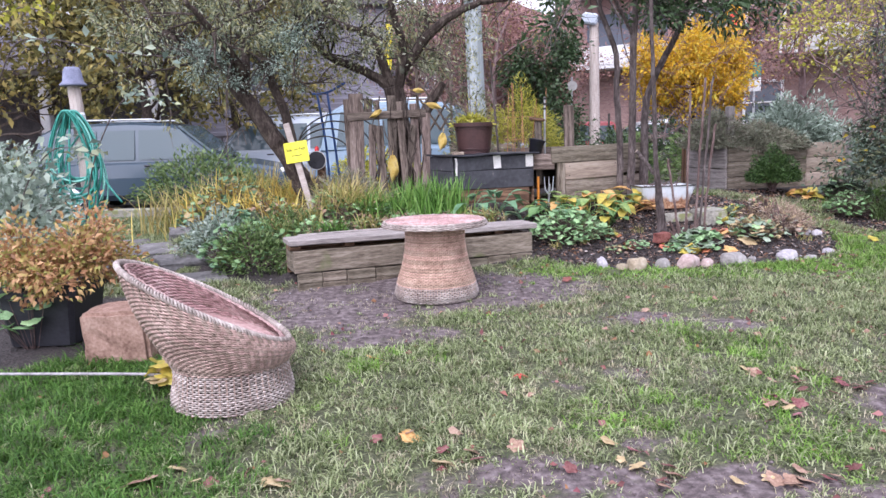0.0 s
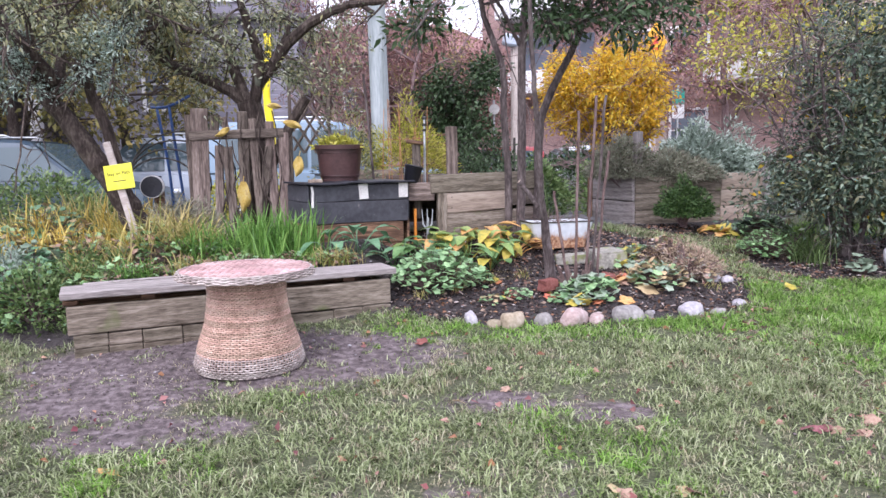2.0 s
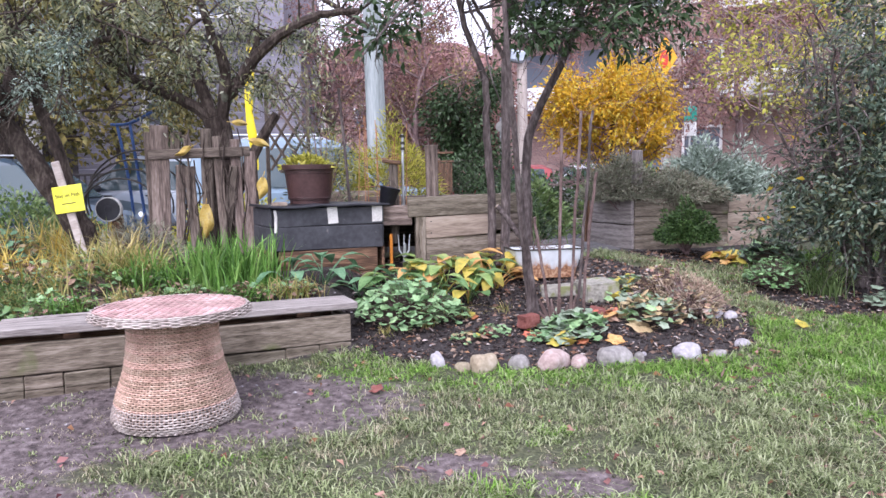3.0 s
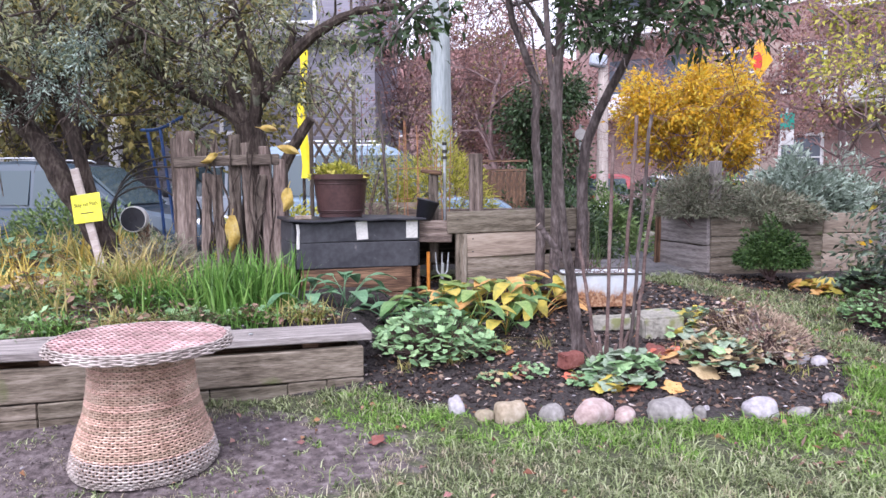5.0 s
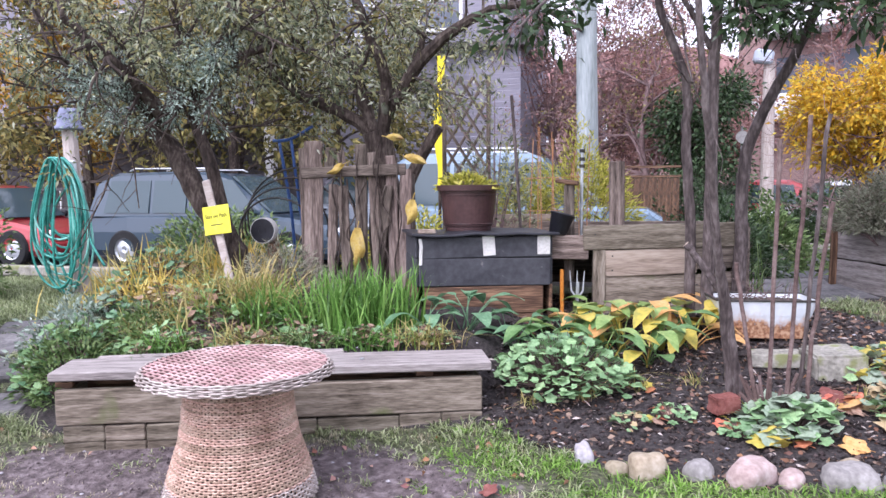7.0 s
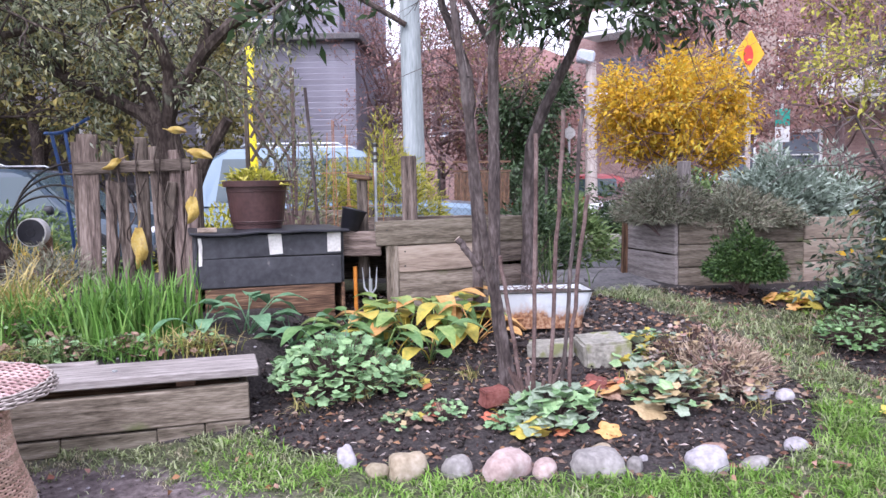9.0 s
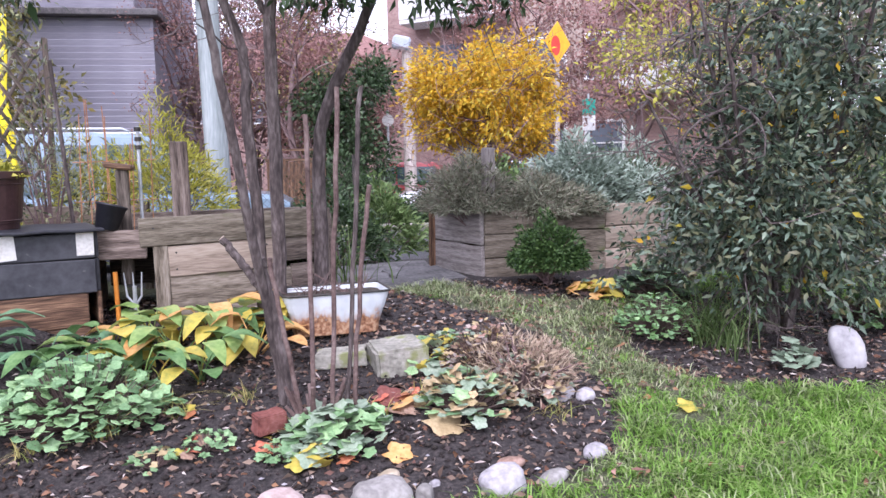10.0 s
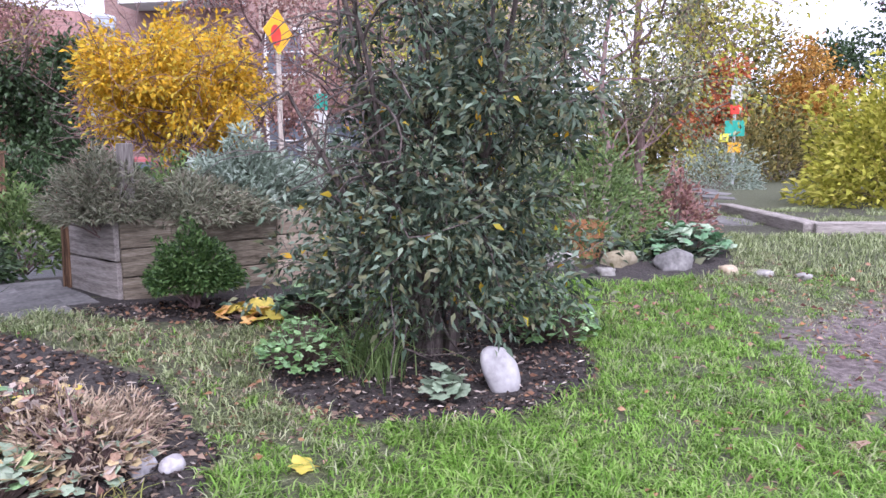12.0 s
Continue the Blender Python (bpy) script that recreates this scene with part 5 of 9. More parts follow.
for i, (sx_, sy_, a_, b_, c_, mt_) in enumerate(EDGE):
    me_ = stone_mesh("edging_stone", a_ * 0.40, b_ * 0.40, c_ * 0.39, i + 1, 0.26, 3, 0.30)
    col_ = {STONE_WHITE.name: "pale rounded", STONE_TAN.name: "tan rounded", SANDSTONE.name: "pinkish flat"}.get(mt_.name, "grey rounded")
    obj("edging_stone", me_, mt_, None, col_ + " stone edging the flower bed", "stone", "stones edging the bed", at=pose(sx_, sy_ - SHIFT, ground_z(sx_, sy_ - SHIFT) + c_ * 0.13, RNG.uniform(-8, 8), RNG.uniform(-8, 8), RNG.uniform(0, 60)))
me_ = stone_mesh("upright_stone", 0.10, 0.075, 0.165, 31, 0.10, 3)
obj("upright_stone", me_, surface("smooth_pale_stone", [(0.26, 0.245, 0.26), (0.38, 0.36, 0.38), (0.47, 0.45, 0.47)], 6, 0.75, 0.25), None, "smooth pale oval stone leaning in the soil", "stone", at=pose(5.07, 7.22, ground_z(5.07, 7.22) + 0.08, -8, -24, 15))
for i, (sx_, sy_, a_, b_, c_, mt_) in enumerate([(6.85, 9.12, 0.42, 0.25, 0.22, STONE), (7.30, 8.95, 0.50, 0.3, 0.24, STONE_TAN), (7.72, 8.75, 0.52, 0.3, 0.28, SLAB), (8.05, 8.45, 0.22, 0.18, 0.14, STONE_TAN), (8.3, 8.3, 0.24, 0.18, 0.10, STONE), (8.6, 8.15, 0.2, 0.15, 0.09, STONE), (7.0, 8.75, 0.22, 0.18, 0.1, STONE)]):
    me_ = stone_mesh("boulder", a_ * 0.34, b_ * 0.36, c_ * 0.40, i + 41, 0.34, 4, 0.45)
    obj("boulder", me_, mt_, None, "rough grey-brown boulder edging a far bed", "boulder", "boulders of the far bed", at=pose(sx_, sy_, ground_z(sx_, sy_) + c_ * 0.06, 0, 0, RNG.uniform(-30, 30)))


def hose_post():
    x, y = -5.0, 10.42
    z0 = ground_z(x, y)
    t = thing("hose_post", x, y, z0, "old wooden post carrying a coiled green garden hose", "post")
    g = Geo()
    g.tube([(x + 0.09, y, z0 - 0.05), (x + 0.05, y, 1.2), (x, y, 2.1)], [0.105, 0.09, 0.085], 10)
    obj("post_shaft", g, STAKE, t, "grey weathered round post")
    g = Geo()
    g.box((0.30, 0.06, 0.20), Matrix.Translation((x + 0.03, y - 0.12, 1.63)) @ pose(0, 0, 0, 0, -4, 0), 0.02)
    obj("hose_hanger", g, STEEL, t, "pale metal hanger plate")
    rng = np.random.default_rng(5)
    for k in range(18):
        g = Geo()
        rx, rz = rng.uniform(0.12, 0.36), rng.uniform(0.45, 0.80)
        cx, cz = x + 0.05 + rng.normal(0, 0.04), 1.76 - rz
        yy = y - 0.17 - 0.016 * (k % 9)
        q = np.linspace(0, 2 * math.pi, 40, endpoint=False)
        g.ring(np.stack([cx + rx * np.cos(q) * (1 - 0.38 * np.sin(q)) * (1 + 0.06 * np.sin(q * 2 + k)), yy + 0.015 * np.sin(q * 3), cz + rz * np.sin(q)], 1), 0.014, 6)
        obj("hose_coil", g, HOSE_PALE if k % 3 == 0 else HOSE, t, smooth=True)
    for dx, zb in ((0.42, 0.52), (-0.1, 0.35)):
        g = Geo()
        g.tube(smooth_line([(x + 0.15, y - 0.16, 1.5), (x + dx * 0.7, y - 0.2, 1.2), (x + dx, y - 0.22, 0.8), (x + dx + 0.2, y - 0.25, zb)], 14), 0.014, 6)
        obj("hose_end", g, HOSE, t, smooth=True)
    c = Geo()
    c.lathe([(0.0, 0.0), (0.17, 0.0), (0.175, 0.02), (0.135, 0.06), (0.115, 0.2), (0.09, 0.25), (0.0, 0.26)], (x, y, 2.10), 24, cap=False)
    obj("post_hat", c, CAP_BLUE, None, "blue-grey upturned pot sitting on the post", "pot", smooth=True)


hose_post()


def cart_and_drum():
    t = thing("hand_cart", -1.25, 8.75, 0.5, "blue tubular hand cart handle behind the fence", "cart")
    for nm, pts in (("grip", [(-1.474, 8.72, 1.79), (-1.3, 8.7, 1.80), (-1.092, 8.68, 1.90)]), ("upright", [(-1.30, 8.7, 1.80), (-1.25, 8.75, 1.2), (-1.2, 8.8, 0.55)]), ("upright", [(-1.42, 8.72, 1.79), (-1.36, 8.8, 1.2), (-1.34, 8.85, 0.55)])):
        g = Geo()
        g.tube(smooth_line(pts, 10), 0.014, 8)
        obj(nm, g, BLUE_METAL, t, smooth=True)
    t = thing("pipe_drum", -1.38, 8.4, 1.05, "round black reel with a pale grey rim on a stake", "drum")
    g = Geo()
    m = pose(-1.41, 8.38, 1.045, 90, 0, 8)
    g.lathe([(0.096, 0.0), (0.098, 0.008), (0.103, 0.009), (0.106, 0.0), (0.106, -0.07), (0, -0.07)], (0, 0, 0), 28, cap=False)
    obj("shell", g, TAPE, t, at=m)
    g = Geo()
    g.lathe([(0.0, 0.014), (0.03, 0.014), (0.032, 0.011), (0.097, 0.011), (0.097, 0.0)], (0, 0, 0), 28, cap=False)
    obj("dark_end", g, PLASTIC_BLACK, t, at=m)
    g = Geo()
    g.tube([(-1.38, 8.5, 0.5), (-1.38, 8.5, 1.0)], 0.05, 8)
    obj("stand", g, WOOD_DARK, t)
    rng = np.random.default_rng(9)
    for k in range(4):
        g = Geo()
        q = np.linspace(-0.2, math.pi + 0.3, 22)
        r = 0.34 + 0.05 * k
        g.tube(np.stack([-1.35 + 0.06 * k + r * np.cos(q), 8.5 + 0.03 * k + 0 * q, 1.02 + 0.04 * k + r * 0.85 * np.sin(q)], 1), 0.008, 6)
        obj("hoop", g, METAL_DARK, None, "thin bent dark hoop stuck in the soil", "hoop", "hoops in the bed", smooth=True)


cart_and_drum()


def black_pot():
    x, y = -2.68, 5.0
    z0 = ground_z(x, y)
    t = thing("plant_tub", x, y, z0, "large square black plastic plant tub with a shrub", "plant pot")
    g = Geo()
    rings = []
    for k, z in ((0.21, 0.0), (0.25, 0.33), (0.275, 0.335), (0.28, 0.41), (0.262, 0.412), (0.25, 0.36)):
        e = k * 0.88
        rings.append([(x + u, y + v, z0 + z) for u, v in ((k, e), (e, k), (-e, k), (-k, e), (-k, -e), (-e, -k), (e, -k), (k, -e))])
    n8 = len(rings[0])
    g.add([p for r in rings for p in r], [(i * n8 + q, i * n8 + (q + 1) % n8, (i + 1) * n8 + (q + 1) % n8, (i + 1) * n8 + q) for i in range(len(rings) - 1) for q in range(n8)] + [tuple(range((len(rings) - 1) * n8, len(rings) * n8))])
    obj("tub", g, PLASTIC_BLACK, t)
    rng = np.random.default_rng(14)
    wood, tips = Geo(), []
    for k in range(14):
        a = rng.uniform(0, 2 * math.pi)
        grow(rng, wood, (x + 0.1 * math.cos(a), y + 0.1 * math.sin(a), z0 + 0.36), (math.cos(a) * 0.9, math.sin(a) * 0.9, 0.9), 0.34, 0.008, 1, tips, 0.6, 0.0)
    obj("twigs", wood, TWIG, t)
    b, w = scatter_leaves(rng, tips, 26, 0.05)
    low = b[:, 0] < x - 0.05
    obj("leaves", leaf_mesh("leaves", b, w, rng.uniform(0.03, 0.06, len(b)), 0.5, rng=rng), foliage("orange_leaves", [(0.28, 0.13, 0.06), (0.42, 0.22, 0.11), (0.54, 0.34, 0.18), (0.40, 0.32, 0.10), (0.26, 0.28, 0.08)]), t, "orange and brown autumn leaves")


black_pot()
g_ = Geo()
g_.tube(smooth_line([(-3.2, 4.25, -0.02), (-2.4, 4.15, -0.01), (-1.75, 4.1, -0.015), (-1.55, 4.08, -0.03)], 20), 0.009, 6)
obj("rope", g_, STONE_WHITE, None, "white cord lying across the grass", "cord", smooth=True)

# ---------------------------------------------------------------- trees
OLIVE = foliage("grey_green_leaves", [(0.05, 0.065, 0.032), (0.12, 0.145, 0.08), (0.25, 0.28, 0.175), (0.33, 0.31, 0.12), (0.48, 0.50, 0.40)], 0.5, 0.7, 0.4)
BLUEGREY = foliage("blue_grey_leaves", [(0.10, 0.14, 0.11), (0.20, 0.27, 0.22), (0.33, 0.41, 0.345), (0.46, 0.54, 0.47)], 0.55, 0.4, 0.25)
BAY = foliage("dark_glossy_leaves", [(0.02, 0.038, 0.015), (0.036, 0.066, 0.026), (0.06, 0.10, 0.043), (0.11, 0.165, 0.085)], 0.35, 0.3, 0.25)
# the palest green entry paints glossy highlights onto some leaves
SHRUB = foliage("blue_green_leaves", [(0.018, 0.028, 0.017), (0.042, 0.066, 0.043), (0.085, 0.125, 0.085), (0.18, 0.235, 0.18), (0.13, 0.115, 0.055), (0.14, 0.19, 0.12)], 0.38, 0.6, 0.2)
GOLD = foliage("golden_leaves", [(0.50, 0.27, 0.015), (0.66, 0.38, 0.02), (0.74, 0.48, 0.035), (0.58, 0.48, 0.07), (0.44, 0.25, 0.03)], 0.6, 0.2, 0.4)
DRY = foliage("dry_leaves", [(0.09, 0.055, 0.042), (0.17, 0.115, 0.09), (0.28, 0.205, 0.155), (0.15, 0.075, 0.06), (0.28, 0.15, 0.08)], 0.8, 0.3, 0.1)


def limb(g, pts, r0, r1, n=18, sides=9, knots=0.0):
    line = smooth_line(pts, n)
    if knots:
        line = line + RNG.normal(0, knots, line.shape)
    g.tube(line, [r0 + (r1 - r0) * i / (n - 1) for i in range(n)], sides)
    return line


TRUNK = [(-1.44, 8.28, 0.45), (-1.53, 8.22, 0.75), (-1.66, 8.17, 1.05), (-1.85, 8.15, 1.37), (-2.03, 8.15, 1.64), (-2.19, 8.13, 1.88), (-2.17, 8.1, 2.08)]


def leaning_tree():
    """The gnarled tree behind the sign: trunk, arching limbs, drooping grey-green sprays."""
    rng = np.random.default_rng(31)
    t = thing("gnarled_tree", -1.56, 8.25, ground_z(-1.56, 8.25), "gnarled small-leaved tree with arching limbs", "tree")
    tr = Geo()
    limb(tr, TRUNK, 0.125, 0.06, 26, 12, 0.008)
    obj("trunk", tr, BARK, t)
    tips = []
    limbs = [[(-2.18, 8.1, 1.95), (-2.3, 8.0, 2.1), (-2.55, 7.9, 2.25), (-2.9, 7.8, 2.42)], [(-1.60, 8.12, 1.1), (-1.66, 8.06, 1.55), (-1.80, 8.05, 1.96), (-1.72, 8.05, 2.17), (-1.48, 8.08, 2.35), (-1.1, 8.2, 2.5)],
             [(-2.05, 8.05, 1.85), (-2.1, 8.3, 2.3), (-2.2, 8.5, 2.8)], [(-1.5, 8.14, 2.3), (-1.45, 8.0, 2.6), (-1.3, 7.9, 2.9)], [(-2.05, 8.0, 1.97), (-2.2, 7.7, 2.3), (-2.4, 7.4, 2.6)], [(-2.3, 7.95, 2.2), (-2.7, 8.2, 2.25), (-3.2, 8.4, 2.3)]]
    for pts in limbs:
        g = Geo()
        line = limb(g, pts, 0.058, 0.024, 16, 8, 0.006)
        obj("limb", g, BARK, t)
        tw = Geo()
        for k in range(9):
            p = line[rng.integers(4, 16)]
            d = rng.normal(0, 0.6, 3) + np.array([0, -0.1, 0.25])
            grow(rng, tw, p, d / np.linalg.norm(d), rng.uniform(0.4, 0.8), 0.016, 2, tips, 0.7, -0.04, 3, 5)
        obj("twig_spray", tw, BARK, t, kind="stuff")
    tips = [q for q in tips if q[0][2] > 1.5 and q[0][1] > 6.9 and (q[0][1] > 8.05 or rng.random() < 0.5)]
    b, w = scatter_leaves(rng, [q for q in tips if math.sin(q[0][0] * 5.1 + q[0][2] * 3) * math.sin(q[0][2] * 6.3 + q[0][1] * 2) > -0.30 * rng.random()], 10, 0.05)
    w[:, 2] -= 0.4
    open_ = ~((b[:, 2] < 2.15) & (b[:, 0] > -2.35) & (b[:, 0] < -0.9) & (b[:, 1] < 8.5))
    b, w = b[open_], w[open_]
    obj("crown", leaf_mesh("crown", b, w, rng.uniform(0.035, 0.075, len(b)), 0.30, rng=rng), OLIVE, t, "small grey-green leaves in hanging sprays")
    tw, tp = Geo(), []
    for p0, k in (((-1.76, 8.02, 2.1), 7), ((-1.5, 8.05, 2.33), 5), ((-2.4, 7.95, 2.18), 7), ((-2.18, 8.08, 2.0), 5)):
        for _ in range(k):
            d = np.array([rng.normal(0, 0.5), -0.8, rng.normal(0.05, 0.35)])
            grow(rng, tw, p0, d / np.linalg.norm(d), rng.uniform(0.22, 0.4), 0.009, 1, tp, 0.7, -0.03, 3, 4)
    obj("twig_spray", tw, BARK, t, kind="stuff")
    b, w = scatter_leaves(rng, tp, 15, 0.035)
    obj("silver_sprays", leaf_mesh("silver_sprays", b, w, rng.uniform(0.022, 0.045, len(b)), 0.32, rng=rng), BLUEGREY, t, "pale blue-grey young leaves")
    # the second trunk, behind the fence, and its sawn limb
    t = thing("gnarled_tree", -0.5, 8.78, ground_z(-0.5, 8.78), "twisted old tree rising behind the fence, one limb sawn", "tree")
    tr = Geo()
    limb(tr, [(-0.48, 8.8, 0.5), (-0.5, 8.78, 1.0), (-0.5, 8.75, 1.5), (-0.55, 8.72, 1.85)], 0.15, 0.11, 18, 12, 0.006)
    obj("trunk", tr, BARK, t)
    tips = []
    limbs = [[(-0.55, 8.72, 1.8), (-0.8, 8.7, 1.98), (-1.2, 8.65, 2.17), (-1.42, 8.6, 2.35), (-1.55, 8.6, 2.55)], [(-0.55, 8.72, 1.8), (-0.66, 8.7, 2.1), (-0.72, 8.68, 2.35), (-0.86, 8.66, 2.46), (-1.1, 8.6, 2.5)],
             [(-0.52, 8.72, 1.82), (-0.4, 8.7, 2.05), (-0.25, 8.7, 2.3), (-0.1, 8.65, 2.6)], [(-0.5, 8.72, 1.8), (-0.42, 8.6, 2.2), (-0.5, 8.4, 2.6), (-0.6, 8.2, 3.0)],
             [(-0.4, 8.7, 2.05), (-0.02, 8.6, 2.48), (0.4, 8.5, 2.68), (0.8, 8.4, 2.72)]]
    for pts in limbs:
        g = Geo()
        line = limb(g, pts, 0.062, 0.025, 18, 8, 0.006)
        obj("limb", g, BARK, t)
        tw = Geo()
        for k in range(7):
            p = line[rng.integers(8, 18)]
            d = rng.normal(0, 0.6, 3) + np.array([0, 0, 0.35])
            grow(rng, tw, p, d / np.linalg.norm(d), rng.uniform(0.35, 0.7), 0.013, 2, tips, 0.7, 0.0, 3, 5)
        obj("twig_spray", tw, BARK, t, kind="stuff")
    g = Geo()
    limb(g, [(-0.42, 8.72, 1.1), (-0.25, 8.62, 1.40), (-0.12, 8.6, 1.65), (0.03, 8.58, 1.86)], 0.06, 0.04, 12, 9, 0.003)
    obj("sawn_limb", g, BARK, t, "dark limb sawn off short")
    tips = [q for q in tips if q[0][2] > 1.95 and (q[0][1] > 8.6 or rng.random() < 0.45)]
    b, w = scatter_leaves(rng, tips, 9, 0.06)
    w[:, 2] -= 0.3
    obj("crown", leaf_mesh("crown", b, w, rng.uniform(0.035, 0.07, len(b)), 0.30, rng=rng), OLIVE, t, "small grey-green leaves")


leaning_tree()


def stem_tree():
    """The slim tree of several stems with a dark crown overhead."""
    rng = np.random.default_rng(44)
    t = thing("slim_tree", 1.95, 7.98, ground_z(1.95, 7.98), "slim several-stemmed tree with dark glossy leaves high up", "tree")
    tips = []
    for pts, r0, r1 in [([(1.86, 8.02, 0.4), (1.87, 8.0, 1.0), (1.83, 8.0, 1.6), (1.82, 8.0, 2.05), (1.66, 8.0, 2.5), (1.55, 7.95, 3.0)], 0.038, 0.022),
                        ([(1.97, 7.98, 0.4), (1.98, 7.95, 1.2), (1.98, 7.92, 2.0), (2.0, 7.9, 2.5), (2.05, 7.8, 3.2)], 0.042, 0.03),
                        ([(2.2, 8.36, 0.45), (2.22, 8.36, 1.0), (2.24, 8.35, 1.6), (2.42, 8.28, 2.05), (2.6, 8.2, 2.46), (2.75, 8.1, 3.0)], 0.05, 0.024),
                        ([(1.98, 7.92, 2.2), (1.8, 7.8, 2.5), (1.6, 7.6, 2.75)], 0.02, 0.012)]:
        g = Geo()
        line = limb(g, pts, r0, r1, 26, 9, 0.003)
        obj("stem", g, BARK_SMOOTH, t)
        tw = Geo()
        for k in range(7):
            d = rng.normal(0, 0.8, 3) + np.array([0, -0.2, 0.15])
            grow(rng, tw, line[rng.integers(21, 26)], d / np.linalg.norm(d), rng.uniform(0.4, 0.8), 0.012, 2, tips, 0.7, 0.02, 3, 5)
        obj("twig_spray", tw, BARK_SMOOTH, t, kind="stuff")
    tips = [q for q in tips if q[0][2] > 2.45]
    # low sprays over the bed
    tw = Geo()
    for p0, d0, k in (((2.66, 8.2, 2.62), (0.5, -0.75, -0.12), 6), ((2.72, 8.1, 2.75), (0.8, -0.5, -0.1), 7), ((2.0, 7.9, 2.6), (0.35, -0.7, -0.15), 5), ((2.6, 8.2, 2.5), (-0.3, -0.9, -0.25), 4), ):
        for _ in range(k):
            d = np.array(d0) + rng.normal(0, 0.25, 3)
            grow(rng, tw, p0, d / np.linalg.norm(d), rng.uniform(0.4, 0.75), 0.010, 1, tips, 0.6, -0.03, 3, 5)
    low = [(1.62, 7.65, 2.74), (1.35, 7.1, 2.6), (1.1, 6.65, 2.3), (0.98, 6.45, 2.12)]
    line = limb(tw, low, 0.014, 0.006, 12, 6)
    for k in range(8):
        d = rng.normal(0, 0.6, 3) + np.array([-0.2, -0.2, -0.1])
        grow(rng, tw, line[rng.integers(6, 12)], d / np.linalg.norm(d), rng.uniform(0.15, 0.3), 0.005, 1, tips, 0.6, -0.03, 2, 4)
    obj("twig_spray", tw, BARK_SMOOTH, t, kind="stuff")
    b, w = scatter_leaves(rng, [q for q in tips if q[0][2] > 2.12 and not (1.25 < q[0][0] < 2.0 and q[0][2] < 3.0) and (q[0][0] < 1.3 or q[0][2] > 2.3)], 7, 0.05)
    obj("crown", leaf_mesh("crown", b, w, rng.uniform(0.06, 0.11, len(b)), 0.34, rng=rng), BAY, t, "dark narrow glossy leaves")
    f = thing("young_tree", 2.0, 6.95, ground_z(2.0, 6.95), "young bare tree with cut side stem", "tree")
    for pts, r0, r1 in [([(2.03, 7.06, 0.25), (1.99, 7.0, 0.6), (1.92, 6.86, 1.15), (1.85, 6.70, 1.7), (1.81, 6.60, 2.05), (1.72, 6.4, 3.0)], 0.026, 0.014),
                        ([(2.07, 7.04, 0.26), (2.02, 7.0, 0.55), (1.97, 6.97, 0.85), (1.95, 6.95, 0.98)], 0.028, 0.022),
                        ([(1.965, 6.95, 0.82), (1.88, 6.98, 0.95), (1.785, 7.0, 1.07)], 0.02, 0.018)]:
        g = Geo()
        limb(g, pts, r0, r1, 20, 9, 0.003)
        obj("stem", g, BARK_SMOOTH, f)
    s = Geo()
    s.lathe([(0, 0), (0.018, 0.0), (0.018, 0.004), (0, 0.005)], (0, 0, 0), 10, cap=False)
    obj("cut_face", s, WOOD_TAN, f, at=pose(1.783, 7.0, 1.072, 0, -42, 0))
    for pts, m in (([(2.237, 6.72, 0.27), (2.27, 6.71, 1.0), (2.31, 6.70, 1.70)], BARK_RED), ([(2.16, 6.72, 0.27), (2.17, 6.71, 0.9), (2.18, 6.70, 1.59)], BARK_RED), ([(2.30, 6.8, 0.28), (2.36, 6.8, 1.0), (2.405, 6.8, 1.71)], BARK_SMOOTH), ([(2.12, 6.75, 0.27), (2.05, 6.75, 0.7), (2.0, 6.75, 1.0)], BARK_RED), ([(2.33, 6.75, 0.27), (2.37, 6.76, 0.8), (2.43, 6.78, 1.3)], BARK_RED)):
        g = Geo()
        g.tube(smooth_line(pts, 12) + RNG.normal(0, 0.003, (12, 3)), 0.0105, 7)
        obj("cane", g, m, None, "slender upright cane stuck in the soil", "cane", "canes in the bed")
    st = Geo()
    rng2 = np.random.default_rng(3)
    for k in range(16):
        a = rng2.uniform(0, 2 * math.pi)
        p = np.array([2.17 + 0.06 * math.cos(a), 6.78 + 0.05 * math.sin(a), 0.27])
        st.tube([p, p + np.array([0.07 * math.cos(a), 0.06 * math.sin(a), rng2.uniform(0.06, 0.2)])], [0.012, 0.008], 6)
    obj("cut_stubble", st, BARK_RED, None, "cut reddish stubble of an old shrub", "stump", kind="stuff")


stem_tree()


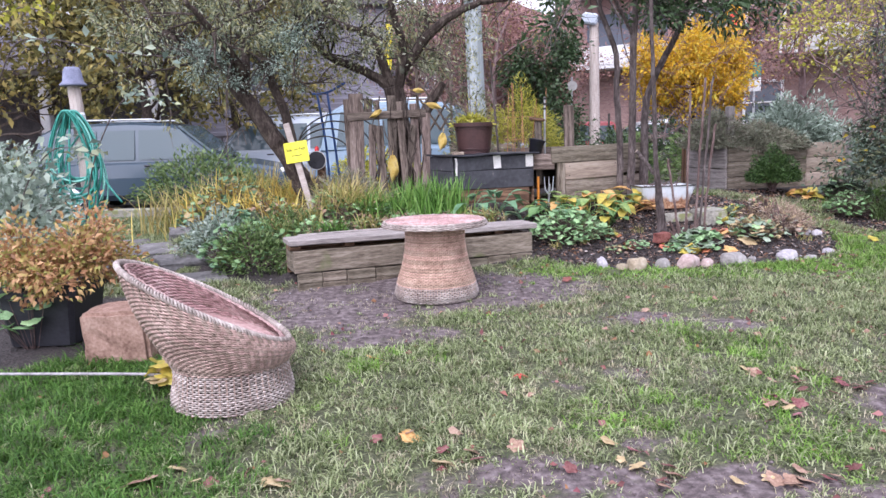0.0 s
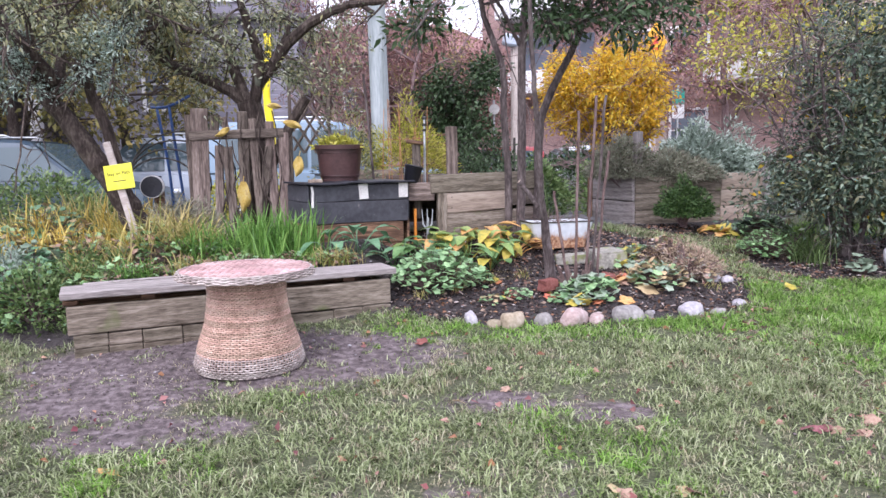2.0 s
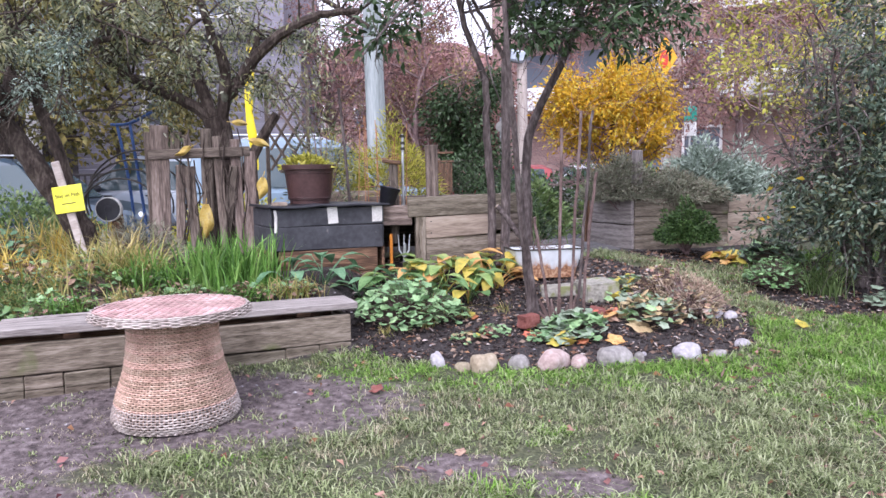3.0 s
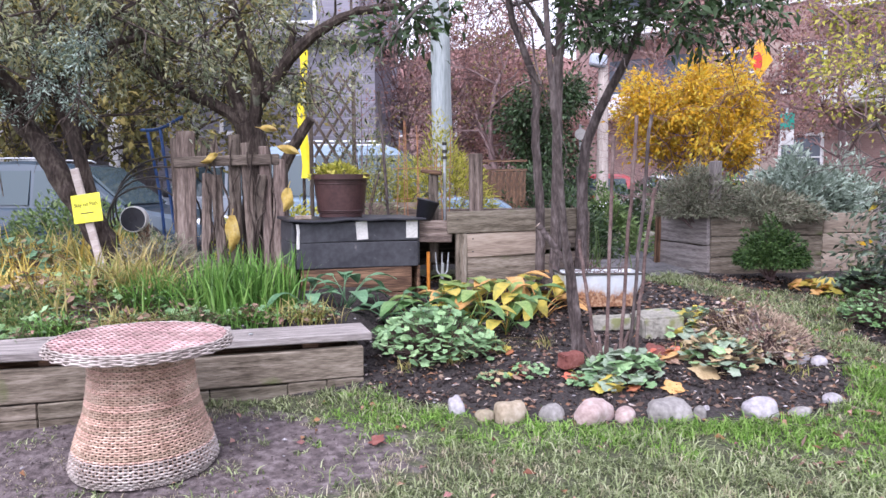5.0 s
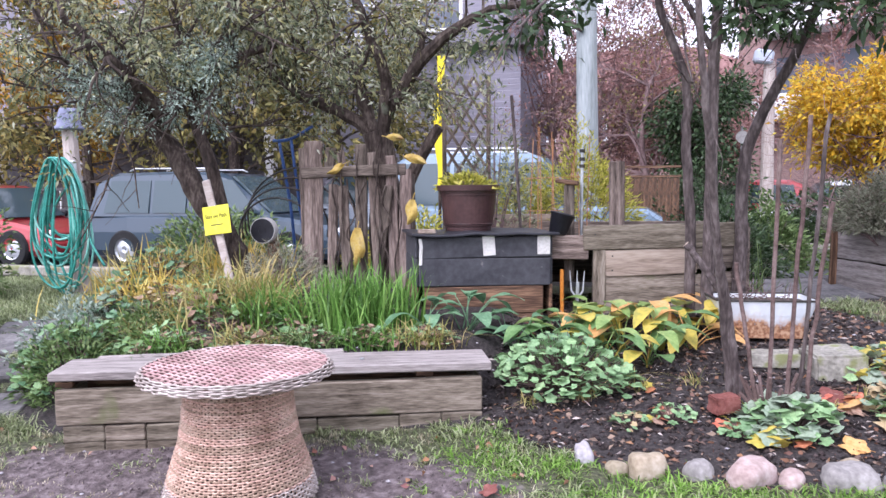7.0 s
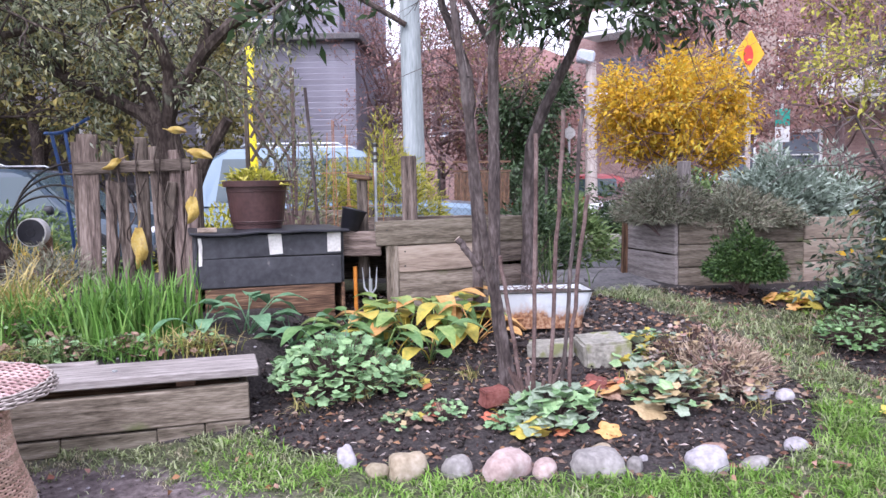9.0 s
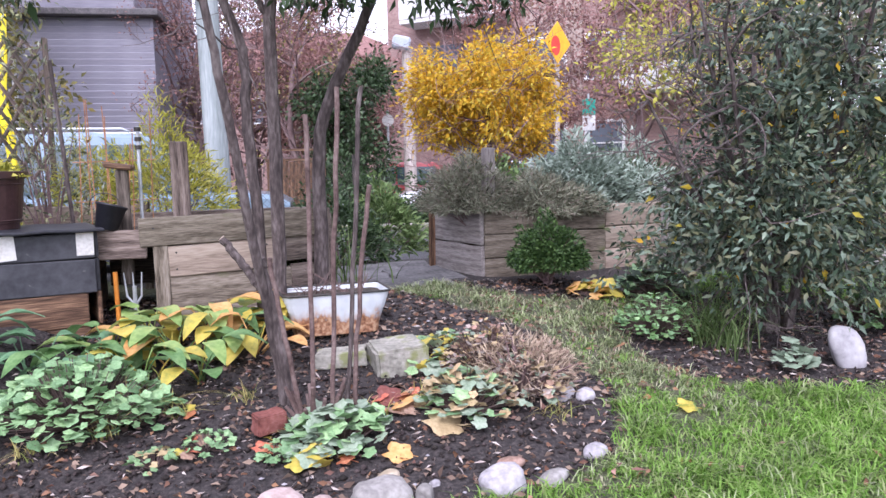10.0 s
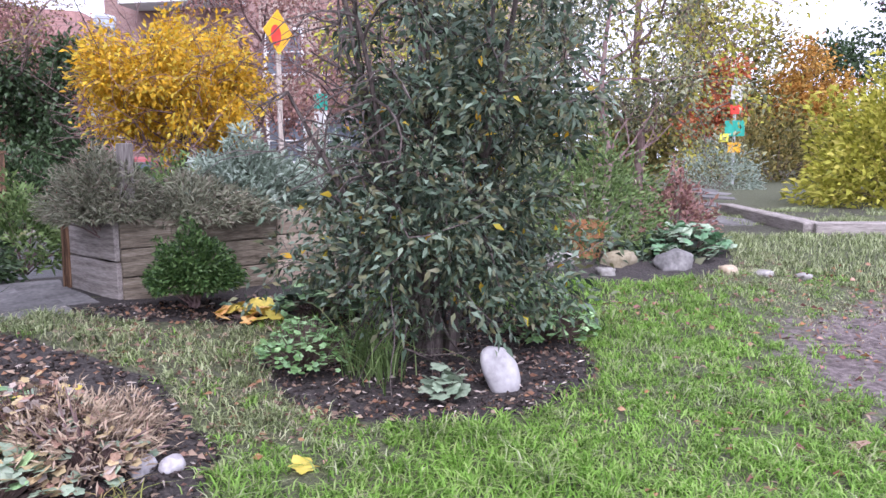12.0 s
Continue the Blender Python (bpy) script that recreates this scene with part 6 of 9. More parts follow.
def big_shrub():
    rng = np.random.default_rng(52)
    x, y = 5.05, 7.85
    z0 = ground_z(x, y)
    t = thing("evergreen_shrub", x, y, z0, "large dense evergreen shrub with blue-green narrow leaves", "shrub")
    tips = []
    for k in range(13):
        a = rng.uniform(0, 2 * math.pi)
        r = rng.uniform(0.03, 0.16)
        base = np.array([x + r * math.cos(a), y + r * math.sin(a), z0 - 0.03])
        out = rng.uniform(0.15, 0.85)
        h = rng.uniform(1.6, 2.45) - 0.6 * max(0.0, out - 0.5)
        g = Geo()
        line = limb(g, [base, base + [out * 0.3 * math.cos(a), out * 0.3 * math.sin(a), h * 0.35], base + [out * 0.7 * math.cos(a), out * 0.7 * math.sin(a), h * 0.7], base + [out * math.cos(a), out * math.sin(a), h]], rng.uniform(0.018, 0.035), 0.008, 16, 6, 0.004)
        obj("stem", g, BARK_SMOOTH, t)
        tw = Geo()
        for j in range(13):
            i = rng.integers(3, 16)
            d = np.array([math.cos(a) * 0.5, math.sin(a) * 0.5, 0.1]) + rng.normal(0, 0.6, 3)
            grow(rng, tw, line[i], d / np.linalg.norm(d), rng.uniform(0.28, 0.52) * (1.35 - 0.65 * i / 16), 0.008, 1, tips, 0.8, -0.05, 3, 4)
        obj("twig_spray", tw, BARK_SMOOTH, t, kind="stuff")
    tips = [q for q in tips if q[0][2] > z0 + 0.22]
    tips = [q for q in tips if (q[0][0] > x - 0.50 or q[0][2] < z0 + 0.9) and rng.random() < 1.2 - 0.30 * max(0.0, q[0][2] - z0 - 0.8)]
    b, w = scatter_leaves(rng, tips, 15, 0.05)
    w[:, 2] -= 0.05
    ok = (b[:, 2] > z0 + 0.15)
    obj("foliage", leaf_mesh("foliage", b[ok], w[ok], rng.uniform(0.04, 0.075, ok.sum()), 0.36, rng=rng), SHRUB, t, "blue-green narrow leaves")
    k = rng.choice(len(b), 130, replace=False)
    obj("autumn_leaves", leaf_mesh("autumn_leaves", b[k] + [0, -0.03, 0], w[k], rng.uniform(0.05, 0.08, 130), 0.45, rng=rng), GOLD, t, "scattered yellow leaves")


big_shrub()


def gold_tree():
    rng = np.random.default_rng(61)
    x, y = 4.58, 13.98
    z0 = ground_z(x, y)
    t = thing("golden_tree", x, y, z0, "small rounded tree in golden autumn leaf", "tree")
    g = Geo()
    limb(g, [(x, y, z0), (x + 0.03, y, 1.0), (x, y, 2.0), (x + 0.05, y, 2.7)], 0.06, 0.03, 14, 8, 0.004)
    obj("trunk", g, BARK, t)
    tips, tw = [], Geo()
    for k in range(84):
        a, u = rng.uniform(0, 2 * math.pi), rng.uniform(0.8, 2.75)
        d = np.array([math.cos(a), math.sin(a), rng.uniform(-0.1, 0.55)])
        grow(rng, tw, (x, y, u), d, rng.uniform(0.65, 1.15), 0.014, 2, tips, 0.55, 0.03, 3, 4)
    obj("branch_work", tw, TWIG, t)
    c = np.array([q[0] for q in tips])
    e = ((c[:, 0] - x) / 1.02) ** 2 + ((c[:, 1] - y) / 1.0) ** 2 + ((c[:, 2] - 2.33) / 0.84) ** 2
    tips = [q for q, k in zip(tips, e) if k < 1.05 + 0.25 * math.sin(q[0][0] * 9)]
    b, w = scatter_leaves(rng, tips, 17, 0.09)
    w[:, 2] -= 0.3
    obj("crown", leaf_mesh("crown", b, w, rng.uniform(0.055, 0.10, len(b)), 0.42, rng=rng), GOLD, t, "golden yellow leaves")


gold_tree()


def round_bush(name, x, y, z0, rx, ry, rz, mat, label, n, size, width=0.35, seed=1, cat="bush", skirt=0.0, wood=TWIG, foot=None):
    """A shrub of many short shoots from a common foot."""
    rng = np.random.default_rng(seed)
    zf = z0 if foot is None else foot
    t = thing(name, x, y, zf, label, cat)
    d = unit(rng.normal(0, 1, (n, 3)))
    d[:, 2] = np.abs(d[:, 2]) * (1 - skirt) + skirt * d[:, 2]
    lump = 1 + 0.16 * np.sin(d[:, 0] * 5 + seed) * np.sin(d[:, 1] * 6 + seed) + 0.10 * np.sin(d[:, 2] * 9 + d[:, 0] * 7)
    r = rng.uniform(0.35, 1.0, n) ** 0.45 * lump
    p = np.array([x, y, z0 + rz * skirt]) + d * r[:, None] * np.array([rx, ry, rz])
    keep = p[:, 2] > z0 + 0.02
    p, d = p[keep], d[keep]
    way = d + rng.normal(0, 0.55, d.shape)
    g = Geo()
    for i in rng.choice(len(p), min(26, len(p)), replace=False):
        base = np.array([x, y, zf - 0.03]) + rng.normal(0, 0.04, 3) * [rx, ry, 0.1]
        g.tube([base, (base + p[i]) / 2 + [0, 0, 0.06 * rz], p[i]], [0.008, 0.006, 0.003], 4)
    obj("twig_spray", g, wood, t, kind="stuff")
    obj("foliage", leaf_mesh("foliage", p, way, rng.uniform(0.7, 1.25, len(p)) * size, width, rng=rng), mat, t)
    return t


BOXGREEN = foliage("bright_bush_leaves", [(0.02, 0.05, 0.014), (0.042, 0.085, 0.025), (0.075, 0.14, 0.04), (0.12, 0.19, 0.06)], 0.45, 0.35, 0.25)
HEATH = foliage("grey_heath", [(0.12, 0.12, 0.085), (0.20, 0.205, 0.14), (0.29, 0.30, 0.215), (0.26, 0.205, 0.17)], 0.7, 0.35, 0.2)
SILVER = foliage("silver_leaves", [(0.14, 0.18, 0.13), (0.22, 0.28, 0.22), (0.33, 0.40, 0.33), (0.42, 0.48, 0.42)], 0.55, 0.3, 0.25)
LIME = foliage("yellow_green_leaves", [(0.20, 0.22, 0.03), (0.36, 0.36, 0.05), (0.48, 0.46, 0.08), (0.55, 0.48, 0.12)], 0.6, 0.25, 0.4)
MID = foliage("mid_green_leaves", [(0.06, 0.10, 0.03), (0.10, 0.16, 0.05), (0.16, 0.24, 0.08), (0.22, 0.28, 0.12)], 0.55, 0.3, 0.3)
round_bush("box_bush", 3.845, 8.80, 0.54, 0.265, 0.25, 0.36, BOXGREEN, "small round dark green bush on a short stem", 9000, 0.034, 0.45, 71, skirt=0.25)
round_bush("heather_bush", 3.42, 9.48, 0.90, 0.37, 0.33, 0.42, HEATH, "grey-green mounded heather in the planter", 11000, 0.06, 0.16, 72, skirt=0.3)
round_bush("heather_bush", 3.98, 9.50, 0.90, 0.50, 0.30, 0.32, HEATH, "brownish spreading heather in the planter", 8000, 0.065, 0.16, 73, skirt=0.25)
round_bush("silver_bush", 4.45, 9.82, 0.97, 0.52, 0.36, 0.58, SILVER, "silvery sage-like bush in the planter", 6000, 0.075, 0.28, 74)
round_bush("shrub_dense", 2.85, 11.3, 0.5, 0.4, 0.4, 0.7, MID, "mixed green upright shrub beyond the path", 2400, 0.08, 0.3, 75)
round_bush("shrub_dense", 2.35, 10.35, 0.5, 0.45, 0.4, 0.75, BAY, "dark low evergreen shrub beyond the path", 2600, 0.07, 0.35, 76)
round_bush("yellow_bush", 1.05, 9.75, 0.75, 0.55, 0.4, 1.05, LIME, "fine yellow-green feathery bush", 5200, 0.075, 0.16, 77)
round_bush("yellow_bush", 0.45, 9.9, 0.75, 0.4, 0.4, 0.85, LIME, "pale yellow-green bush behind the pot", 2400, 0.075, 0.18, 78)
round_bush("pot_plant", 0.33, 8.22, POT_Z + 0.27, 0.21, 0.18, 0.13, LIME, "trailing yellow-green plant in the pot", 700, 0.05, 0.4, 79, "plant")
round_bush("olive_sapling", 0.35, 9.2, 0.7, 0.35, 0.3, 1.45, OLIVE, "grey-leaved sapling behind the box", 1500, 0.06, 0.25, 80, "sapling")
round_bush("far_shrub", 4.2, 11.6, 0.45, 0.9, 0.6, 0.95, MID, "green mixed shrub behind the planter", 3600, 0.08, 0.3, 82)
round_bush("far_shrub", 5.6, 11.3, 0.45, 0.9, 0.7, 1.1, SILVER, "grey-green shrub behind the planter", 3600, 0.09, 0.25, 83)
round_bush("rose_shrub", 7.45, 9.45, 0.45, 0.75, 0.5, 1.2, MID, "loose green and brown shrub on the far bed", 4200, 0.06, 0.4, 84)
round_bush("rose_shrub", 6.7, 9.9, 0.45, 0.7, 0.5, 1.5, OLIVE, "thin olive-green shrub on the far bed", 3800, 0.06, 0.35, 85)
round_bush("low_cover", 7.9, 9.1, 0.40, 0.55, 0.3, 0.25, SHRUB, "low broad-leaved ground cover", 700, 0.11, 0.6, 86, "plant")
round_bush("side_shrub", -4.6, 7.6, 0.2, 0.8, 0.7, 1.25, SILVER, "pale blue-green shrub beside the path", 5200, 0.08, 0.4, 87)
round_bush("side_shrub", -3.6, 6.0, 0.0, 0.6, 0.5, 1.1, SILVER, "pale green leafy shrub near the pot", 2600, 0.09, 0.45, 88)
round_bush("side_shrub", -6.4, 9.6, 0.2, 0.9, 0.7, 1.7, MID, "green hedge shrub by the hose post", 5200, 0.08, 0.4, 89)

def arching_spray(pts, n, size, mat, label, seed, start=0.35):
    """One long arching shoot with paired leaves along its outer part."""
    rng = np.random.default_rng(seed)
    t = thing("arching_shoot", *pts[0], label, "shoot")
    g = Geo()
    line = limb(g, pts, 0.008, 0.003, 24, 6)
    obj("shoot_stem", g, BARK_SMOOTH, t)
    i = rng.integers(int(24 * start), 24, n)
    b = line[i] + rng.normal(0, 0.045, (n, 3))
    w = rng.normal(0, 1, (n, 3)) * [1, 1, 0.5]
    obj("leaves", leaf_mesh("leaves", b, w, rng.uniform(0.7, 1.3, n) * size, 0.55, rng=rng), mat, t)


PALE = foliage("pale_rose_leaves", [(0.18, 0.25, 0.20), (0.27, 0.35, 0.29), (0.38, 0.44, 0.36), (0.36, 0.38, 0.20)], 0.6, 0.25, 0.3)
arching_spray([(-3.6, 6.0, -0.02), (-3.5, 5.8, 1.2), (-3.15, 5.6, 1.92), (-2.85, 5.5, 2.04), (-2.3, 5.5, 1.93), (-1.9, 5.5, 1.88)], 26, 0.085, PALE, "arching shoot with pale blue-green leaves", 301, 0.5)
arching_spray([(-3.7, 6.1, -0.02), (-3.6, 5.9, 1.4), (-3.3, 5.6, 2.1), (-3.0, 5.5, 2.25), (-2.7, 5.4, 2.2)], 40, 0.07, LIME, "arching shoot with yellowing leaves", 302, 0.55)
arching_spray([(-3.3, 6.7, 0.1), (-3.1, 6.6, 1.0), (-2.8, 6.5, 1.55), (-2.58, 6.5, 1.7), (-2.35, 6.5, 1.6)], 60, 0.055, PALE, "arching shoot with pale green leaves", 303, 0.6)
arching_spray([(-3.5, 6.2, 0.0), (-3.4, 6.0, 0.8), (-3.0, 5.8, 1.25), (-2.6, 5.7, 1.2)], 70, 0.085, PALE, "arching shoot with pale leaves by the black tub", 304, 0.35)

# ---------------------------------------------------------------- low planting
HOSTA = foliage("hosta_leaves", [(0.07, 0.15, 0.06), (0.10, 0.20, 0.08), (0.16, 0.26, 0.09), (0.50, 0.44, 0.06), (0.70, 0.52, 0.05), (0.66, 0.36, 0.07)], 0.5, 0.2, 0.3)
COLD = surface("blue_green_leaf", [(0.07, 0.15, 0.075), (0.12, 0.24, 0.125), (0.21, 0.34, 0.20)], 12, 0.5, 0.3, through=0.2)
HOSTA_GREEN = surface("green_hosta", [(0.07, 0.15, 0.045), (0.12, 0.23, 0.08), (0.21, 0.33, 0.13)], 9, 0.5, 0.3, (1, 1, 1), through=0.25)
HOSTA_YELLOW = surface("yellow_hosta", [(0.34, 0.32, 0.07), (0.56, 0.45, 0.08), (0.66, 0.50, 0.13)], 7, 0.55, 0.3, through=0.3, spots=(8, 0.60, (0.26, 0.26, 0.06)))
HOSTA_ORANGE = surface("orange_hosta", [(0.42, 0.20, 0.06), (0.62, 0.34, 0.12), (0.66, 0.46, 0.2)], 8, 0.6, 0.3, through=0.2)


def broad_leaf(g, base, aim, length, width, arch=0.35, cup=0.18, n=7, m=4):
    """A broad arched leaf with a sunken midrib, on a stalk from the base."""
    base = Vector(base)
    d = Vector(aim)
    flat = Vector((d.x, d.y, 0))
    flat = flat.normalized() if flat.length > 1e-6 else Vector((1, 0, 0))
    side = Vector((-flat.y, flat.x, 0))
    start = base + d * 0.9
    vs, fs = [], []
    for i in range(n + 1):
        u = i / n
        c = start + flat * length * u + Vector((0, 0, length * (0.35 * u - arch * 1.6 * u * u)))
        w = width * (math.sin(math.pi * min(1.0, 0.07 + 0.93 * u)) ** 0.75) * (1 - 0.25 * u) / 2
        for j in range(m + 1):
            s = j / m * 2 - 1
            vs.append(c + side * s * w + Vector((0, 0, abs(s) * w * cup + 0.004 * math.sin(9 * u + 4 * s))))
    for i in range(n):
        for j in range(m):
            a = i * (m + 1) + j
            fs.append((a, a + 1, a + m + 2, a + m + 1))
    g.add([tuple(v) for v in vs], fs)
    g.tube([base, base + d * 0.5 + Vector((0, 0, 0.02)), start], [0.005, 0.004, 0.003], 5)


def hosta(x, y, n, seed, mats, label, reach=0.16, size=0.2):
    rng = np.random.default_rng(seed)
    z = ground_z(x, y) - 0.01
    t = thing("hosta_plant", x, y, z, label, "plant", "hostas in the bed")
    for k in range(n):
        a = rng.uniform(0, 2 * math.pi)
        r = rng.uniform(0.5, 1.2) * reach
        g = Geo()
        broad_leaf(g, (x + rng.normal(0, 0.02), y + rng.normal(0, 0.02), z), (r * math.cos(a), r * math.sin(a), rng.uniform(0.10, 0.26)), size * rng.uniform(0.85, 1.35), size * rng.uniform(0.6, 0.88), rng.uniform(0.2, 0.6))
        obj("leaf", g, mats[rng.integers(len(mats))], t, smooth=True)


HOSTA_PALE = surface("pale_green_hosta", [(0.16, 0.26, 0.07), (0.27, 0.38, 0.12), (0.42, 0.46, 0.16)], 7, 0.5, 0.3, through=0.25)
YG = [HOSTA_GREEN, HOSTA_PALE, HOSTA_PALE, HOSTA_YELLOW, HOSTA_YELLOW, HOSTA_ORANGE]
hosta(1.12, 7.62, 13, 1, [COLD, HOSTA_GREEN, HOSTA_PALE, HOSTA_YELLOW], "green and yellowing hosta with broad leaves")
hosta(1.45, 7.55, 13, 2, YG, "yellowing hosta with broad limp leaves")
hosta(1.72, 7.68, 13, 3, YG, "yellow and orange hosta going over", size=0.19)
hosta(1.35, 7.30, 9, 4, [HOSTA_GREEN, HOSTA_PALE, HOSTA_YELLOW], "green hosta with a few yellow leaves", size=0.17)
hosta(1.62, 7.33, 8, 5, YG, "small yellowing hosta over dark soil", size=0.16)
hosta(1.28, 7.78, 11, 11, YG, "yellowing hosta against the planks", size=0.19)
hosta(1.60, 7.86, 11, 12, YG + [HOSTA_ORANGE], "orange and yellow hosta against the planks", size=0.19)
hosta(1.86, 7.60, 9, 13, YG + [HOSTA_ORANGE], "withering orange hosta near the tub", size=0.17)
hosta(1.02, 7.35, 9, 14, [COLD, HOSTA_GREEN], "broad green hosta by the bench end", size=0.17)
hosta(0.52, 7.40, 9, 6, [COLD], "broad blue-green leaves beside the box", 0.15, 0.165)
hosta(0.30, 7.28, 6, 7, [COLD], "broad blue-green leaves behind the bench", 0.13, 0.15)
hosta(0.80, 7.45, 6, 8, [COLD, HOSTA_GREEN], "broad green leaves beside the box", 0.14, 0.15)
hosta(2.02, 7.95, 5, 9, [HOSTA_ORANGE, HOSTA_YELLOW], "orange limp leaves beside the tub", 0.12, 0.16)


def lobed(g, c, r, tilt, rng, lobes=5):
    """A roundish, scalloped, slightly cupped leaf."""
    n = 20
    a0 = rng.uniform(0, 6.28)
    nrm = unit(np.array([tilt * math.cos(a0), tilt * math.sin(a0), 1.0]))
    u = unit(np.cross(nrm, [0.3, 1, 0.2]))
    v = np.cross(nrm, u)
    pts = [np.array(c)]
    for ring, k in ((0.55, 0.10), (1.0, 0.02)):
        for i in range(n):
            q = 2 * math.pi * i / n
            rr = r * ring * (1 + 0.16 * ring * math.cos(lobes * q + a0)) * (0.55 if i == 0 and ring == 1.0 else 1)
            pts.append(np.array(c) + (u * math.cos(q) + v * math.sin(q)) * rr + nrm * (k * r + 0.05 * r * math.sin(3 * q + a0)))
    fs = [(0, 1 + i, 1 + (i + 1) % n) for i in range(n)] + [(1 + i, 1 + n + i, 1 + n + (i + 1) % n, 1 + (i + 1) % n) for i in range(n)]
    g.add(pts, fs)


def mound(name, x, y, rx, ry, h, n, r, mats, label, seed, lobes=5, cat="plant"):
    """A low clump of roundish lobed leaves on stalks."""
    rng = np.random.default_rng(seed)
    z = ground_z(x, y)
    t = thing(name, x, y, z - 0.01, label, cat)
    gs = [Geo() for _ in mats]
    stalk = Geo()
    for k in range(int(n * 1.45)):
        a, q = rng.uniform(0, 2 * math.pi), math.sqrt(rng.uniform(0, 1))
        c = np.array([x + rx * q * math.cos(a), y + ry * q * math.sin(a), 0])
        c[2] = ground_z(c[0], c[1]) + h * (1 - 0.7 * q * q) * rng.uniform(0.55, 1.1) + 0.012
        lobed(gs[rng.integers(len(mats))], c, r * rng.uniform(0.4, 1.05), 0.95 * rng.random(), rng, lobes)
        stalk.tube([(x + 0.3 * (c[0] - x), y + 0.3 * (c[1] - y), z), tuple(c)], 0.0022, 4)
    for g, m in zip(gs, mats):
        if g.n:
            obj("leaves", g, m, t, smooth=True)
    obj("stalk", stalk, BARK_RED, t, kind="stuff")
    return t


MINT = surface("mint_leaf", [(0.13, 0.235, 0.10), (0.22, 0.36, 0.17), (0.33, 0.47, 0.26)], 14, 0.6, 0.3, island=0.3, through=0.2)
GREYLEAF = surface("grey_lobed_leaf", [(0.16, 0.22, 0.15), (0.25, 0.32, 0.23), (0.36, 0.41, 0.32)], 14, 0.6, 0.3, island=0.25, through=0.2)
BROWNLEAF = surface("brown_leaf", [(0.16, 0.09, 0.065), (0.28, 0.18, 0.13), (0.40, 0.29, 0.22)], 12, 0.8, 0.3, island=0.35, through=0.1)
BUFFLEAF = surface("buff_leaf", [(0.30, 0.215, 0.11), (0.42, 0.32, 0.18), (0.52, 0.42, 0.27)], 12, 0.7, 0.3, island=0.2, through=0.15)
DRYTWIG = surface("dry_grey_leaf", [(0.17, 0.135, 0.115), (0.27, 0.225, 0.20), (0.37, 0.32, 0.285)], 12, 0.8, 0.3, island=0.3)
mound("leafy_mound", 1.14, 7.0, 0.38, 0.28, 0.27, 300, 0.034, [MINT], "mint-green scalloped leafy clump", 91)
mound("leafy_mound", 1.45, 6.98, 0.14, 0.12, 0.10, 40, 0.035, [MINT], "small mint-green leafy clump", 92)
mound("leafy_mound", 2.27, 6.68, 0.24, 0.16, 0.15, 120, 0.044, [GREYLEAF, MINT], "grey-green lobed leafy clump in the bed", 93)
mound("leafy_mound", 2.16, 6.58, 0.10, 0.08, 0.06, 8, 0.055, [GREYLEAF, HOSTA_YELLOW], "grey-green clump with a yellow leaf", 94)
mound("leafy_mound", 2.85, 6.86, 0.22, 0.2, 0.17, 120, 0.038, [GREYLEAF, MINT, BUFFLEAF], "mixed green and buff leafy clump", 95)
mound("leafy_mound", 2.9, 7.35, 0.34, 0.22, 0.13, 120, 0.04, [MINT, GREYLEAF, HOSTA_YELLOW], "spreading green clump behind the block", 96)
mound("leafy_mound", 3.15, 6.98, 0.24, 0.20, 0.15, 150, 0.026, [GREYLEAF, BROWNLEAF, BUFFLEAF, DRYTWIG], "withered leafy clump, brown and grey", 97)
mound("leafy_mound", 3.02, 7.15, 0.24, 0.16, 0.26, 240, 0.02, [BUFFLEAF, BROWNLEAF, DRYTWIG], "dry buff seed heads", 98)
round_bush("dry_perennial", 3.14, 7.02, 0.27, 0.27, 0.22, 0.30, foliage("buff_stalks", [(0.20, 0.14, 0.10), (0.33, 0.25, 0.18), (0.46, 0.37, 0.28), (0.30, 0.19, 0.15)], 0.8, 0.35, 0.15), "withered buff perennial with tangled dry stalks", 1300, 0.05, 0.16, 181, "plant")
round_bush("dry_perennial", 3.32, 7.16, 0.29, 0.16, 0.14, 0.2, bpy.data.materials["buff_stalks"], "withered buff perennial beside pale stones", 1000, 0.045, 0.14, 182, "plant")
mound("leafy_mound", 1.72, 6.72, 0.11, 0.09, 0.06, 34, 0.022, [MINT], "tiny green clump in the soil", 99)
mound("leafy_mound", 2.02, 6.62, 0.09, 0.08, 0.05, 30, 0.02, [MINT], "tiny green clump in the soil", 100)
mound("leafy_mound", 1.52, 6.63, 0.10, 0.09, 0.05, 30, 0.022, [MINT, BUFFLEAF], "tiny green clump in the soil", 101)
mound("leafy_mound", 4.74, 7.22, 0.13, 0.10, 0.17, 24, 0.048, [GREYLEAF], "grey-green lobed clump under the shrub", 102)
mound("leafy_mound", 4.25, 7.85, 0.26, 0.24, 0.24, 300, 0.022, [MINT, HOSTA_GREEN], "bright green leafy clump by the shrub", 103)
mound("leafy_mound", 5.75, 7.75, 0.32, 0.24, 0.26, 260, 0.03, [MINT, HOSTA_GREEN], "bright green leafy clump under the shrub", 104)
mound("leafy_mound", 4.55, 8.55, 0.3, 0.25, 0.2, 110, 0.05, [MINT, SHRUB], "green leafy clump by the planter", 105)
mound("leafy_mound", 4.15, 8.62, 0.20, 0.12, 0.08, 16, 0.075, [HOSTA_YELLOW, HOSTA_ORANGE], "fallen yellow and orange leaves", 106)
mound("leafy_mound", -1.85, 6.75, 0.4, 0.35, 0.35, 260, 0.035, [MINT, HOSTA_GREEN, COLD], "low green leafy border plant", 107)
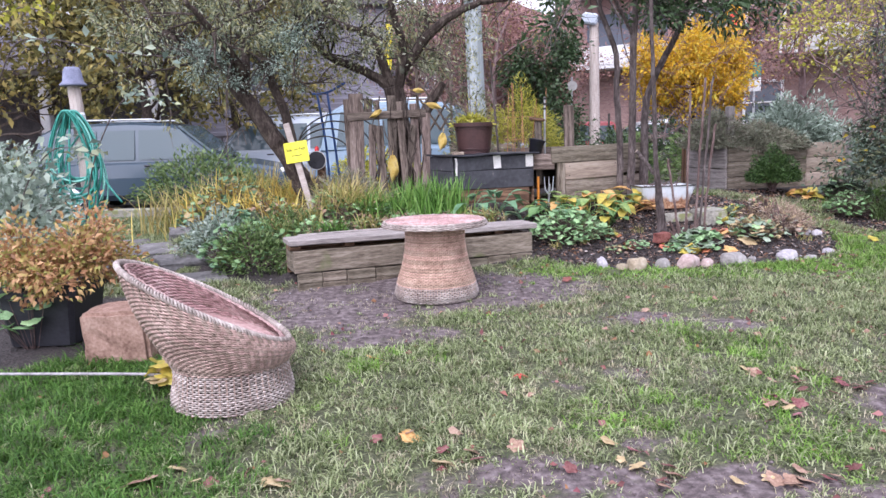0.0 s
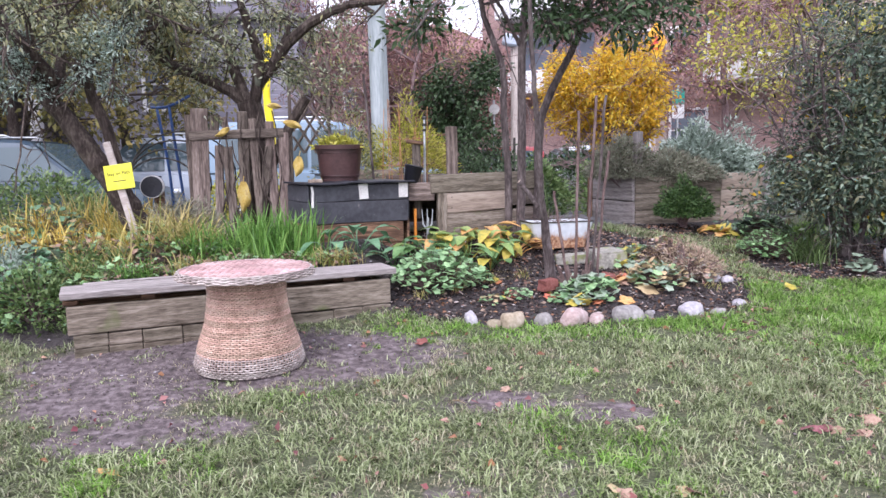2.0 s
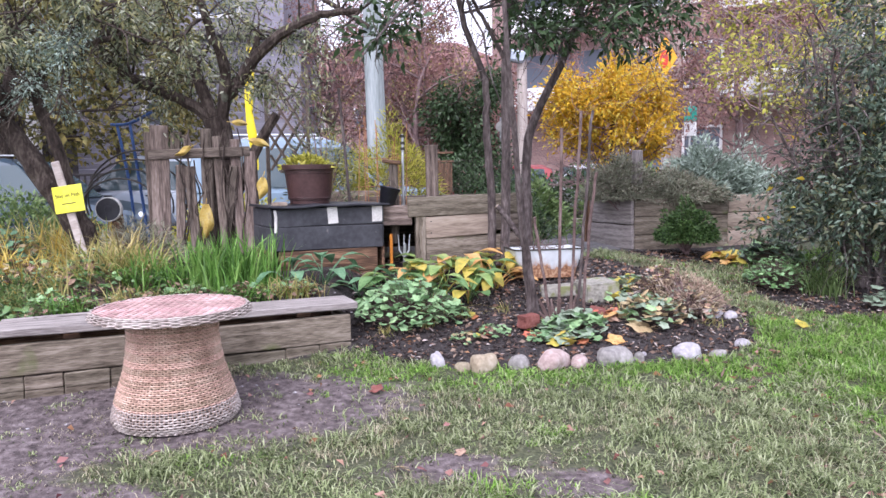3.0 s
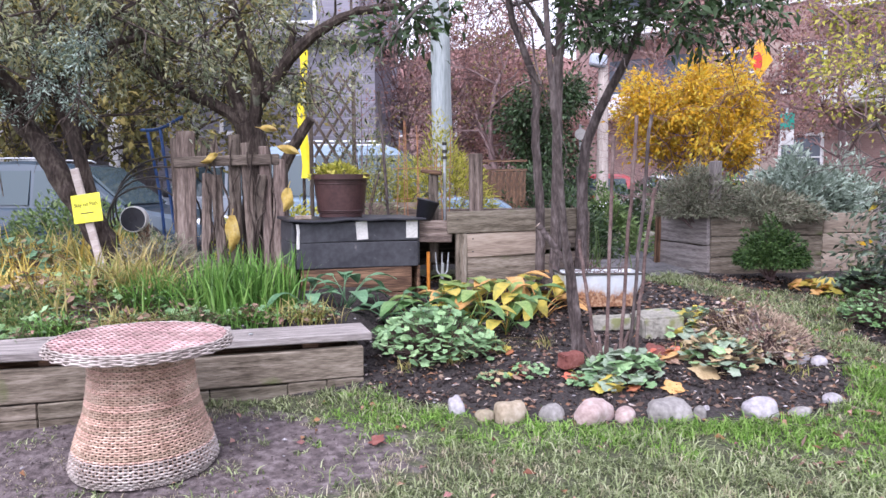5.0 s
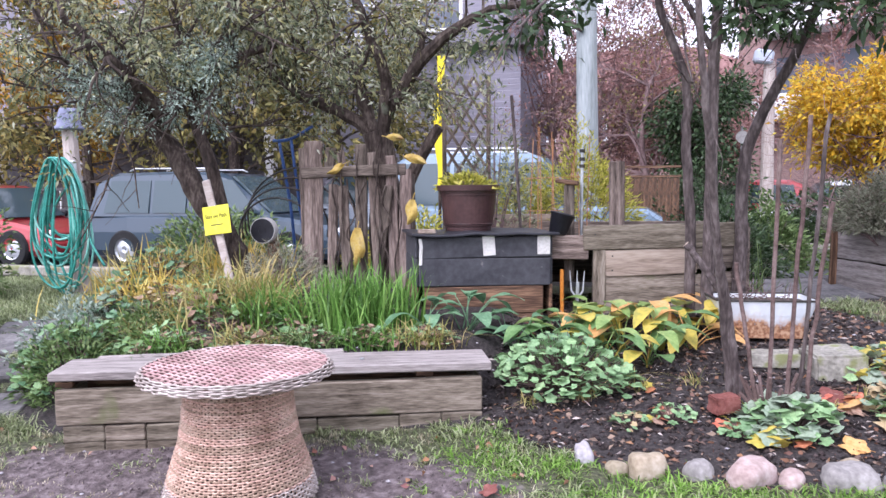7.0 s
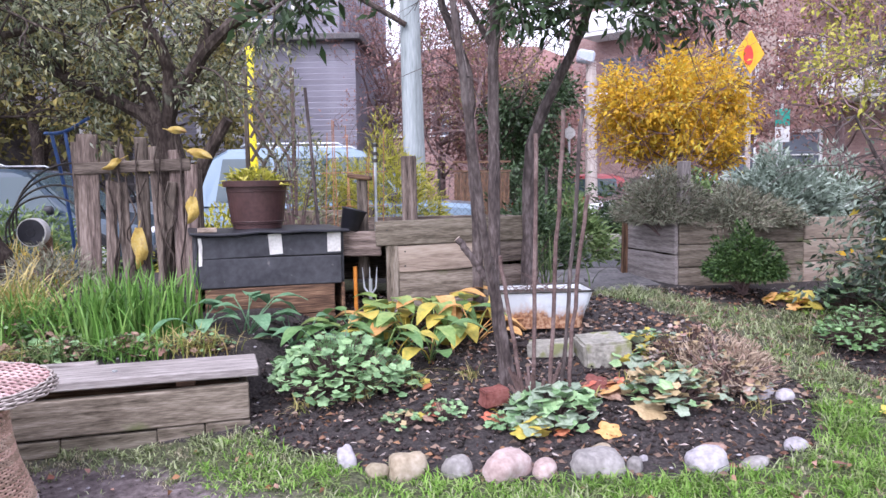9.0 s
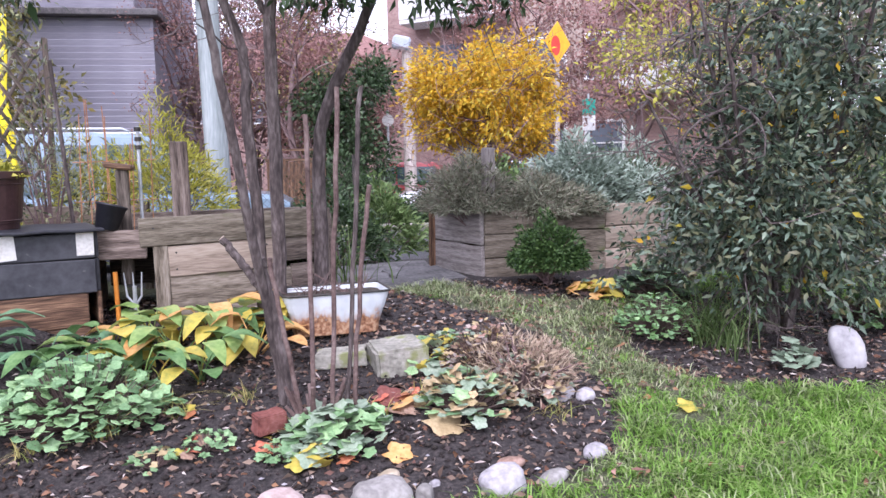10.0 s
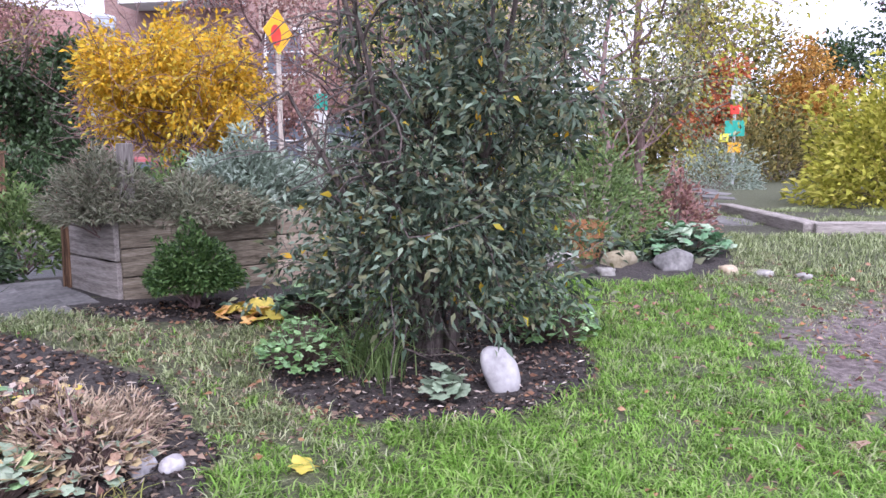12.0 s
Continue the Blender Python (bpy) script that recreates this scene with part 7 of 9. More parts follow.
mound("leafy_mound", -2.05, 7.35, 0.35, 0.3, 0.30, 200, 0.04, [GREYLEAF, COLD], "blue-grey leafy border plant", 108)
mound("leafy_mound", -1.2, 7.2, 0.4, 0.3, 0.24, 200, 0.032, [MINT, BROWNLEAF, HOSTA_GREEN], "green and reddish ground cover", 109)
mound("leafy_mound", -2.75, 4.82, 0.2, 0.16, 0.62, 34, 0.06, [MINT, HOSTA_GREEN], "broad green leaves beside the black tub", 110)
mound("leafy_mound", -1.62, 4.12, 0.09, 0.09, 0.15, 9, 0.075, [HOSTA_YELLOW, BUFFLEAF], "pale yellow withered leaves behind the chair", 111)


def grass_clump(x, y, rx, ry, n, h, mat, label, seed, lean=0.7, width=0.0045):
    rng = np.random.default_rng(seed)
    px, py = x + rng.normal(0, rx * 0.5, n), y + rng.normal(0, ry * 0.5, n)
    b = np.stack([px, py, height(px, py) - 0.01], 1)
    obj("grass_clump", long_blades("grass_clump", b, rng.uniform(0.55, 1.15, n) * h, width, lean, rng), mat, None, label, "grass")


def long_blades(name, base, h, w, lean, rng):
    """Arching strap leaves of five sections."""
    n = len(base)
    a = rng.uniform(0, 2 * math.pi, n)
    d = np.stack([np.cos(a), np.sin(a), np.zeros(n)], 1)
    b = a + math.pi / 2 + rng.normal(0, 0.4, n)
    s = np.stack([np.cos(b), np.sin(b), np.zeros(n)], 1)
    ln = (lean * rng.uniform(0.2, 1.4, n))[:, None]
    hh = np.asarray(h)[:, None]
    z = np.array([0, 0, 1.0])
    rows = []
    for u in (0, 0.25, 0.5, 0.75, 1.0):
        c = base + d * hh * ln * (u ** 1.8) * 0.9 + z * hh * (u - 0.42 * np.minimum(ln, 1.3) * u ** 2.6)
        ww = w * (1 - 0.55 * u) if u < 1 else w * 0.1
        rows += [c - s * ww, c + s * ww]
    v = np.stack(rows, 1).reshape(-1, 3)
    o = np.arange(n)[:, None] * 10
    f = np.concatenate([o + [2 * i, 2 * i + 1, 2 * i + 3, 2 * i + 2] for i in range(4)])
    return fast_mesh(name, v, None, f)


STRAP_GREEN = foliage("strap_green", [(0.07, 0.16, 0.03), (0.11, 0.24, 0.045), (0.17, 0.33, 0.07), (0.24, 0.38, 0.10)], 0.45, 0.25, 0.3)
STRAP_STRAW = foliage("strap_straw", [(0.30, 0.24, 0.09), (0.46, 0.37, 0.15), (0.55, 0.46, 0.20), (0.30, 0.30, 0.08), (0.20, 0.26, 0.07)], 0.6, 0.3, 0.3)
STRAP_GOLD = foliage("strap_gold", [(0.46, 0.30, 0.06), (0.62, 0.44, 0.09), (0.66, 0.52, 0.16), (0.36, 0.34, 0.08)], 0.6, 0.3, 0.3)
grass_clump(-0.20, 7.22, 0.30, 0.22, 380, 0.40, STRAP_GREEN, "dense upright clump of fresh green leaves", 121, 0.45, 0.0075)
grass_clump(0.06, 7.36, 0.16, 0.14, 100, 0.42, STRAP_GREEN, "upright clump of fresh green leaves", 122, 0.45, 0.0075)
grass_clump(-0.95, 7.22, 0.36, 0.25, 420, 0.46, STRAP_STRAW, "arching clump of green and straw leaves", 123, 1.0, 0.006)
grass_clump(-1.45, 7.05, 0.34, 0.25, 320, 0.40, STRAP_STRAW, "arching clump of straw-coloured leaves", 124, 1.0, 0.006)
grass_clump(-0.62, 7.02, 0.3, 0.18, 260, 0.36, STRAP_GREEN, "arching clump of narrow green leaves", 125, 1.0, 0.006)
grass_clump(-1.95, 7.8, 0.4, 0.3, 200, 0.46, STRAP_GOLD, "golden dying strap leaves", 126, 0.8, 0.008)
grass_clump(-2.6, 8.5, 0.5, 0.35, 170, 0.55, STRAP_GOLD, "tall golden dying strap leaves", 127, 0.7, 0.009)
grass_clump(-2.3, 9.0, 0.6, 0.4, 160, 0.6, STRAP_STRAW, "tall straw-coloured strap leaves", 128, 0.7, 0.009)
grass_clump(-1.7, 8.75, 0.4, 0.3, 200, 0.55, STRAP_GOLD, "golden dying leaves under the tree", 129, 0.8, 0.008)
grass_clump(-3.2, 9.4, 0.6, 0.4, 260, 0.7, STRAP_STRAW, "straw-coloured grasses near the street", 130, 0.7, 0.009)
grass_clump(1.32, 7.05, 0.16, 0.12, 90, 0.2, STRAP_STRAW, "small dry straw-coloured tuft", 131, 1.1, 0.004)
grass_clump(4.55, 7.65, 0.16, 0.2, 160, 0.5, MID, "drooping fine green tuft under the shrub", 132, 1.1, 0.004)
grass_clump(2.15, 8.9, 0.4, 0.3, 160, 0.5, MID, "rank green tuft behind the planks", 133, 0.8, 0.006)

mound("leafy_mound", -0.75, 6.98, 0.5, 0.16, 0.16, 170, 0.026, [MINT, BROWNLEAF, HOSTA_GREEN], "low mixed ground cover behind the bench", 112)
mound("leafy_mound", -1.45, 6.75, 0.3, 0.2, 0.24, 150, 0.03, [MINT, HOSTA_GREEN], "green ground cover at the bench end", 113)
mound("leafy_mound", -1.75, 7.6, 0.4, 0.3, 0.30, 170, 0.032, [BUFFLEAF, MINT, BROWNLEAF], "straw and green border plant", 114)
mound("leafy_mound", -2.5, 8.4, 0.6, 0.4, 0.4, 260, 0.04, [MINT, COLD, BUFFLEAF], "mixed leafy border plant", 115)
round_bush("border_shrub", -1.72, 6.62, 0.12, 0.36, 0.3, 0.42, MID, "low green border shrub at the bench end", 2600, 0.04, 0.4, 117)
round_bush("border_shrub", -2.15, 7.15, 0.2, 0.4, 0.35, 0.42, SILVER, "low grey-green border shrub by the path", 2600, 0.045, 0.4, 118)
round_bush("border_shrub", -1.45, 6.95, 0.2, 0.4, 0.3, 0.45, MID, "low green border shrub behind the bench", 2600, 0.04, 0.4, 119)
round_bush("fringe_shrub", -1.0, 7.95, 0.6, 0.4, 0.25, 0.35, HEATH, "dry brown tangle of stems by the fence", 2200, 0.06, 0.12, 116)

for k_, a_ in enumerate((0.25, 0.6, 0.95, 1.3, 1.65, 2.0)):
    bx_, by_, _ = bench_point(a_, 0.52, 0)
    grass_clump(bx_, by_, 0.2, 0.1, 150, 0.2, (STRAP_STRAW, STRAP_GREEN, MID)[k_ % 3], "low tuft of grass behind the bench", 150 + k_, 1.2, 0.0045)
    mound("leafy_mound", bx_, by_ + 0.05, 0.2, 0.12, 0.1, 70, 0.022, [MINT, BROWNLEAF], "low leafy cover behind the bench", 160 + k_)
for k_ in range(9):
    grass_clump(1.0 + 0.28 * k_, 6.75 + 0.12 * (k_ % 4), 0.06, 0.05, 26, 0.13, STRAP_STRAW, "small dry tuft in the dark soil", 170 + k_, 1.3, 0.003)


def soil_clods():
    """Crumbs of earth and bark chips over the beds."""
    rng = np.random.default_rng(190)
    x, y = rng.uniform(0.7, 6.1, 9000), rng.uniform(6.35, 9.0, 9000)
    _, soil, _ = cover(x, y)
    x, y = x[soil > 0.6], y[soil > 0.6]
    n = len(x)
    r = rng.uniform(0.004, 0.02, n) ** 1.0
    o = np.array([[1, 0, 0], [-1, 0, 0], [0, 1, 0], [0, -1, 0], [0, 0, 0.7], [0, 0, -0.7]])
    v = (o[None] * rng.uniform(0.6, 1.4, (n, 6, 1)) * r[:, None, None]) + np.stack([x, y, height(x, y) + roughness_of_ground(x, y) + r * 0.4], 1)[:, None]
    f = np.array([(0, 2, 4), (2, 1, 4), (1, 3, 4), (3, 0, 4), (2, 0, 5), (1, 2, 5), (3, 1, 5), (0, 3, 5)])
    obj("soil_crumbs", fast_mesh("soil_crumbs", v.reshape(-1, 3), (np.arange(n)[:, None, None] * 6 + f[None]).reshape(-1, 3)), surface("dark_earth", [(0.012, 0.009, 0.009), (0.03, 0.023, 0.022), (0.07, 0.055, 0.05)], 40, 0.95, 0.3, island=0.5), None, "crumbly dark earth over the beds", "soil", kind="stuff")
    x2, y2 = rng.uniform(-2, 4.5, 16000), rng.uniform(1.6, 6.4, 16000)
    md, _, _ = cover(x2, y2)
    k2 = rng.random(16000) < md * 0.7
    x2, y2 = x2[k2], y2[k2]
    r2 = rng.uniform(0.002, 0.011, len(x2))
    v2 = (o[None] * rng.uniform(0.6, 1.4, (len(x2), 6, 1)) * r2[:, None, None]) + np.stack([x2, y2, height(x2, y2) + roughness_of_ground(x2, y2) + r2 * 0.3], 1)[:, None]
    obj("mud_crumbs", fast_mesh("mud_crumbs", v2.reshape(-1, 3), (np.arange(len(x2))[:, None, None] * 6 + f[None]).reshape(-1, 3)), surface("grey_mud", [(0.05, 0.04, 0.04), (0.12, 0.095, 0.097), (0.2, 0.17, 0.172)], 30, 0.95, 0.3, island=0.4), None, "crumbs of trodden mud on the lawn", "soil", kind="stuff")
    k = rng.choice(n, 1500, replace=False)
    w = rng.normal(0, 1, (1500, 3))
    w[:, 2] *= 0.2
    obj("bark_chips", leaf_mesh("bark_chips", np.stack([x[k], y[k], height(x[k], y[k]) + 0.02], 1), w, rng.uniform(0.015, 0.055, 1500), 0.22, rng=rng), WICKER_PALE, None, "pale bark chips and stalks on the soil", "chips", kind="stuff")


soil_clods()


MAROON = surface("dull_red_leaf", [(0.10, 0.03, 0.035), (0.20, 0.075, 0.08), (0.30, 0.15, 0.145)], 14, 0.75, 0.3, vary=0.3, through=0.1)
ORANGELEAF = surface("red_orange_leaf", [(0.28, 0.08, 0.045), (0.46, 0.16, 0.085), (0.56, 0.28, 0.16)], 14, 0.7, 0.3, vary=0.25, through=0.15)


def fallen_leaves():
    """Leaf litter on soil and single leaves on the lawn."""
    rng = np.random.default_rng(140)
    n = 9000
    x, y = rng.uniform(0.8, 6.2, n), rng.uniform(6.05, 9.0, n)
    _, soil, _ = cover(x, y)
    k = (soil > 0.5) | ((x > 3.2) & (x < 4.3) & (y > 7.0) & (rng.random(n) < 0.7))
    x, y = x[k], y[k]
    z = height(x, y) + roughness_of_ground(x, y) + 0.008
    w = rng.normal(0, 1, (len(x), 3))
    w[:, 2] *= 0.25
    obj("leaf_litter", leaf_mesh("leaf_litter", np.stack([x, y, z], 1), w, rng.uniform(0.014, 0.052, len(x)), 0.5, rng=rng), DRY, None, "brown dry leaf litter on dark soil", "leaves", kind="stuff")
    n = 2600
    x, y = np.concatenate([rng.uniform(-3.5, 8.5, 900), rng.uniform(2.6, 9.5, 1700)]), np.concatenate([rng.uniform(1.6, 6.4, 900), rng.uniform(2.2, 8.3, 1700)])
    dense = blotch(x * 1.3 + 2, y * 1.3) + 0.35 * step(6.3, 8.0, x) + 0.3 * blotch(x * 4, y * 4)
    keep = ((np.arange(n) < 900) | (dense > 0.05)) & (cover(x, y)[1] < 0.5)
    x, y = x[keep], y[keep]
    n = len(x)
    z = height(x, y) + roughness_of_ground(x, y) + 0.016
    w = rng.normal(0, 1, (n, 3))
    w[:, 2] *= 0.2
    pink = foliage("pinkish_fallen_leaves", [(0.20, 0.075, 0.08), (0.30, 0.14, 0.135), (0.40, 0.24, 0.19), (0.30, 0.15, 0.07), (0.19, 0.06, 0.075)], 0.8, 0.3, 0.1)
    obj("lawn_leaves", leaf_mesh("lawn_leaves", np.stack([x, y, z], 1), w, rng.uniform(0.02, 0.06, n), 0.6, rng=rng), pink, None, "fallen brown and pinkish leaves on the lawn", "leaves", kind="stuff")
    mound("leafy_mound", 8.15, 9.05, 0.5, 0.35, 0.26, 170, 0.055, [COLD, GREYLEAF], "big blue-green leaves at the far bed", 141)
    single = [(-0.46, 4.37, 0.05, HOSTA_ORANGE), (-0.20, 3.36, 0.055, HOSTA_ORANGE), (-0.05, 3.12, 0.05, BUFFLEAF), (-1.35, 3.05, 0.08, BROWNLEAF), (-0.75, 3.0, 0.05, BUFFLEAF), (0.95, 5.88, 0.04, BRICK_RED), (2.5, 6.55, 0.06, HOSTA_ORANGE), (2.72, 6.74, 0.09, BUFFLEAF), (2.55, 6.92, 0.08, HOSTA_ORANGE), (2.5, 7.0, 0.07, BRICK_RED), (4.95, 5.35, 0.07, BUFFLEAF), (5.6, 5.3, 0.06, BROWNLEAF), (3.9, 6.8, 0.05, HOSTA_YELLOW), (6.1, 6.0, 0.06, BROWNLEAF)]
    # drifts of dull red leaves on the worn ground
    for cx, cy, k in ((1.69, 3.6, 7), (2.1, 3.75, 8), (1.75, 3.95, 6), (0.75, 3.15, 5), (0.8, 2.95, 5), (1.3, 2.9, 6), (1.6, 2.9, 5), (2.85, 4.4, 8), (-1.0, 3.05, 5), (0.05, 3.2, 4), (-0.15, 3.42, 3), (1.2, 4.95, 3), (6.6, 5.6, 6), (7.4, 6.2, 8), (6.2, 4.9, 5), (5.2, 5.0, 4)):
        for _ in range(k):
            single.append((cx + rng.normal(0, 0.13), cy + rng.normal(0, 0.07), rng.uniform(0.018, 0.042), (MAROON, MAROON, BROWNLEAF, BUFFLEAF)[rng.integers(4)]))
    for cx, cy, k in ((2.0, 6.69, 7), (2.58, 6.98, 8), (2.55, 6.84, 6), (1.47, 6.98, 5), (1.68, 6.72, 7), (2.27, 6.58, 4)):
        for _ in range(k):
            single.append((cx + rng.normal(0, 0.07), cy + rng.normal(0, 0.05), rng.uniform(0.02, 0.045), (ORANGELEAF, ORANGELEAF, BROWNLEAF, HOSTA_YELLOW)[rng.integers(4)]))
    for lx, ly, r, m in single:
        g = Geo()
        lobed(g, (lx, ly, float(height(lx, ly)) + 0.022), r, 0.4, rng, 5)
        g.tube([(lx, ly, float(height(lx, ly)) + 0.022), (lx + r * 1.3, ly - r * 0.6, float(height(lx, ly)) + 0.012)], 0.0018, 4)
        obj("fallen_leaf", g, m, None, "single curled fallen autumn leaf", "leaf", "fallen leaves", smooth=True)
    g = Geo()
    lx, ly = 0.38, 3.99
    for q in range(5):
        a = radians(-90 + 72 * q)
        z = float(height(lx, ly)) + 0.03
        g.add([(lx, ly, z), (lx + 0.022 * math.cos(a - 0.4), ly + 0.022 * math.sin(a - 0.4), z + 0.01), (lx + 0.055 * math.cos(a), ly + 0.055 * math.sin(a), z - 0.004), (lx + 0.022 * math.cos(a + 0.4), ly + 0.022 * math.sin(a + 0.4), z + 0.01)], [(0, 1, 2, 3)])
    obj("maple_leaf", g, surface("dark_red_leaf", [(0.25, 0.01, 0.01), (0.36, 0.02, 0.02), (0.42, 0.05, 0.04)], 20, 0.6, 0.2), None, "dark red maple leaf on the lawn", "leaf", "fallen leaves")
    pebbles = Geo()
    for k in range(260):
        px, py = rng.uniform(-1.5, 6.0), rng.uniform(5.4, 8.0)
        m, s, _ = cover(px, py)
        if m + s < 0.6:
            continue
        r = rng.uniform(0.004, 0.013)
        v = unit(rng.normal(0, 1, (6, 3)))
        o = np.array([[1, 0, 0], [-1, 0, 0], [0, 1, 0], [0, -1, 0], [0, 0, 0.6], [0, 0, -0.6]]) * r * rng.uniform(0.7, 1.3, (6, 1))
        pebbles.add(o + [px, py, float(height(px, py)) + r * 0.5], [(0, 2, 4), (2, 1, 4), (1, 3, 4), (3, 0, 4), (2, 0, 5), (1, 2, 5), (3, 1, 5), (0, 3, 5)])
    obj("pebbles", pebbles, STONE_WHITE, None, "small pale pebbles in mud and soil", "pebbles", kind="stuff")


fallen_leaves()


def straw_litter():
    """Flattened straw-brown bits in the grass of the side lawn."""
    rng = np.random.default_rng(145)
    n = 5000
    x, y = rng.uniform(2.8, 9.0, n), rng.uniform(3.2, 8.6, n)
    keep = (blotch(x * 1.9, y * 1.9 + 4) + 0.4 * blotch(x * 6, y * 6) + 0.35 * step(6.2, 8.2, x) > 0.10 - 0.12 * rng.random(n)) & (cover(x, y)[1] < 0.5)
    x, y = x[keep], y[keep]
    w = rng.normal(0, 1, (len(x), 3))
    w[:, 2] *= 0.3
    z = height(x, y) + roughness_of_ground(x, y) + rng.uniform(0.008, 0.035, len(x))
    obj("straw_bits", leaf_mesh("straw_bits", np.stack([x, y, z], 1), w, rng.uniform(0.025, 0.075, len(x)), 0.22, rng=rng), DRY, None, "brown straw and leaf scraps in the grass", "leaves", kind="stuff")


straw_litter()

# ---------------------------------------------------------------- street, vehicles, houses, distance
def car_paint(name, c):
    m, n, l, b = shader(name)
    b.inputs["Base Color"].default_value = (*c, 1)
    b.inputs["Roughness"].default_value, b.inputs["Metallic"].default_value = 0.32, 0.15
    b.inputs["Coat Weight"].default_value, b.inputs["Coat Roughness"].default_value = 0.7, 0.08
    t = n.new("ShaderNodeTexNoise")
    t.inputs["Scale"].default_value, t.inputs["Detail"].default_value = 2.5, 6
    r = n.new("ShaderNodeMapRange")
    r.inputs["To Min"].default_value, r.inputs["To Max"].default_value = 0.2, 0.5
    l.new(t.outputs["Fac"], r.inputs["Value"])
    l.new(r.outputs[0], b.inputs["Roughness"])
    return m


CAR_GLASS = glass_pane("car_glass", (0.06, 0.09, 0.105))
CAR_GLASS.node_tree.nodes["Principled BSDF"].inputs["Transmission Weight"].default_value = 0.15
WIN_GLASS = glass_pane("window_glass", (0.16, 0.18, 0.22))
WIN_GLASS.node_tree.nodes["Principled BSDF"].inputs["Transmission Weight"].default_value = 0.2
LAMP_RED = surface("red_lens", [(0.35, 0.01, 0.01), (0.45, 0.02, 0.02), (0.5, 0.04, 0.03)], 20, 0.2, 0)
LAMP_CLEAR = surface("clear_lens", [(0.55, 0.56, 0.58), (0.66, 0.67, 0.7), (0.75, 0.76, 0.78)], 20, 0.15, 0)


def loft(g, rings, close=True):
    n = len(rings[0])
    f = [(i * n + j, i * n + (j + 1) % n, (i + 1) * n + (j + 1) % n, (i + 1) * n + j) for i in range(len(rings) - 1) for j in range(n)]
    if close:
        f += [tuple(range(n - 1, -1, -1)), tuple((len(rings) - 1) * n + j for j in range(n))]
    g.add([p for r in rings for p in r], f)


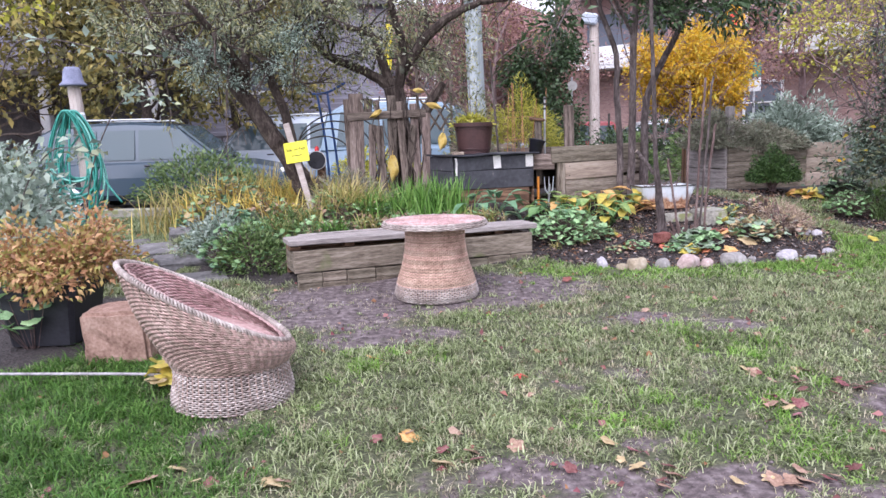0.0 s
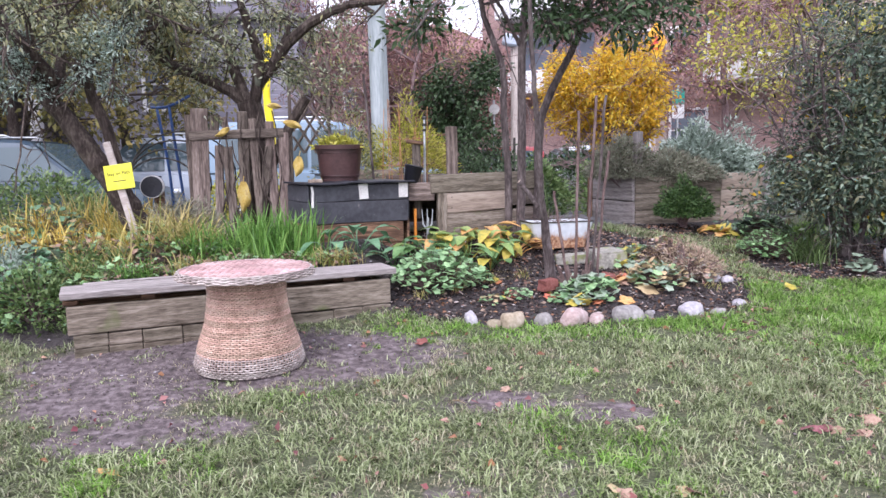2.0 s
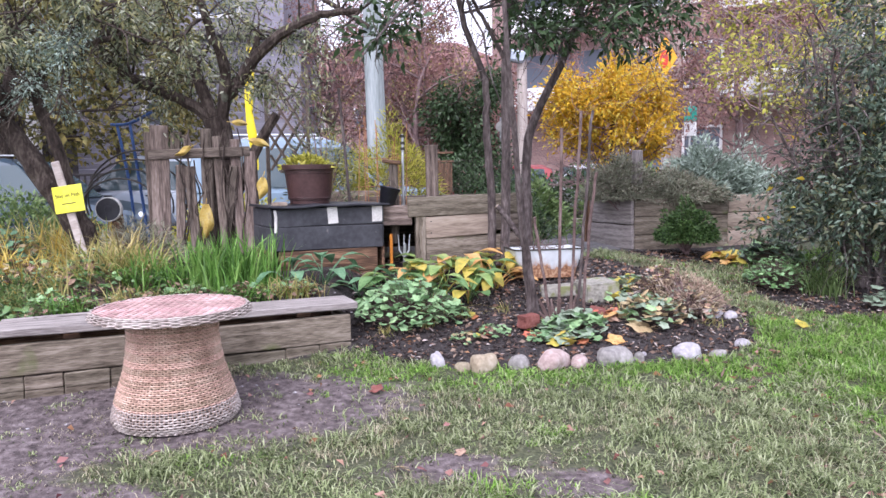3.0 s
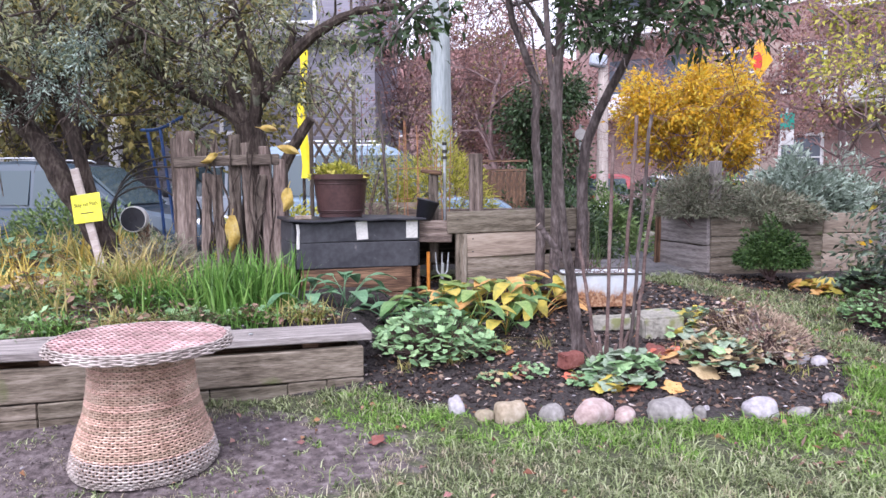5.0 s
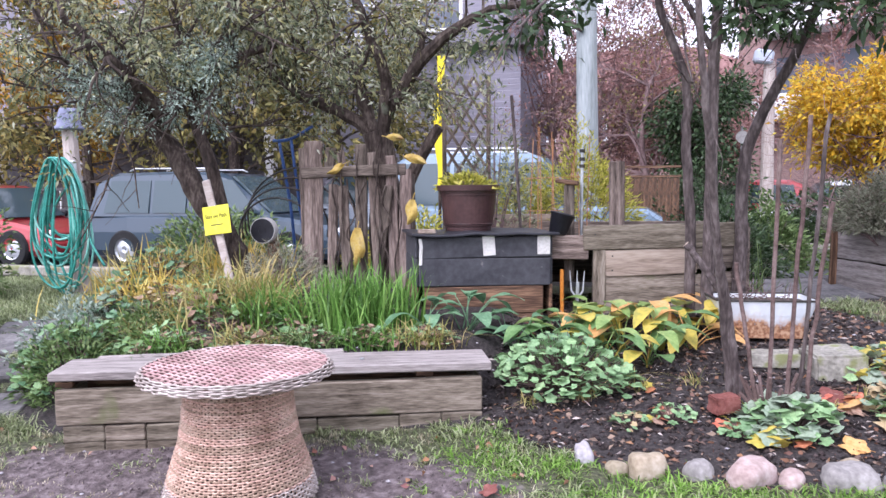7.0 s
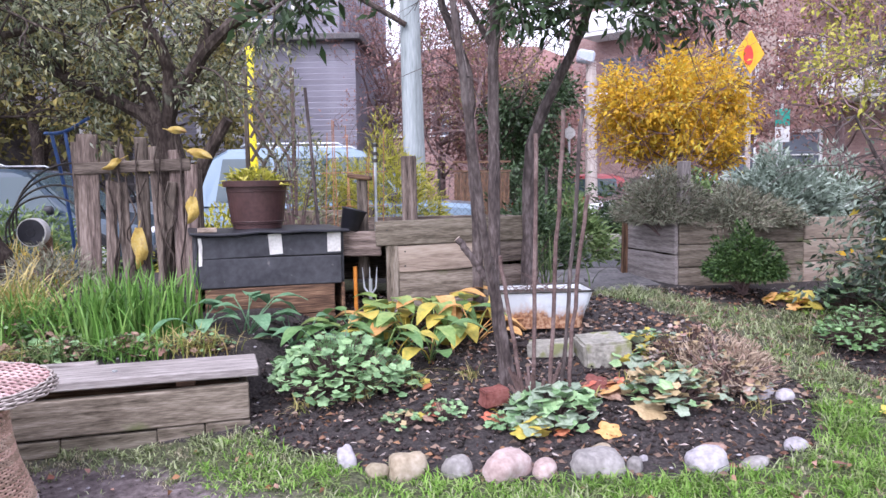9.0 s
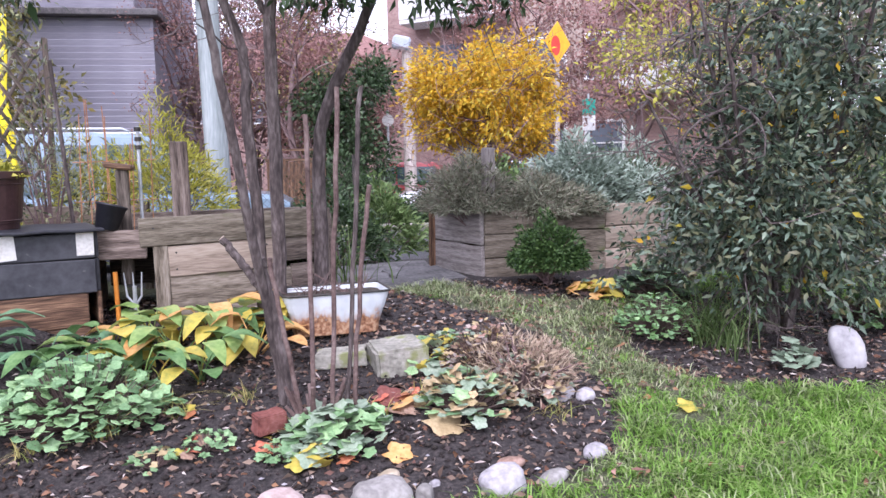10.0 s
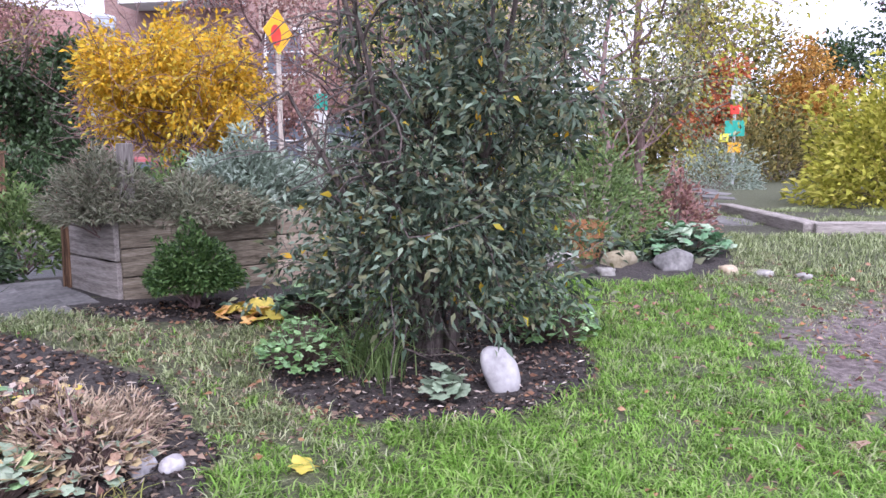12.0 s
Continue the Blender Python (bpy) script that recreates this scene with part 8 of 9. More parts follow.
def car(name, x, y, rz, length, width, tall, paint, label, style="van"):
    """A parked vehicle; its nose points along its own +x."""
    z0 = ground_z(x, y)
    t = thing(name, x, y, z0, label, "car", "parked cars")
    m = pose(x, y, z0, 0, 0, rz)

    def put(nm, g, mat, par, lab="", smooth=True):
        me = g.mesh(nm)
        return obj(nm, me, mat, par, lab, smooth=smooth, at=m)
    L, W, H = length, width / 2, tall
    belt = 0.56 * H
    hood = {"van": 0.30, "car": 0.30, "wagon": 0.28}[style] * L
    lift = 0.08 if style == "wagon" else 0.0
    top = [(-0.5, 0.50), (-0.49, 0.56), (-0.3, 0.565), (0.5 - hood / L - 0.02, 0.565), (0.5 - hood / L + 0.10, 0.535 + lift / 3), (0.5 - 0.06, 0.46 + lift), (0.485, 0.40 + lift), (0.5, 0.30)]
    body, rings = Geo(), []
    for u, h in top:
        k = 1 - 0.13 * max(0, abs(u) - 0.38) / 0.12
        w, zt = W * k, h * H
        lo = 0.13 * H
        rings.append([(u * L, -w * 0.9, lo), (u * L, -w, lo + 0.1), (u * L, -w, zt * 0.62 + 0.05), (u * L, -w * 0.97, zt - 0.06), (u * L, -w * 0.9, zt), (u * L, w * 0.9, zt), (u * L, w * 0.97, zt - 0.06), (u * L, w, zt * 0.62 + 0.05), (u * L, w, lo + 0.1), (u * L, w * 0.9, lo)])
    loft(body, rings)
    bd = put("body", body, paint, t, smooth=False)
    ws = 0.5 - hood / L
    rear = -0.47 if style != "car" else -0.36
    roof = [(rear, belt - 0.01, 0.90), (rear + 0.035, 0.9 * H, 0.80), (rear + 0.10, 0.985 * H, 0.76), (-0.1, H, 0.76), (ws - 0.16, 0.975 * H, 0.76), (ws - 0.13, 0.95 * H, 0.77), (ws + 0.035, belt - 0.02, 0.90)]
    cab, rings = Geo(), []
    for u, zt, k in roof:
        zt = max(zt, belt + 0.005)
        rings.append([(u * L, -W * 0.93, belt - 0.03), (u * L, -W * k - 0.02, zt - 0.05), (u * L, -W * k + 0.07, zt), (u * L, W * k - 0.07, zt), (u * L, W * k + 0.02, zt - 0.05), (u * L, W * 0.93, belt - 0.03)])
    loft(cab, rings)
    put("cabin", cab, paint, t, smooth=False)
    zb, zt = belt + 0.03, 0.93 * H
    for s in (-1, 1):
        for a, b in ((rear + 0.07, rear + 0.25), (rear + 0.265, (rear + ws) / 2 + 0.06), ((rear + ws) / 2 + 0.075, ws - 0.055)):
            g = Geo()
            sl = 0.05 if b > ws - 0.07 else 0.0
            sb = 0.02 if a < rear + 0.1 else 0.0
            yb, yt = s * (W * 0.932 + 0.012), s * (W * 0.785 + 0.028)
            q = [((a) * L, yb, zb), ((b + sl * 1.1) * L, yb, zb), ((b - sl) * L, yt, zt - 0.04), ((a + sb) * L, yt, zt - 0.04)]
            e = [(p[0], p[1] - s * 0.02, p[2]) for p in q]
            g.add(q + e, [(0, 1, 2, 3), (7, 6, 5, 4), (0, 4, 5, 1), (1, 5, 6, 2), (2, 6, 7, 3), (3, 7, 4, 0)])
            put("side_window", g, CAR_GLASS, t, "tinted side window", smooth=False)
        g = Geo()
        g.box((0.16, 0.10, 0.13), Matrix.Translation(((ws - 0.02) * L, s * (W + 0.07), belt + 0.07)), 0.03)
        put("mirror", g, PLASTIC_BLACK, t)
        g = Geo()
        g.box((0.10, 0.24, 0.14), Matrix.Translation((L * 0.472, s * W * 0.70, 0.40 * H)) @ pose(0, 0, 0, 0, 0, -s * 18), 0.04)
        put("headlight", g, LAMP_CLEAR, t)
        g = Geo()
        g.box((0.07, 0.16, 0.30), Matrix.Translation((-L * 0.487, s * W * 0.82, 0.50 * H)), 0.03)
        put("tail_light", g, LAMP_RED, t)
        for u in (-0.31, 0.31):
            wx = u * L
            g = Geo()
            g.lathe([(0.19, -0.1), (0.30, -0.1), (0.325, -0.06), (0.325, 0.06), (0.30, 0.1), (0.19, 0.1)], (0, 0, 0), 26, cap=False)
            wm = m @ Matrix.Translation((wx, s * (W - 0.08), 0.325)) @ pose(0, 0, 0, 90, 0, 0)
            wh = obj("wheel", g, RUBBER, t, at=wm)
            r = Geo()
            r.lathe([(0.0, 0.07), (0.06, 0.09), (0.17, 0.065), (0.195, 0.085), (0.195, -0.085), (0.0, -0.085)], (0, 0, 0), 20, cap=False)
            obj("rim", r, STEEL, wh, at=wm @ (pose(0, 0, 0, 180, 0, 0) if s > 0 else pose(0, 0, 0)))
        for u in (-0.02, 0.16):
            g = Geo()
            g.box((0.16, 0.03, 0.03), Matrix.Translation((u * L, s * (W + 0.005), belt - 0.08)), 0.01)
            put("door_handle", g, PLASTIC_BLACK, t)
    for nm, a, b, za, zb2, k in (("windscreen", ws - 0.125, ws + 0.03, 0.935 * H, belt + 0.02, 1), ("rear_window", rear + 0.045, rear + 0.005, 0.9 * H, belt + 0.04, -1)):
        g = Geo()
        q = [((b + 0.004 * k) * L, -W * 0.80, zb2), ((b + 0.004 * k) * L, W * 0.80, zb2), ((a + 0.006 * k) * L, W * 0.68, za), ((a + 0.006 * k) * L, -W * 0.68, za)]
        e = [(p[0] + 0.035 * k, p[1], p[2] + 0.02) for p in q]
        g.add(q + e, [(3, 2, 1, 0), (4, 5, 6, 7), (0, 1, 5, 4), (1, 2, 6, 5), (2, 3, 7, 6), (3, 0, 4, 7)])
        put(nm, g, CAR_GLASS, t, smooth=False)
    for u, nm in ((0.492, "front_bumper"), (-0.492, "rear_bumper")):
        g = Geo()
        g.box((0.14, W * 1.86, 0.22), Matrix.Translation((u * L, 0, 0.23 * H)), 0.05)
        put(nm, g, paint if style == "car" else PLASTIC_BLACK, t)
    if style != "car":
        for s in (-1, 1):
            g = Geo()
            g.tube([((rear + 0.14) * L, s * W * 0.62, H + 0.01), ((rear + 0.16) * L, s * W * 0.62, H + 0.05), ((ws - 0.22) * L, s * W * 0.62, H + 0.04), ((ws - 0.2) * L, s * W * 0.62, H)], 0.016, 6)
            put("roof_rail", g, STEEL, t)


car("minivan", -5.15, 14.3, 0, 4.7, 1.8, 1.60, car_paint("dark_blue_green_paint", (0.028, 0.05, 0.075)), "dark blue-green minivan parked along the street", "van")
car("station_wagon", -4.0, 18.0, 180, 4.5, 1.8, 1.72, car_paint("silver_blue_paint", (0.34, 0.38, 0.44)), "silver-blue station wagon across the street", "wagon")
car("hatchback", -0.2, 14.15, 0, 4.2, 1.7, 1.80, car_paint("light_blue_paint", (0.15, 0.22, 0.29)), "light blue hatchback parked at the near kerb", "wagon")
car("red_car", 4.2, 24.5, 180, 4.2, 1.75, 1.45, car_paint("red_paint", (0.34, 0.03, 0.035)), "red car parked far along the street", "car")
car("white_car", 6.0, 22.0, 180, 4.2, 1.75, 1.4, car_paint("white_paint", (0.62, 0.63, 0.66)), "white car parked far along the street", "car")
car("red_hatchback", -10.1, 14.3, 0, 3.9, 1.75, 1.45, bpy.data.materials["red_paint"], "red hatchback parked behind the minivan", "car")

SIDING = surface("lavender_grey_siding", [(0.23, 0.22, 0.265), (0.29, 0.277, 0.328), (0.35, 0.333, 0.388)], 2, 0.75, 0.15, (0.3, 3, 3), 6, vary=0.08)
WHITE_TRIM = surface("white_trim_paint", [(0.60, 0.59, 0.60), (0.72, 0.71, 0.72), (0.79, 0.78, 0.79)], 4, 0.6, 0.1)
ROOFING = surface("grey_roof_shingle", [(0.07, 0.065, 0.07), (0.12, 0.11, 0.115), (0.18, 0.165, 0.17)], 6, 0.9, 0.5)
DARK_WALL = surface("dark_porch_wall", [(0.06, 0.055, 0.06), (0.10, 0.09, 0.095), (0.14, 0.13, 0.13)], 3, 0.85, 0.2)


def window(parent, m, w, h, bars=1, lab="white framed sash window"):
    """A window on a wall: m is its centre, its own -y looks out."""
    g = Geo()
    g.box((w, 0.05, h), m @ Matrix.Translation((0, 0.0, 0)), 0.004)
    win = obj("window", g, WIN_GLASS, parent, lab)
    for dx, dz, sx, sz in ((0, h / 2 + 0.04, w + 0.2, 0.1), (0, -h / 2 - 0.04, w + 0.24, 0.1), (-w / 2 - 0.04, 0, 0.1, h), (w / 2 + 0.04, 0, 0.1, h)) + ((0, 0, w, 0.05),) * bars:
        g = Geo()
        g.box((sx, 0.10, sz), m @ Matrix.Translation((dx, -0.01, dz)), 0.01)
        obj("frame", g, WHITE_TRIM, win)


def siding_house():
    yf, x0, x1, top = 23.0, -21.0, -2.0, 9.5
    z0 = 0.1
    t = thing("siding_house", -11.5, 27, z0, "large old house with lavender-grey lap siding and porch", "house")
    g = Geo()
    g.box((x1 - x0, 9, top), Matrix.Translation(((x0 + x1) / 2, yf + 4.6, z0 + top / 2)), 0.01)
    obj("wall", g, SIDING, t)
    g = Geo()
    g.box((6.0, 3.4, 5.0), Matrix.Translation((-4.55, yf + 1.4, z0 + 2.5)), 0.01)
    wing = obj("wing_wall", g, SIDING, t)
    bd = Geo()
    bd.box((6.04, 0.05, 0.16), pose(0, 0, 0, 16, 0, 0), 0.003)
    board = bd.mesh("siding_board")
    for i in range(33):
        obj("siding_board", board, SIDING, t, at=Matrix.Translation((-4.55, yf - 0.315, z0 + 0.1 + 0.148 * i)))
    bd = Geo()
    bd.box((13.5, 0.05, 0.16), pose(0, 0, 0, 16, 0, 0), 0.003)
    board = bd.mesh("siding_board")
    for i in range(40):
        obj("siding_board", board, SIDING, t, at=Matrix.Translation((-14.3, yf + 0.085, z0 + 3.2 + 0.148 * i)))
    bd = Geo()
    bd.box((5.6, 0.05, 0.16), pose(0, 0, 0, 16, 0, 0), 0.003)
    board = bd.mesh("siding_board")
    for i in range(29):
        obj("siding_board", board, SIDING, t, at=Matrix.Translation((-4.8, yf + 0.085, z0 + 5.2 + 0.148 * i)))
    g = Geo()
    g.box((6.4, 3.9, 0.16), Matrix.Translation((-4.55, yf + 1.3, z0 + 5.06)), 0.02)
    obj("wing_roof", g, ROOFING, t)
    g = Geo()
    a = [(x0 - 0.4, yf - 0.3, z0 + top), (x1 + 0.4, yf - 0.3, z0 + top), (x1 + 0.4, yf + 9.5, z0 + top), (x0 - 0.4, yf + 9.5, z0 + top), (x0 + 3, yf + 4.6, z0 + top + 3), (x1 - 3, yf + 4.6, z0 + top + 3)]
    g.add(a, [(0, 1, 5, 4), (1, 2, 5), (2, 3, 4, 5), (3, 0, 4), (3, 2, 1, 0)])
    obj("roof", g, ROOFING, t)
    for wx, wz, w, h, y in ((-5.2, 3.4, 1.0, 1.3, yf - 0.33), (-3.8, 6.5, 1.1, 1.5, yf + 0.06), (-6.3, 6.5, 1.1, 1.5, yf + 0.06), (-10.5, 6.0, 1.1, 1.5, yf + 0.06), (-13.5, 6.0, 1.1, 1.5, yf + 0.06), (-17.0, 6.3, 1.1, 1.5, yf + 0.06), (-4.9, 7.9, 1.0, 1.2, yf + 0.06)):
        window(t, Matrix.Translation((wx, y, wz)), w, h)
    # porch: dark recess, floor, posts, rail
    g = Geo()
    g.box((12.6, 0.1, 2.8), Matrix.Translation((-14.0, yf + 0.04, z0 + 1.7)), 0.01)
    obj("porch_wall", g, DARK_WALL, t)
    g = Geo()
    g.box((12.8, 2.0, 0.2), Matrix.Translation((-14.0, yf - 0.95, z0 + 3.25)), 0.02)
    obj("porch_roof", g, ROOFING, t)
    g = Geo()
    g.box((12.6, 2.0, 0.35), Matrix.Translation((-14.0, yf - 0.95, z0 + 0.175)), 0.02)
    obj("porch_floor", g, WOOD_GREY, t)
    for k in range(5):
        g = Geo()
        g.box((0.26, 0.26, 2.8), Matrix.Translation((-20.0 + 3.0 * k, yf - 1.8, z0 + 1.75)), 0.02)
        obj("porch_post", g, WHITE_TRIM, t)
    for z in (0.55, 1.15):
        g = Geo()
        g.box((12.3, 0.06, 0.08), Matrix.Translation((-14.0, yf - 1.8, z0 + 0.2 + z)), 0.01)
        obj("porch_rail", g, DARK_WALL, t)
    rg = np.arange(-20, -8, 0.35)
    for bx in rg:
        g = Geo()
        g.box((0.05, 0.04, 0.6), Matrix.Translation((float(bx), yf - 1.8, z0 + 1.05)), 0.005)
        obj("baluster", g, WHITE_TRIM, t)
    f = thing("lattice_fence", -3.4, 21, 0.1, "low dark lattice-topped garden fence before the house", "fence")
    for z, h in ((1.05, 0.06), (1.45, 0.06), (0.35, 0.06)):
        g = Geo()
        g.box((6.0, 0.05, h), Matrix.Translation((-4.2, 20.8, z)), 0.01)
        obj("rail", g, DARK_WALL, f)
    for k in range(40):
        g = Geo()
        g.box((0.05, 0.03, 1.35), Matrix.Translation((-7.1 + 0.15 * k, 20.8, 0.78)), 0.005)
        obj("slat", g, DARK_WALL, f)


siding_house()


def brick_material():
    m, n, l, b = shader("pinkish_brick")
    tc = n.new("ShaderNodeTexCoord")
    mp = n.new("ShaderNodeMapping")
    mp.inputs["Rotation"].default_value = (radians(90), 0, 0)
    l.new(tc.outputs["Object"], mp.inputs["Vector"])
    br = n.new("ShaderNodeTexBrick")
    br.inputs["Color1"].default_value, br.inputs["Color2"].default_value, br.inputs["Mortar"].default_value = (0.27, 0.16, 0.148, 1), (0.35, 0.225, 0.207, 1), (0.32, 0.26, 0.245, 1)
    br.inputs["Scale"].default_value = 4.0
    br.inputs["Mortar Size"].default_value = 0.012
    l.new(mp.outputs[0], br.inputs["Vector"])
    t = n.new("ShaderNodeTexNoise")
    t.inputs["Scale"].default_value, t.inputs["Detail"].default_value = 0.7, 6
    l.new(tc.outputs["Object"], t.inputs["Vector"])
    mr = n.new("ShaderNodeMapRange")
    mr.inputs["To Min"].default_value, mr.inputs["To Max"].default_value = 0.75, 1.25
    l.new(t.outputs["Fac"], mr.inputs["Value"])
    hs = n.new("ShaderNodeHueSaturation")
    l.new(br.outputs["Color"], hs.inputs["Color"])
    l.new(mr.outputs[0], hs.inputs["Value"])
    l.new(hs.outputs[0], b.inputs["Base Color"])
    b.inputs["Roughness"].default_value = 0.9
    bp = n.new("ShaderNodeBump")
    bp.inputs["Strength"].default_value, bp.inputs["Distance"].default_value = 0.4, 0.01
    l.new(br.outputs["Fac"], bp.inputs["Height"])
    l.new(bp.outputs[0], b.inputs["Normal"])
    return m


BRICK = brick_material()
STUCCO = surface("tan_stucco", [(0.30, 0.23, 0.20), (0.37, 0.29, 0.255), (0.43, 0.35, 0.31)], 2, 0.9, 0.2)


def apartment_block():
    """The brick block across the street, its front turned towards the corner; local x runs along the front."""
    m = pose(5.2, 35.0, -0.6, 0, 0, -36)
    t = thing("apartment_building", 5.2, 35.0, 0.0, "three-storey brick apartment building with white balconies", "building")
    L, D, Ht = 16, 12, 11.6

    def put(nm, size, x, y, z, mat, par=None, lab=""):
        g = Geo()
        g.box(size, None, 0.02)
        return obj(nm, g, mat, par or t, lab, at=m @ Matrix.Translation((x, y, z)))
    put("wall", (L, D, Ht), L / 2, D / 2, Ht / 2, BRICK)
    put("roof", (L + 1, D + 1, 0.4), L / 2, D / 2, Ht + 0.2, ROOFING)
    for x in (7.1, 14.8):
        put("stucco_bay", (2.2, 0.12, Ht), x, -0.06, Ht / 2, STUCCO)
    for fl in range(3):
        zc = 2.2 + 3.1 * fl
        for x in (3.4, 11.9):
            b = put("balcony", (4.2, 1.3, 0.18), x, -0.65, zc + 2.35, WHITE_TRIM, lab="white balcony with solid parapet")
            put("parapet", (4.2, 0.1, 0.75), x, -1.28, zc + 2.8, WHITE_TRIM, b)
            for s in (-2.05, 2.05):
                put("parapet", (0.1, 1.2, 0.75), x + s, -0.62, zc + 2.8, WHITE_TRIM, b)
            put("recess", (3.6, 0.1, 2.1), x, -0.03, zc + 3.6 if fl < 2 else zc + 1.0, WIN_GLASS)
        for x in (6.9, 9.0, 14.9):
            window(t, m @ Matrix.Translation((x, -0.13 if x in (6.9, 14.9) else -0.02, zc + 0.6)), 1.3, 1.5, 1)
    # lower brick house further back with a red hipped roof
    h = thing("brick_house", -1.0, 44, 0, "low brick house with a reddish hipped roof", "house")
    g = Geo()
    g.box((16, 8, 7.0), Matrix.Translation((1.5, 52, 3.5)), 0.02)
    obj("wall", g, BRICK, h)
    g = Geo()
    a = [(-7.2, 47.5, 7.0), (10.2, 47.5, 7.0), (10.2, 56.5, 7.0), (-7.2, 56.5, 7.0), (-2, 52, 10.0), (5, 52, 10.0)]
    g.add(a, [(0, 1, 5, 4), (1, 2, 5), (2, 3, 4, 5), (3, 0, 4), (3, 2, 1, 0)])
    obj("roof", g, surface("red_brown_roof", [(0.16, 0.085, 0.08), (0.22, 0.12, 0.11), (0.28, 0.16, 0.15)], 4, 0.9, 0.4), h)
    for x in (-4, -1, 2, 5):
        window(h, Matrix.Translation((x, 47.98, 4.9)), 1.1, 1.3)


apartment_block()


def poles():
    t = thing("utility_pole", 0.68, 15.44, ground_z(0.68, 15.44), "pale weathered round utility pole", "pole")
    g = Geo()
    g.tube([(0.74, 15.44, 0.05), (0.68, 15.44, 3.0), (0.6, 15.44, 9.0)], [0.185, 0.17, 0.13], 16)
    obj("shaft", g, POLE, t)
    g = Geo()
    g.box((2.0, 0.1, 0.12), Matrix.Translation((0.6, 15.3, 8.5)), 0.01)
    obj("crossarm", g, WOOD_GREY, t)
    g = Geo()
    limb_pts = [(0.62, 15.25, 3.9), (0.2, 15.2, 4.15), (-0.55, 15.1, 4.6), (-1.3, 15.0, 5.2)]
    g.tube(smooth_line(limb_pts, 10), 0.045, 8)
    obj("strut", g, BARK, t, "dark slanting strut")
    t = thing("street_lamp", 4.52, 22.6, 0.1, "pale street lamp post with a square head", "street lamp")
    g = Geo()
    g.tube([(4.52, 22.6, 0.1), (4.5, 22.6, 4.4)], [0.17, 0.13], 12)
    obj("post", g, STAKE, t)
    g = Geo()
    g.box((0.44, 0.32, 0.32), Matrix.Translation((4.35, 22.5, 4.5)) @ pose(0, 0, 0, 0, 10, 0), 0.05)
    obj("lamp_head", g, surface("blue_grey_metal", [(0.30, 0.34, 0.40), (0.38, 0.42, 0.49), (0.45, 0.49, 0.55)], 6, 0.4, 0.05), t)
    t = thing("round_sign", 4.12, 24.2, 0.1, "round white street sign on a thin post", "sign")
    g = Geo()
    g.tube([(4.12, 24.25, 0.1), (4.12, 24.25, 3.0)], 0.035, 8)
    obj("post", g, STEEL, t)
    g = Geo()
    g.lathe([(0, 0), (0.16, 0), (0.16, 0.02), (0, 0.02)], (0, 0, 0), 28, cap=False)
    obj("disc", g, TAPE, t, at=pose(4.12, 24.18, 2.72, 90, 0, 0))
    t = thing("diamond_sign", 7.24, 19.0, 0.1, "orange-yellow diamond road sign with a red spot on a post", "sign")
    g = Geo()
    g.box((0.09, 0.09, 4.0), Matrix.Translation((7.24, 19.06, 2.1)), 0.01)
    obj("post", g, STAKE, t)
    m = pose(7.24, 19.0, 3.95, 0, 0, 34) @ pose(0, 0, 0, 0, 45, 0)
    g = Geo()
    g.box((0.62, 0.015, 0.62), m, 0.005)
    obj("plate", g, surface("orange_yellow_sign", [(0.80, 0.36, 0.01), (0.86, 0.44, 0.01), (0.9, 0.5, 0.02)], 6, 0.4, 0.02), t)
    g = Geo()
    g.lathe([(0, 0), (0.15, 0), (0.15, 0.004), (0, 0.004)], (0, 0, 0), 24, cap=False)
    obj("red_spot", g, surface("red_sign", [(0.62, 0.03, 0.02), (0.72, 0.05, 0.03), (0.78, 0.07, 0.04)], 6, 0.4, 0.02), t, at=pose(7.24, 19.0, 3.95, 0, 0, 34) @ Matrix.Translation((-0.08, -0.012, -0.07)) @ pose(0, 0, 0, 90, 0, 0) @ Matrix.Diagonal((1, 1.35, 1, 1)))
    t = thing("parking_sign", 9.4, 23.0, 0.1, "green and white parking sign on a thin post", "sign")
    g = Geo()
    g.tube([(9.4, 23.05, 0.1), (9.4, 23.05, 3.3)], 0.035, 8)
    obj("post", g, STEEL, t)
    for z, h, mat in ((2.95, 0.42, surface("teal_sign", [(0.01, 0.28, 0.22), (0.02, 0.36, 0.28), (0.03, 0.42, 0.34)], 6, 0.4, 0)), (2.52, 0.4, WHITE_TRIM)):
        g = Geo()
        g.box((0.36, 0.02, h), Matrix.Translation((9.4, 23.0, z)), 0.004)
        obj("plate", g, mat, t)
    t = thing("sign_post", 22.6, 21.3, 0.3, "post carrying several coloured street signs", "sign")
    g = Geo()
    g.tube([(22.6, 21.35, 0.3), (22.6, 21.35, 4.0)], 0.05, 8)
    obj("post", g, STEEL, t)
    for dx, z, w, h, mat in ((0, 3.45, 0.34, 0.5, WHITE_TRIM), (0, 2.95, 0.36, 0.3, bpy.data.materials["red_sign"]), (-0.05, 2.35, 0.6, 0.5, bpy.data.materials["teal_sign"]), (-0.05, 1.75, 0.4, 0.32, bpy.data.materials["orange_yellow_sign"]), (-0.5, 2.05, 0.26, 0.26, YELLOW)):
        g = Geo()
        g.box((w, 0.02, h), Matrix.Translation((22.6 + dx, 21.28, z)) @ pose(0, 0, 0, 0, 0, -40), 0.005)
        obj("plate", g, mat, t)
    r = thing("yellow_ribbon", -0.78, 11.6, 0.3, "long bright yellow ribbon hanging from a branch", "ribbon")
    n = 24
    zz = np.linspace(1.4, 2.95, n)
    vs = []
